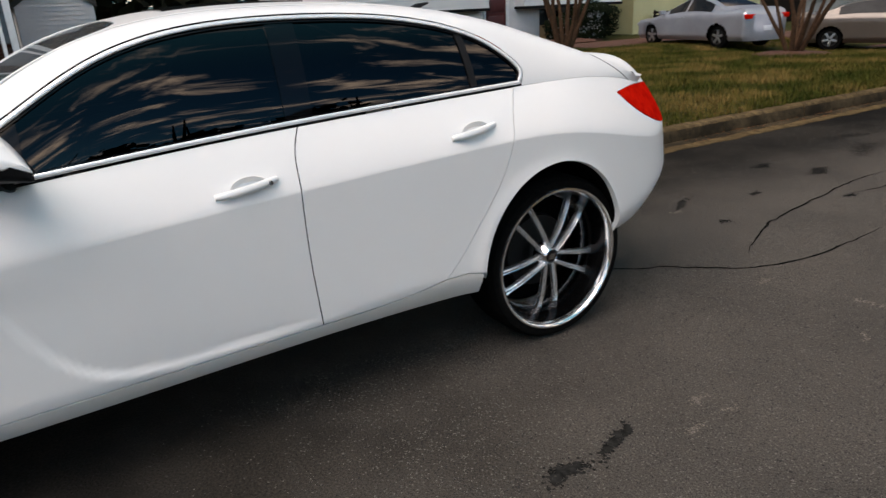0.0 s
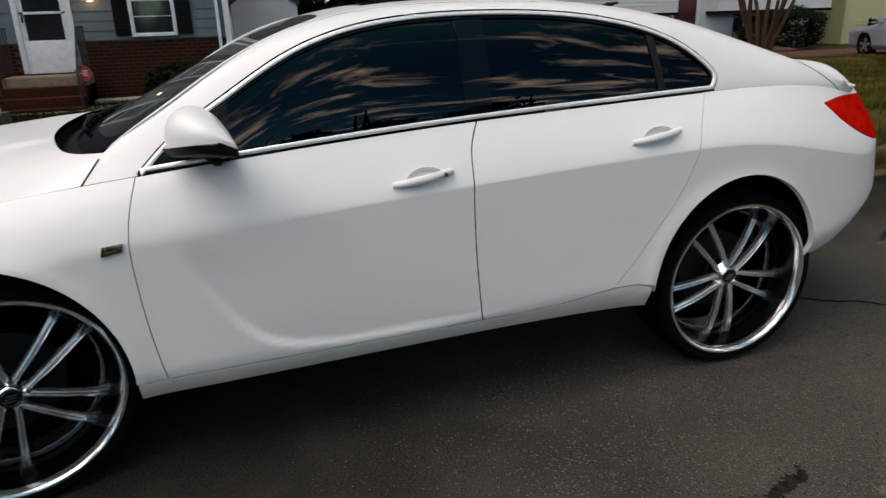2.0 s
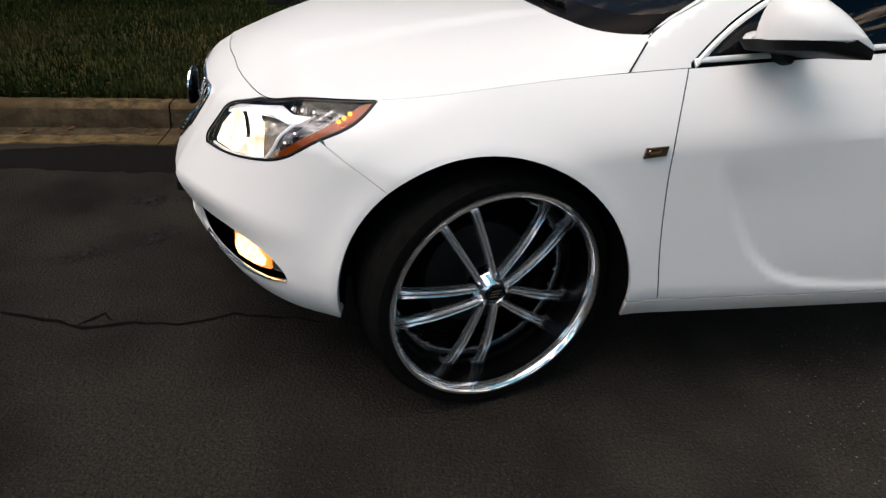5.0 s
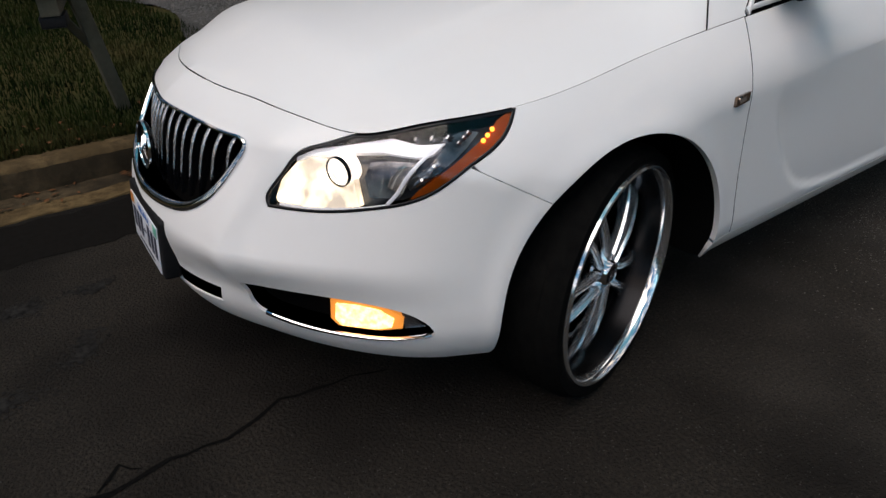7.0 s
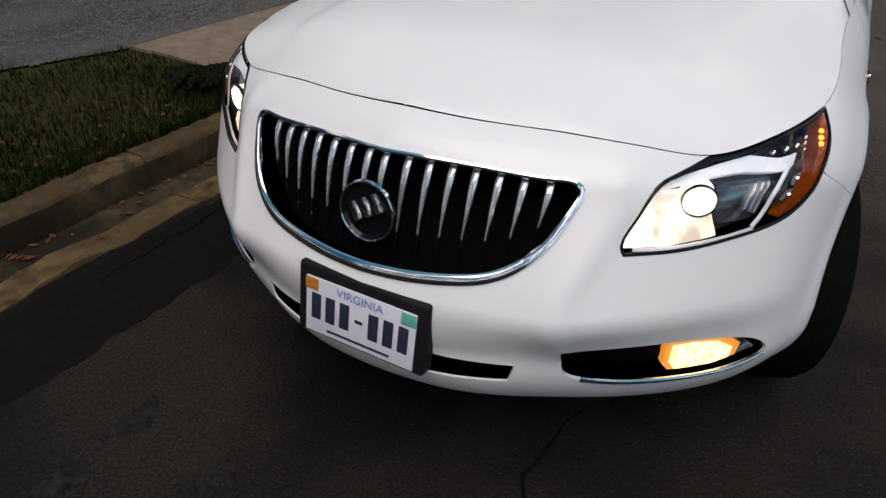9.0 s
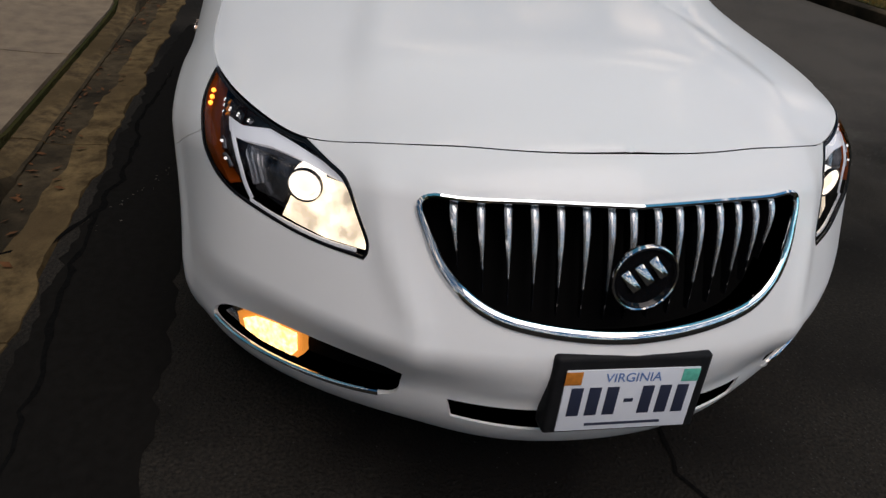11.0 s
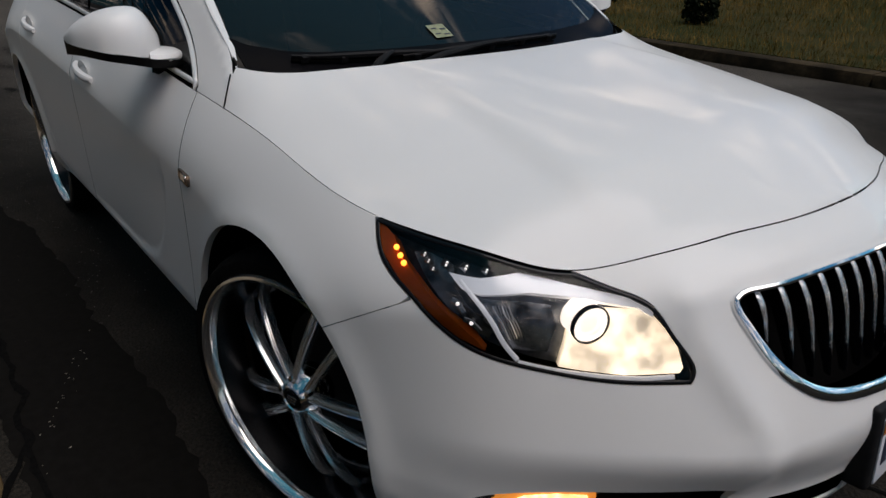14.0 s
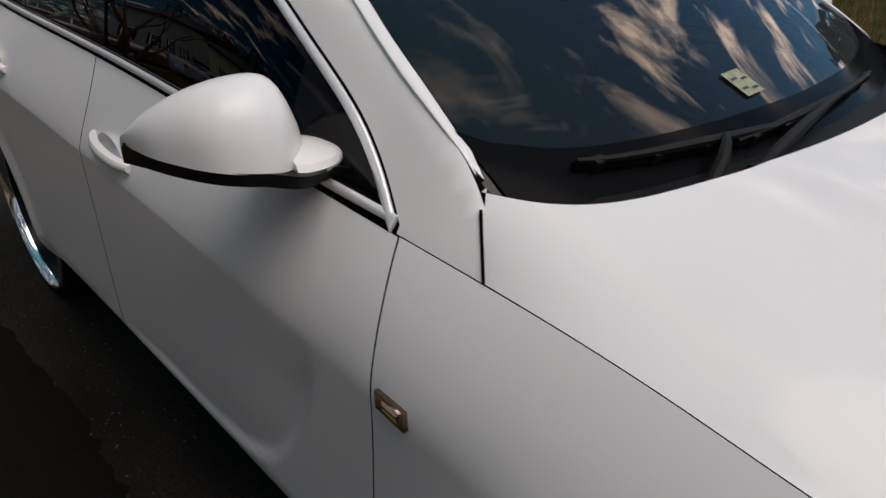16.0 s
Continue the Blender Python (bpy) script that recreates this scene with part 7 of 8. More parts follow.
def bricks(parent, x0, x1, y, z0, z1, holes=(), near=(0, 0)):
    bm = bmesh.new()
    add_box(bm, (x0, y, z0), (x1, y + .2, z1))
    part("mortar_bed", bm, M["mortar"], parent)
    v, f = [], []
    k = 0
    z = z0 + .005
    rnd = random.Random(8)
    shared = []
    for d in (.007, .009, .011):
        b2 = bmesh.new()
        q = [b2.verts.new(c) for c in ((0, .01, 0), (.198, .01, 0), (.198, .01, .058), (0, .01, .058), (.004, -d, .004), (.194, -d, .004), (.194, -d, .054), (.004, -d, .054))]
        for c in ((4, 5, 6, 7), (0, 1, 5, 4), (1, 2, 6, 5), (2, 3, 7, 6), (3, 0, 4, 7)):
            b2.faces.new([q[i] for i in c])
        ob = part("brick", b2, M["brick"], parent, smooth=False)
        ob.matrix_basis = pose(near[0] + .21 * len(shared) + .003, y, z1 - .066)
        shared.append(ob.data)
    while z + .06 < z1:
        x = x0 + (.105 if k % 2 else 0)
        while x + .2 <= x1 + .01:
            if not any(h[0] < x + .2 and h[1] > x and h[2] < z + .06 and h[3] > z for h in holes):
                if near[0] < x < near[1] and x + .198 <= x1 and z < z1 - .08:
                    ob = new("brick", shared[rnd.randrange(3)])
                    ob.parent = parent
                    ob.matrix_basis = pose(x, y, z)
                    x += .21
                    continue
                i = len(v)
                d = rnd.uniform(.006, .012)
                a, b, c, e = x, min(x + .198, x1), z, z + .058
                v += [(a, y + .01, c), (b, y + .01, c), (b, y + .01, e), (a, y + .01, e), (a + .004, y - d, c + .004), (b - .004, y - d, c + .004), (b - .004, y - d, e - .004), (a + .004, y - d, e - .004)]
                f += [(i + 4, i + 5, i + 6, i + 7), (i, i + 1, i + 5, i + 4), (i + 1, i + 2, i + 6, i + 5), (i + 2, i + 3, i + 7, i + 6), (i + 3, i, i + 4, i + 7)]
            x += .21
        z += .0715
        k += 1
    me = bpy.data.meshes.new("brickwork")
    me.from_pydata(v, [], f)
    ob = obj("brickwork", me, M["brick"], parent, "dark red bricks with pale joints")
    ob["kind"] = "stuff"


def window(parent, x0, x1, y, z0, z1, shutters=True, name="window"):
    bm = bmesh.new()
    t = .07
    for lo, hi in (((x0 - t, y - .05, z0 - t), (x0, y + .03, z1 + t)), ((x1, y - .05, z0 - t), (x1 + t, y + .03, z1 + t)), ((x0 - .001, y - .05, z1), (x1 + .001, y + .03, z1 + t)), ((x0 - .001, y - .06, z0 - t), (x1 + .001, y + .03, z0))):
        add_box(bm, lo, hi, .006)
    w = part(name, bm, M["trim"], parent, "white framed sash window")
    zm = (z0 + z1) / 2
    for a, b in ((z0, zm), (zm, z1)):
        bm = bmesh.new()
        add_box(bm, (x0, y - .005, a), (x1, y + .01, b))
        part("pane", bm, M["pane"], w)
    bm = bmesh.new()
    add_box(bm, (x0, y - .03, zm - .022), (x1, y, zm + .022), .004)
    add_box(bm, (x0, y - .02, (z0 + zm) / 2 - .008), (x1, y, (z0 + zm) / 2 + .008), .002)
    part("sash_bar", bm, M["trim"], w)
    if shutters:
        for a, b in ((x0 - t - .30, x0 - t - .01), (x1 + t + .01, x1 + t + .30)):
            bm = bmesh.new()
            add_box(bm, (a, y - .045, z0 - .05), (b, y, z1 + .05), .006)
            n = int((z1 - z0) / .06)
            for k in range(n):
                z = z0 + .02 + k * .06
                add_box(bm, (a + .03, y - .056, z), (b - .03, y - .04, z + .03), .003)
            part("shutter", bm, M["shutter"], parent, "black louvred shutter")
    return w


def gable(name, x0, x1, y0, y1, eave, ridge, parent, over=.35, along="x"):
    bm = bmesh.new()
    if along == "x":
        ym = (y0 + y1) / 2
        prof = [(y0 - over, eave - .12), (ym, ridge), (y1 + over, eave - .12), (y1 + over, eave + .03), (ym, ridge + .17), (y0 - over, eave + .03)]
        a, b = [bm.verts.new((x0 - over, u, v)) for u, v in prof], [bm.verts.new((x1 + over, u, v)) for u, v in prof]
    else:
        xm = (x0 + x1) / 2
        prof = [(x0 - over, eave - .12), (xm, ridge), (x1 + over, eave - .12), (x1 + over, eave + .03), (xm, ridge + .17), (x0 - over, eave + .03)]
        a, b = [bm.verts.new((u, y0 - over, v)) for u, v in prof], [bm.verts.new((u, y1 + over, v)) for u, v in prof]
    n = len(prof)
    for j in range(n):
        bm.faces.new((a[j], a[(j + 1) % n], b[(j + 1) % n], b[j]))
    bm.faces.new(a[::-1])
    bm.faces.new(b)
    return part(name, bm, M["roof_tar"], parent, "dark shingle roof", smooth=False)


M["pale_slab"] = shader("pale_concrete", (0.42, 0.37, 0.30), rough=.9, noise_scale=8, amount=.6, tone=(0.28, 0.24, 0.19))
# the blue house with its brick foot
HY = 12.5
bh_ = base("blue_house", label="blue-grey sided house on a dark red brick base", category="house")
DX0, DX1, SILL_Z = -4.25, -3.42, .60
holes = [(DX0 - .1, DX1 + .1, 0, 2.75), (-2.30, -1.44, 1.22, 2.6), (-9.3, -8.3, 1.22, 2.6)]
bm = bmesh.new()
add_box(bm, (-12, HY + .03, -.2), (-.42, HY + 8, 3.1))
part("wall", bm, M["blue_siding"], bh_)
bricks(bh_, -12, -.42, HY, -.2, 1.17, [(DX0 - .05, DX1 + .05, .5, 3)], near=(-5.6, -2.4))
siding(bh_, -12, -.42, HY - .0, 1.18, 3.1, .185, M["blue_siding"], True, holes)
window(bh_, -2.22, -1.50, HY - .02, 1.30, 2.55)
window(bh_, -9.2, -8.4, HY - .02, 1.30, 2.55)
bm = bmesh.new()
add_box(bm, (-4.5, HY - .55, -.1), (-.6, HY - .12, .07), .01)
part("footing", bm, M["pale_slab"], bh_, "pale concrete strip at the foot of the wall")
bm = bmesh.new()
add_box(bm, (-.50, HY - .06, -.1), (-.38, HY + .03, 3.1), .006)
part("corner_board", bm, M["trim"], bh_)
bm = bmesh.new()
add_tube(bm, [(-.62, HY - .10, 3.0), (-.62, HY - .10, .15), (-.62, HY - .22, .02)], .045, 4)
part("downspout", bm, M["trim"], bh_, "white downspout")
gable("roof", -12, -.42, HY, HY + 8, 3.1, 5.0, bh_)
bm = bmesh.new()
for lo, hi in (((DX0 - .10, HY - .05, SILL_Z), (DX0, HY + .05, 2.72)), ((DX1, HY - .05, SILL_Z), (DX1 + .10, HY + .05, 2.72)), ((DX0 - .10, HY - .05, 2.64), (DX1 + .10, HY + .05, 2.74))):
    add_box(bm, lo, hi, .008)
door = part("door", bm, M["trim"], bh_, "white storm door with dark glass")
bm = bmesh.new()
for lo, hi in (((DX0, HY - .03, SILL_Z), (DX1, HY + .01, SILL_Z + .62)), ((DX0, HY - .03, SILL_Z + .6), (DX0 + .09, HY + .01, 2.64)), ((DX1 - .09, HY - .03, SILL_Z + .6), (DX1, HY + .01, 2.64)), ((DX0, HY - .03, SILL_Z + 1.10), (DX1, HY + .005, SILL_Z + 1.15)), ((DX0, HY - .03, 2.54), (DX1, HY + .01, 2.64))):
    add_box(bm, lo, hi, .006)
part("door_leaf", bm, M["trim"], door)
bm = bmesh.new()
add_box(bm, (DX0 + .08, HY - .012, SILL_Z + .6), (DX1 - .08, HY + .004, 2.56))
part("door_glass", bm, M["pane"], door)
bm = bmesh.new()
add_box(bm, (DX0 + .04, HY - .07, SILL_Z + .95), (DX0 + .07, HY - .03, SILL_Z + 1.1), .008)
part("door_handle", bm, M["iron"], door)
for k in range(4):
    bm = bmesh.new()
    add_box(bm, (DX0 - .30, HY - .35 - .28 * k - (.5 if k == 0 else .5), -.15), (DX1 + .30, HY - .07 - (0 if k == 0 else 0), SILL_Z - .02 - .17 * k - (.0 if k else 0)), .01)
    part("step", bm, M["brick"] if k else M["slab"], bh_, "brick step" if k else "pale door step")
for sx_ in (DX0 - .26, DX1 + .26):
    bm = bmesh.new()
    add_tube(bm, [(sx_, HY - .1, SILL_Z + .85), (sx_, HY - .85, SILL_Z + .85), (sx_, HY - 1.65, .45)], .022, 6)
    hr = part("handrail", bm, M["iron"], bh_, "black iron handrail")
    for k in range(9):
        y = HY - .15 - 1.45 * k / 8
        zt = SILL_Z + .85 if y > HY - .85 else SILL_Z + .85 - (HY - .85 - y) * 1.25
        zb_ = max(0, SILL_Z - .17 * max(0, int((HY - .57 - y) / .28 + 1)))
        bm = bmesh.new()
        add_tube(bm, [(sx_, y, zb_), (sx_, y, zt)], .012, 5)
        part("baluster", bm, M["iron"], hr)
lampb = bmesh.new()
add_box(lampb, (-2.98, HY - .14, 2.02), (-2.90, HY - .02, 2.10), .01)
pl_ = part("wall_lamp", lampb, M["iron"], bh_, "lit lantern beside the door")
bm = bmesh.new()
bmesh.ops.create_icosphere(bm, subdivisions=2, radius=.055, matrix=Matrix.Translation((-2.94, HY - .12, 1.96)))
part("lamp_globe", bm, M["porch_lamp"], pl_, "glowing warm globe")
sg = base("yard_sign", (-3.15, HY - 1.0, 0), label="small red eight-sided yard sign on a stake", category="sign")
bm = bmesh.new()
add_lathe(bm, [(.0001, .006), (.15, .006), (.155, 0), (.15, -.006), (.0001, -.006)], 8, pose(0, 0, .62, 90, 22.5, 0))
part("sign_plate", bm, M["sign_red"], sg)
bm = bmesh.new()
for z in (.58, .62, .66):
    add_box(bm, (-.07, -.012, z), (.07, -.007, z + .016))
part("sign_bars", bm, M["trim"], sg)
bm = bmesh.new()
add_tube(bm, [(0, .01, 0), (0, .01, .6)], .012, 5)
part("stake", bm, M["iron"], sg)
bm = bmesh.new()
vs = []
for i in range(25):
    t = i / 24
    x = -5.6 + 6.2 * t
    vs.append((bm.verts.new((x, 10.65 - .12 * t, lawn_z(x, 10.6) + .022)), bm.verts.new((x, 11.45 - .2 * t, lawn_z(x, 11.4) + .022))))
for a, b in zip(vs[:-1], vs[1:]):
    bm.faces.new((a[0], b[0], b[1], a[1]))
r = bmesh.ops.extrude_face_region(bm, geom=bm.faces[:])
bmesh.ops.translate(bm, vec=(0, 0, -.06), verts=[v for v in r["geom"] if isinstance(v, bmesh.types.BMVert)])
tagged(part("garden_path", bm, M["slab"]), label="pale concrete path before the blue house", category="path", kind="structure")

# a white garage behind, only its gable seen
ga = base("white_garage", label="small white sided garage with a gable front", category="garage")
GY = 19.5
bm = bmesh.new()
add_box(bm, (-.2, GY + .03, -.1), (1.75, GY + 4, 2.0))
part("wall", bm, M["white_siding"], ga)
siding(ga, -.2, 1.75, GY, 0, 2.0, .12, M["white_siding"])
bm = bmesh.new()
a = [bm.verts.new(p) for p in ((-.2, GY - .02, 2.0), (1.75, GY - .02, 2.0), (.775, GY - .02, 2.62))]
b = [bm.verts.new((p.co.x, GY + 4, p.co.z)) for p in a]
bm.faces.new(a)
bm.faces.new(b[::-1])
for j in range(3):
    bm.faces.new((a[j], b[j], b[(j + 1) % 3], a[(j + 1) % 3]))
part("gable_wall", bm, M["white_siding"], ga, smooth=False)
gable("roof", -.2, 1.75, GY, GY + 4, 2.0, 2.60, ga, .08, "y")

# the white split-level house
wh = base("white_house", label="white sided split-level house with a dark red door", category="house")
WY = 18.0
bm = bmesh.new()
add_box(bm, (8.6, WY + .03, -.2), (20.0, WY + 8, 4.0))
part("wall", bm, M["white_siding"], wh)
dh = [(14.15, 15.2, .40, 2.6), (16.7, 17.15, .1, 1.2), (17.15, 17.75, .5, 1.15), (18.2, 19.2, .45, 1.15)]
siding(wh, 8.6, 20.0, WY, 0, 1.30, .11, M["white_siding"], False, dh)
for u, v in ((8.6, 14.0), (15.55, 20.4)):
    bm = bmesh.new()
    add_box(bm, (u, WY - .55, 1.32), (v, WY + .05, 4.0))
    part("upper_wall", bm, M["white_siding"], wh)
    siding(wh, u, v, WY - .55, 1.34, 4.0, .11, M["white_siding"], False, [(u + 1.2, u + 2.4, 2.2, 3.4)])
    window(wh, u + 1.25, u + 2.35, WY - .57, 2.25, 3.35)
    # black strip stands in for the overhang's shade
    bm = bmesh.new()
    add_box(bm, (u - .02, WY - .60, 1.24), (v + .02, WY + .0, 1.335), .01)
    part("shade_board", bm, M["shutter"], wh, "black strip standing in for the shade under the upper storey")
bm = bmesh.new()
for lo, hi in (((14.10, WY - .06, .3), (14.22, WY + .02, 2.7)), ((15.12, WY - .06, .3), (15.24, WY + .02, 2.7))):
    add_box(bm, lo, hi, .01)
part("door_frame", bm, M["trim"], wh)
bm = bmesh.new()
add_box(bm, (14.22, WY - .03, .40), (15.12, WY + .02, 2.5), .01)
for k in range(3):
    add_box(bm, (14.32, WY - .045, .55 + .62 * k), (15.02, WY - .025, 1.05 + .62 * k), .02)
part("door", bm, M["red_door"], wh, "dark red panelled front door")
bm = bmesh.new()
add_box(bm, (16.72, WY - .03, .62), (17.12, WY + .02, 1.2), .01)
part("dark_window", bm, M["pane"], wh)
bm = bmesh.new()
add_box(bm, (16.72, WY - .05, .12), (17.16, WY + .01, .62), .01)
part("plywood_panel", bm, M["plywood"], wh, "raw plywood panel in the opening")
window(wh, 17.3, 17.7, WY - .02, .55, 1.12, False)
window(wh, 18.3, 19.1, WY - .02, .5, 1.12, False)
bm = bmesh.new()
add_box(bm, (14.0, WY - 1.4, -.05), (15.35, WY - .04, .38), .02)
part("porch", bm, M["brick"], wh, "low brick stoop")
gable("roof", 8.6, 20.2, WY, WY + 8, 4.0, 5.8, wh)

# the yellow house
yh = base("yellow_house", label="pale yellow sided house", category="house")
bm = bmesh.new()
add_box(bm, (21.7, WY + .03, -.3), (30, WY + 8, 4.5))
part("wall", bm, M["yellow_siding"], yh)
siding(yh, 21.7, 30, WY, -.1, 4.5, .13, M["yellow_siding"], False, [(24, 25, 1.6, 2.8), (27, 28, 1.6, 2.8)])
window(yh, 24.05, 24.95, WY - .02, 1.65, 2.75)
window(yh, 27.05, 27.95, WY - .02, 1.65, 2.75)
bm = bmesh.new()
add_box(bm, (21.62, WY - .05, -.2), (21.78, WY + .05, 4.5), .01)
part("corner_board", bm, M["yellow_siding"], yh)
gable("roof", 21.7, 30, WY, WY + 8, 4.5, 6.4, yh)
for k in range(2):
    ch = base("porch_bench", (22.9 + 1.25 * k, WY - .7, lawn_z(22.9, WY - .7)), label="dark wooden garden bench by the yellow house", category="bench")
    bm = bmesh.new()
    for j in range(3):
        add_box(bm, (-.55, -.2 + .14 * j, .42), (.55, -.08 + .14 * j, .45), .005)
    part("seat", bm, M["bark"], ch)
    for j in range(3):
        bm = bmesh.new()
        add_box(bm, (-.55, .22, .52 + .13 * j), (.55, .25, .61 + .13 * j), .005)
        part("back_slat", bm, M["bark"], ch)
    for u in (-.5, .5):
        for w in (-.16, .2):
            bm = bmesh.new()
            add_box(bm, (u - .03, w - .03, 0), (u + .03, w + .03, .44 if w < 0 else .92), .005)
            part("leg", bm, M["bark"], ch)
# a grey house further along
gh = base("grey_house", label="grey sided house far along the street", category="house")
M["grey_siding"] = shader("grey_siding", (0.30, 0.29, 0.27), rough=.7, noise_scale=1.5, amount=.5)
bm = bmesh.new()
add_box(bm, (33, WY + .03, -.3), (46, WY + 8, 5))
part("wall", bm, M["grey_siding"], gh)
siding(gh, 33, 46, WY, -.1, 5, .16, M["grey_siding"], False, [])
for k in range(4):
    window(gh, 34.2 + 3 * k, 35.2 + 3 * k, WY - .03, 1.0, 2.4)
gable("roof", 33, 46, WY, WY + 8, 5, 7, gh)

# dark fence between the houses
fn_ = base("dark_fence", label="dark stained board fence between the houses", category="fence")
for k in range(11):
    bm = bmesh.new()
    add_box(bm, (20.2 + .14 * k, WY + 1.5, 0), (20.2 + .14 * k + .13, WY + 1.53, 1.9), .004)
    part("fence_board", bm, M["bark"], fn_)
fn2 = base("dark_fence", label="dark stained board fence beside the drive", category="fence")
for k in range(24):
    bm = bmesh.new()
    add_box(bm, (30.1 + .125 * k, WY - .1, 0), (30.1 + .125 * k + .115, WY - .07, 1.9), .004)
    part("fence_board", bm, M["bark"], fn2)


# ---- other cars ------------------------------------------------------------------
def small_car(name, place, turn, color_mat, label, L=4.75, Wd=1.80, H=1.45, wb=2.82, lamps=True, rim="silver"):
    """A plainer sedan, front towards -x of its own."""
    car = base(name, place, turn, label=label, category="car")
    h = L / 2
    zsh = spline([-h, -h + .08, -h + .5, -h + 1.2, -.3, .8, h - .6, h - .1, h], [.62, .70, .78, .88, .94, .97, .98, .94, .88])
    ztop = spline([-h, -h + .1, -h + .6, -h + 1.25, -h + 1.7, -h + 2.25, -.05 + .3, h - 1.55, h - .95, h - .6, h - .1, h],
                  [.63, .72, .84, .94, 1.13, H - .03, H, H - .10, 1.14, 1.06, 1.02, .90])
    half = spline([-h, -h + .05, -h + .25, -h + .7, 0, h - .6, h - .2, h - .04, h], [.45, .62, .78, .88, .9, .88, .80, .66, .52])
    xs = np.linspace(-h, h, 150)

    def sec(x):
        w = float(half(x)) * Wd / 1.8
        zs_, zt = float(zsh(x)), float(ztop(x))
        zt = max(zt, zs_ + .01)
        roofw = w * (.97 - .36 * min(1, max(0, (zt - zs_) / .45)))
        pts = [(w * .90, .22), (w * .97, .30)] + [(w, .30 + (zs_ - .46) * k / 11) for k in range(1, 12)] + [(w * .995, zs_ - .10), (w * .985, zs_ - .05), (w * .95, zs_)]
        for t in (.25, .5, .75, .93):
            pts.append((w * .93 + (roofw - w * .93) * t, zs_ + (zt - zs_ - .03) * t))
        pts += [(roofw * .85, zt - .012), (roofw * .5, zt - .002), (0, zt)]
        return pts
    S = [sec(float(x)) for x in xs]
    wheels = (-wb / 2, wb / 2)
    bm = bmesh.new()
    for sgn in (1, -1):
        g = [[bm.verts.new((float(x), sgn * y, z)) for y, z in s] for x, s in zip(xs, S)]
        for i in range(len(xs) - 1):
            for j in range(len(S[0]) - 1):
                xm = (xs[i] + xs[i + 1]) / 2
                zm = (S[i][j][1] + S[i][j + 1][1]) / 2
                if any(math.hypot(xm - wx, zm - .33) < .365 for wx in wheels) and j < 14:
                    continue
                bm.faces.new((g[i][j], g[i + 1][j], g[i + 1][j + 1], g[i][j + 1]))
        for e in (0, -1):
            bm.faces.new(g[e] + [bm.verts.new((float(xs[e]), 0, .22))])
    bmesh.ops.remove_doubles(bm, verts=bm.verts[:], dist=1e-4)
    part("body", bm, color_mat, car)
    bm = bmesh.new()
    add_box(bm, (-h + .3, -.6, .2), (h - .3, .6, .62), .02)
    part("underside", bm, M["void"], car)
    # glass
    gx0, gx1 = -h + 1.45, h - .95
    for sgn in (1, -1):
        for a, b in ((gx0 + .25, -.02), (.06, gx1 - .30)):
            bm = bmesh.new()
            n = 14
            rows = []
            for i in range(n + 1):
                x = a + (b - a) * i / n
                s = sec(x)
                lo = np.array(s[16]) * .6 + np.array(s[15]) * .4
                hi = np.array(s[19]) * .75 + np.array(s[18]) * .25
                rows.append([bm.verts.new((x, sgn * (p[0] + .006), p[1])) for p in (lo, (lo + hi) / 2, hi)])
            for u, v in zip(rows[:-1], rows[1:]):
                for j in range(2):
                    bm.faces.new((u[j], v[j], v[j + 1], u[j + 1]))
            part("side_window", bm, M["car_pane"], car)
    for a, b, nm in ((-h + 1.32, -h + 2.15, "windscreen"), (h - 1.50, h - .98, "rear_window")):
        bm = bmesh.new()
        rows = []
        for i in range(11):
            x = a + (b - a) * i / 10
            s = sec(x)
            rows.append([bm.verts.new((x, u * s[20][0] * .93, s[21][1] + .006 + (0 if abs(u) < .8 else -.008))) for u in (-1, -.5, 0, .5, 1)])
        for u, v in zip(rows[:-1], rows[1:]):
            for j in range(4):
                bm.faces.new((u[j], v[j], v[j + 1], u[j + 1]))
        part(nm, bm, M["car_pane"], car)
    for wx in wheels:
        for sgn in (1, -1):
            wt = new("wheel")
            wt.parent = car
            face = pose(wx, sgn * (Wd / 2 - .03), .325, -90 * sgn, 0, 0)
            bm = bmesh.new()
            add_lathe(bm, [(.20, -.01), (.25, .01), (.30, .0), (.325, -.03), (.325, -.17), (.30, -.2), (.0001, -.2)], 32, face)
            part("tyre", bm, M["rubber"], wt)
            bm = bmesh.new()
            add_lathe(bm, [(.215, .004), (.205, .008), (.195, -.02), (.18, -.06), (.0001, -.07)], 32, face)
            part("rim", bm, M["dark_rim"], wt)
            for k in range(5):
                bm = bmesh.new()
                add_box(bm, (.02, -.032, -.03), (.20, .032, .004), .008, face @ pose(0, 0, 0, 0, 0, 72 * k + 18))
                part("spoke", bm, M["alloy"], wt)
    for sgn in (1, -1):
        bm = bmesh.new()
        add_box(bm, (h - .22, sgn * .62 - .16, .80), (h - .015, sgn * .62 + .17, .93), .03)
        part("rear_lamp", bm, M["red_lens"], car, "red rear lamp")
        bm = bmesh.new()
        add_box(bm, (-h + .06, sgn * .58 - .19, .60), (-h + .36, sgn * .58 + .19, .70), .03)
        part("headlamp", bm, M["lens_grey"], car, "clear headlamp")
        for x in (-.15, .75):
            bm = bmesh.new()
            add_box(bm, (x, sgn * (Wd / 2) - .015, .84), (x + .17, sgn * (Wd / 2) + .018, .87), .01)
            part("door_handle", bm, color_mat, car)
        bm = bmesh.new()
        add_box(bm, (-.93, sgn * (Wd / 2 + .06) - .09, .95), (-.80, sgn * (Wd / 2 + .06) + .09, 1.07), .03)
        part("mirror", bm, color_mat, car)
    for x in (-h - .005, h + .0):
        bm = bmesh.new()
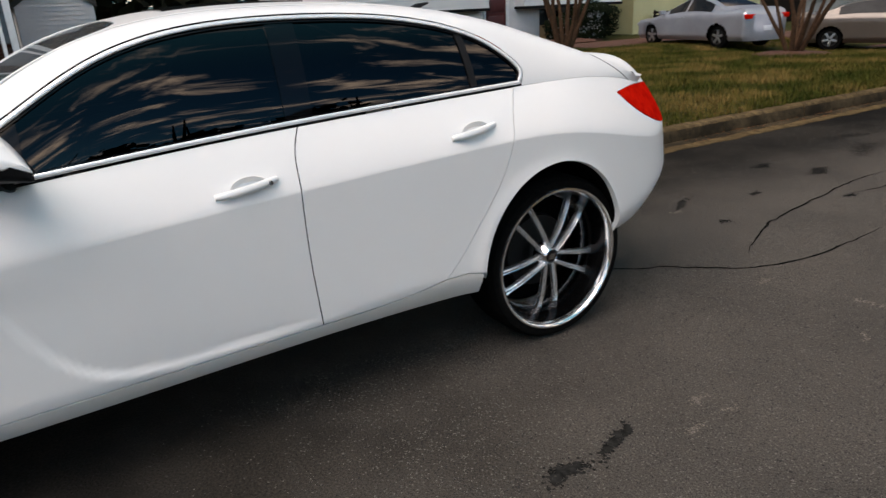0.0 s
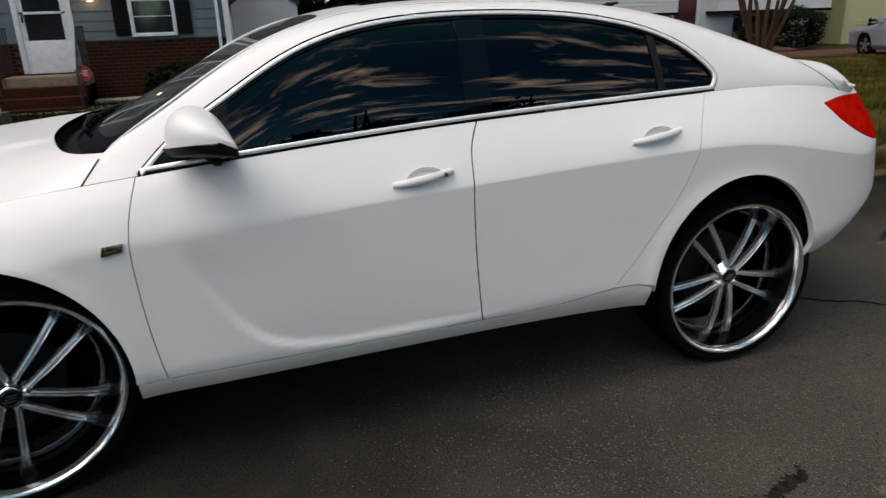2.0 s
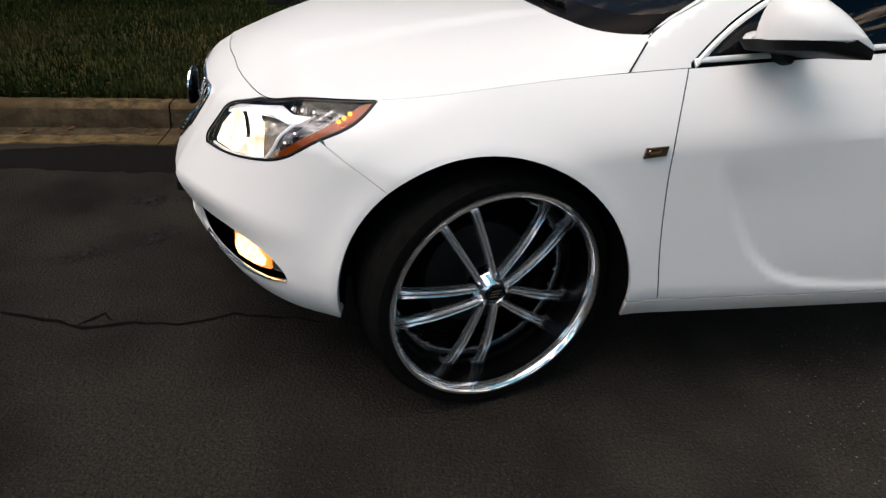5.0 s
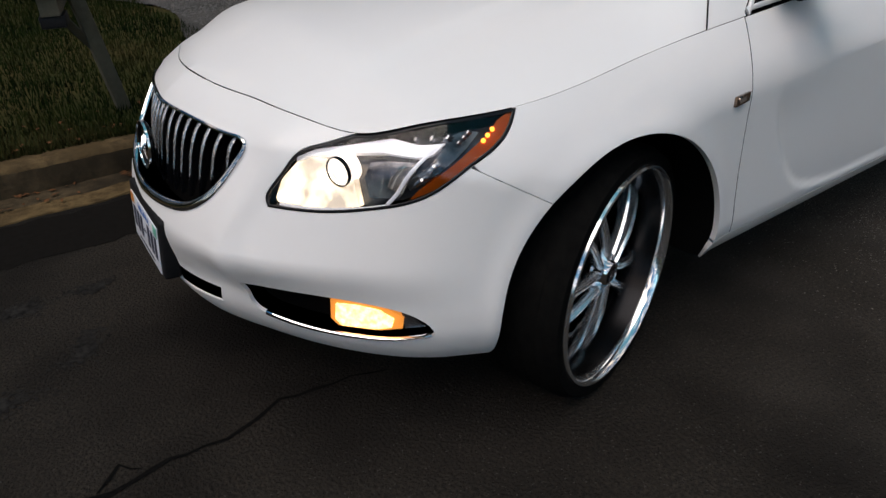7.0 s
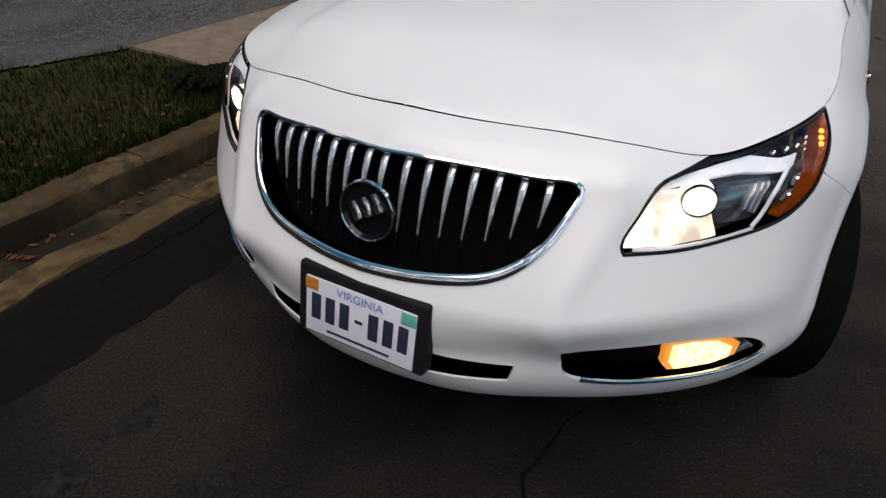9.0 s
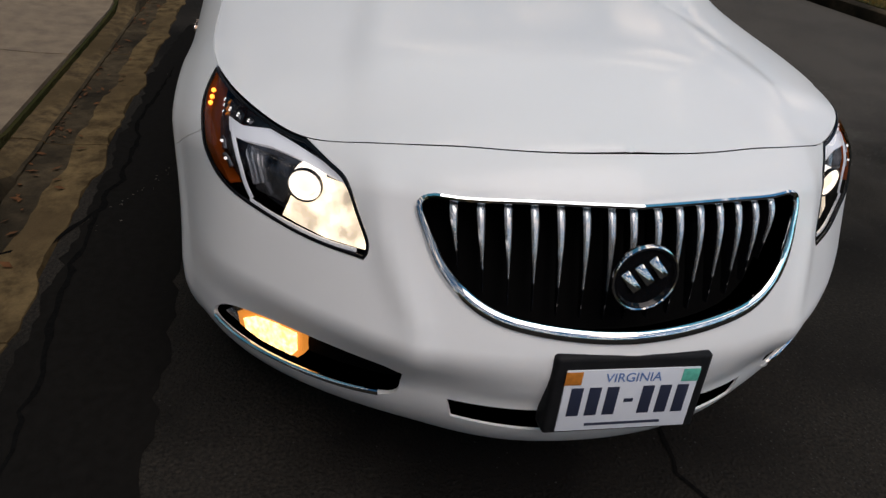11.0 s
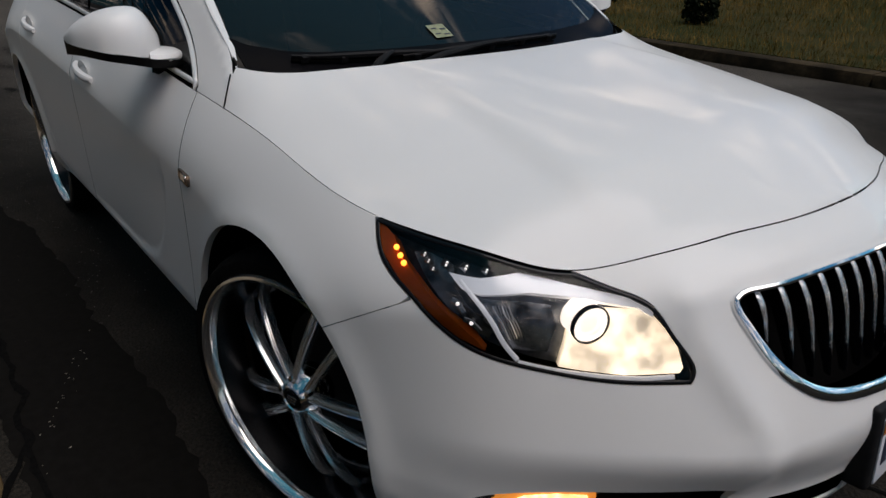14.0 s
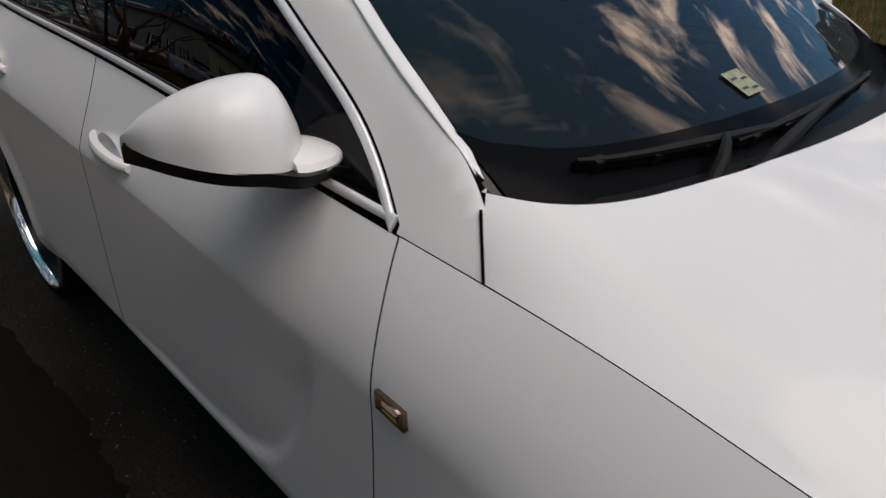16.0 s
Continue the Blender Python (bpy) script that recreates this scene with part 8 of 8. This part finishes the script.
        add_box(bm, (x - .008, -.15, .48), (x + .008, .15, .62), .003)
        part("plate", bm, M["plate"], car)
    bm = bmesh.new()
    add_box(bm, (-h - .004, -.42, .50), (-h + .06, .42, .60), .02)
    part("grille", bm, M["black"], car)
    return car


M["car_pane"] = shader("dark_car_glass", (0.008, 0.009, 0.010), rough=.05, spec=.12, noise_scale=1.2, amount=.6, tone=(0.03, 0.032, 0.033))
M["alloy"] = shader("alloy", (0.55, 0.56, 0.57), rough=.3, metal=.9, noise_scale=20, amount=.3)
M["dark_rim"] = shader("dark_rim", (0.03, 0.03, 0.03), rough=.5, metal=.5, noise_scale=20, amount=.3)
M["lens_grey"] = shader("headlamp_plastic", (0.45, 0.46, 0.46), rough=.15, coat=.5, noise_scale=20, amount=.4)
M["silver"] = shader("silver_car_paint", (0.36, 0.38, 0.42), rough=.3, metal=.5, coat=.7, noise_scale=3, amount=.2)
M["tan"] = shader("brown_grey_car_paint", (0.115, 0.092, 0.075), rough=.3, metal=.4, coat=.7, noise_scale=3, amount=.2)
M["dark"] = shader("black_car_paint", (0.012, 0.012, 0.014), rough=.25, coat=.8, noise_scale=3, amount=.2)
small_car("silver_sedan", (17.85, 11.39, -.03), -98.8, M["silver"], "silver sedan parked on the neighbouring drive", wb=2.85)
small_car("brown_sedan", (21.3, 7.7, -.26), 112, M["tan"], "brown-grey sedan parked on the neighbouring drive", 5.0, 1.85, 1.47, 2.81)
small_car("black_sedan", (30.5, 8.5, 0), 110, M["dark"], "black car parked further down the street", 4.9, 1.85, 1.5)
small_car("black_sedan", (14.6, .62, 0), 0, M["dark"], "black car parked behind at the kerb", 4.8, 1.85, 1.5)
sheet("neighbour_drive", [15.2 + .5 * i for i in range(20)], [1.9 + .6 * i for i in range(24)], lambda x, y: lawn_z(x, y) + .012 + .001 * math.sin(x * 3 + y), M["mulch"],
             label="bare red earth drive", category="driveway", kind="structure")

# ---- woods across the road ---------------------------------------------------------
M["wood_leaf"] = shader("dark_wood_foliage", (0.012, 0.016, 0.007), rough=.8, spec=.2, noise_scale=1.5, amount=.8, tone=(0.022, 0.017, 0.009))
rnd = random.Random(77)
v, f = [], []
for k in range(26000):
    x = rnd.uniform(-70, 90)
    y = -26 - 10 * rnd.random()
    hh = 5.0 + 2.0 * math.sin(x * .21) + 1.6 * math.sin(x * .57 + 1) + 1.2 * math.sin(x * 1.3)
    z = hh * rnd.random() ** .8
    s = rnd.uniform(.25, .7)
    p = Vector((x, y, z))
    u = Vector((rnd.gauss(0, 1), rnd.gauss(0, .6), rnd.gauss(0, 1))).normalized()
    w = u.orthogonal().normalized()
    i = len(v)
    v += [tuple(p - u * s), tuple(p + w * s * .6), tuple(p + u * s), tuple(p - w * s * .6)]
    f.append((i, i + 1, i + 2, i + 3))
me = bpy.data.meshes.new("woods")
me.from_pydata(v, [], f)
tagged(obj("woods", me, M["wood_leaf"]), label="dark line of woods across the road", category="trees", kind="stuff")
bm = bmesh.new()
for k in range(70):
    x, y = rnd.uniform(-60, 80), -25.5 - 6 * rnd.random()
    add_tube(bm, [(x, y, 0), (x + rnd.uniform(-.3, .3), y, 4), (x + rnd.uniform(-.6, .6), y, 9)], [.18, .13, .06], 6)
tagged(part("wood_trunks", bm, M["bark"]), label="dark trunks of the woods across the road", category="trees", kind="stuff")
# woods behind the houses
v, f = [], []
for k in range(22000):
    x = rnd.uniform(-50, 75)
    y = 32 + 8 * rnd.random()
    hh = 9 + 3 * math.sin(x * .18) + 1.8 * math.sin(x * .5 + 1)
    z = hh * rnd.random() ** .8
    s = rnd.uniform(.3, .9)
    p = Vector((x, y, z))
    u = Vector((rnd.gauss(0, 1), rnd.gauss(0, .6), rnd.gauss(0, 1))).normalized()
    w = u.orthogonal().normalized()
    i = len(v)
    v += [tuple(p - u * s), tuple(p + w * s * .6), tuple(p + u * s), tuple(p - w * s * .6)]
    f.append((i, i + 1, i + 2, i + 3))
me = bpy.data.meshes.new("woods")
me.from_pydata(v, [], f)
tagged(obj("woods", me, M["wood_leaf"]), label="dark woods behind the houses", category="trees", kind="stuff")
for k, (x, y) in enumerate(((3.39, -8.6), (-.2, -9.5), (6.5, -10.2))):
    shrub("small_bush", x, y, .12, .3, .3, .22, "small dark bush in the dry grass", 90 + k, 700)
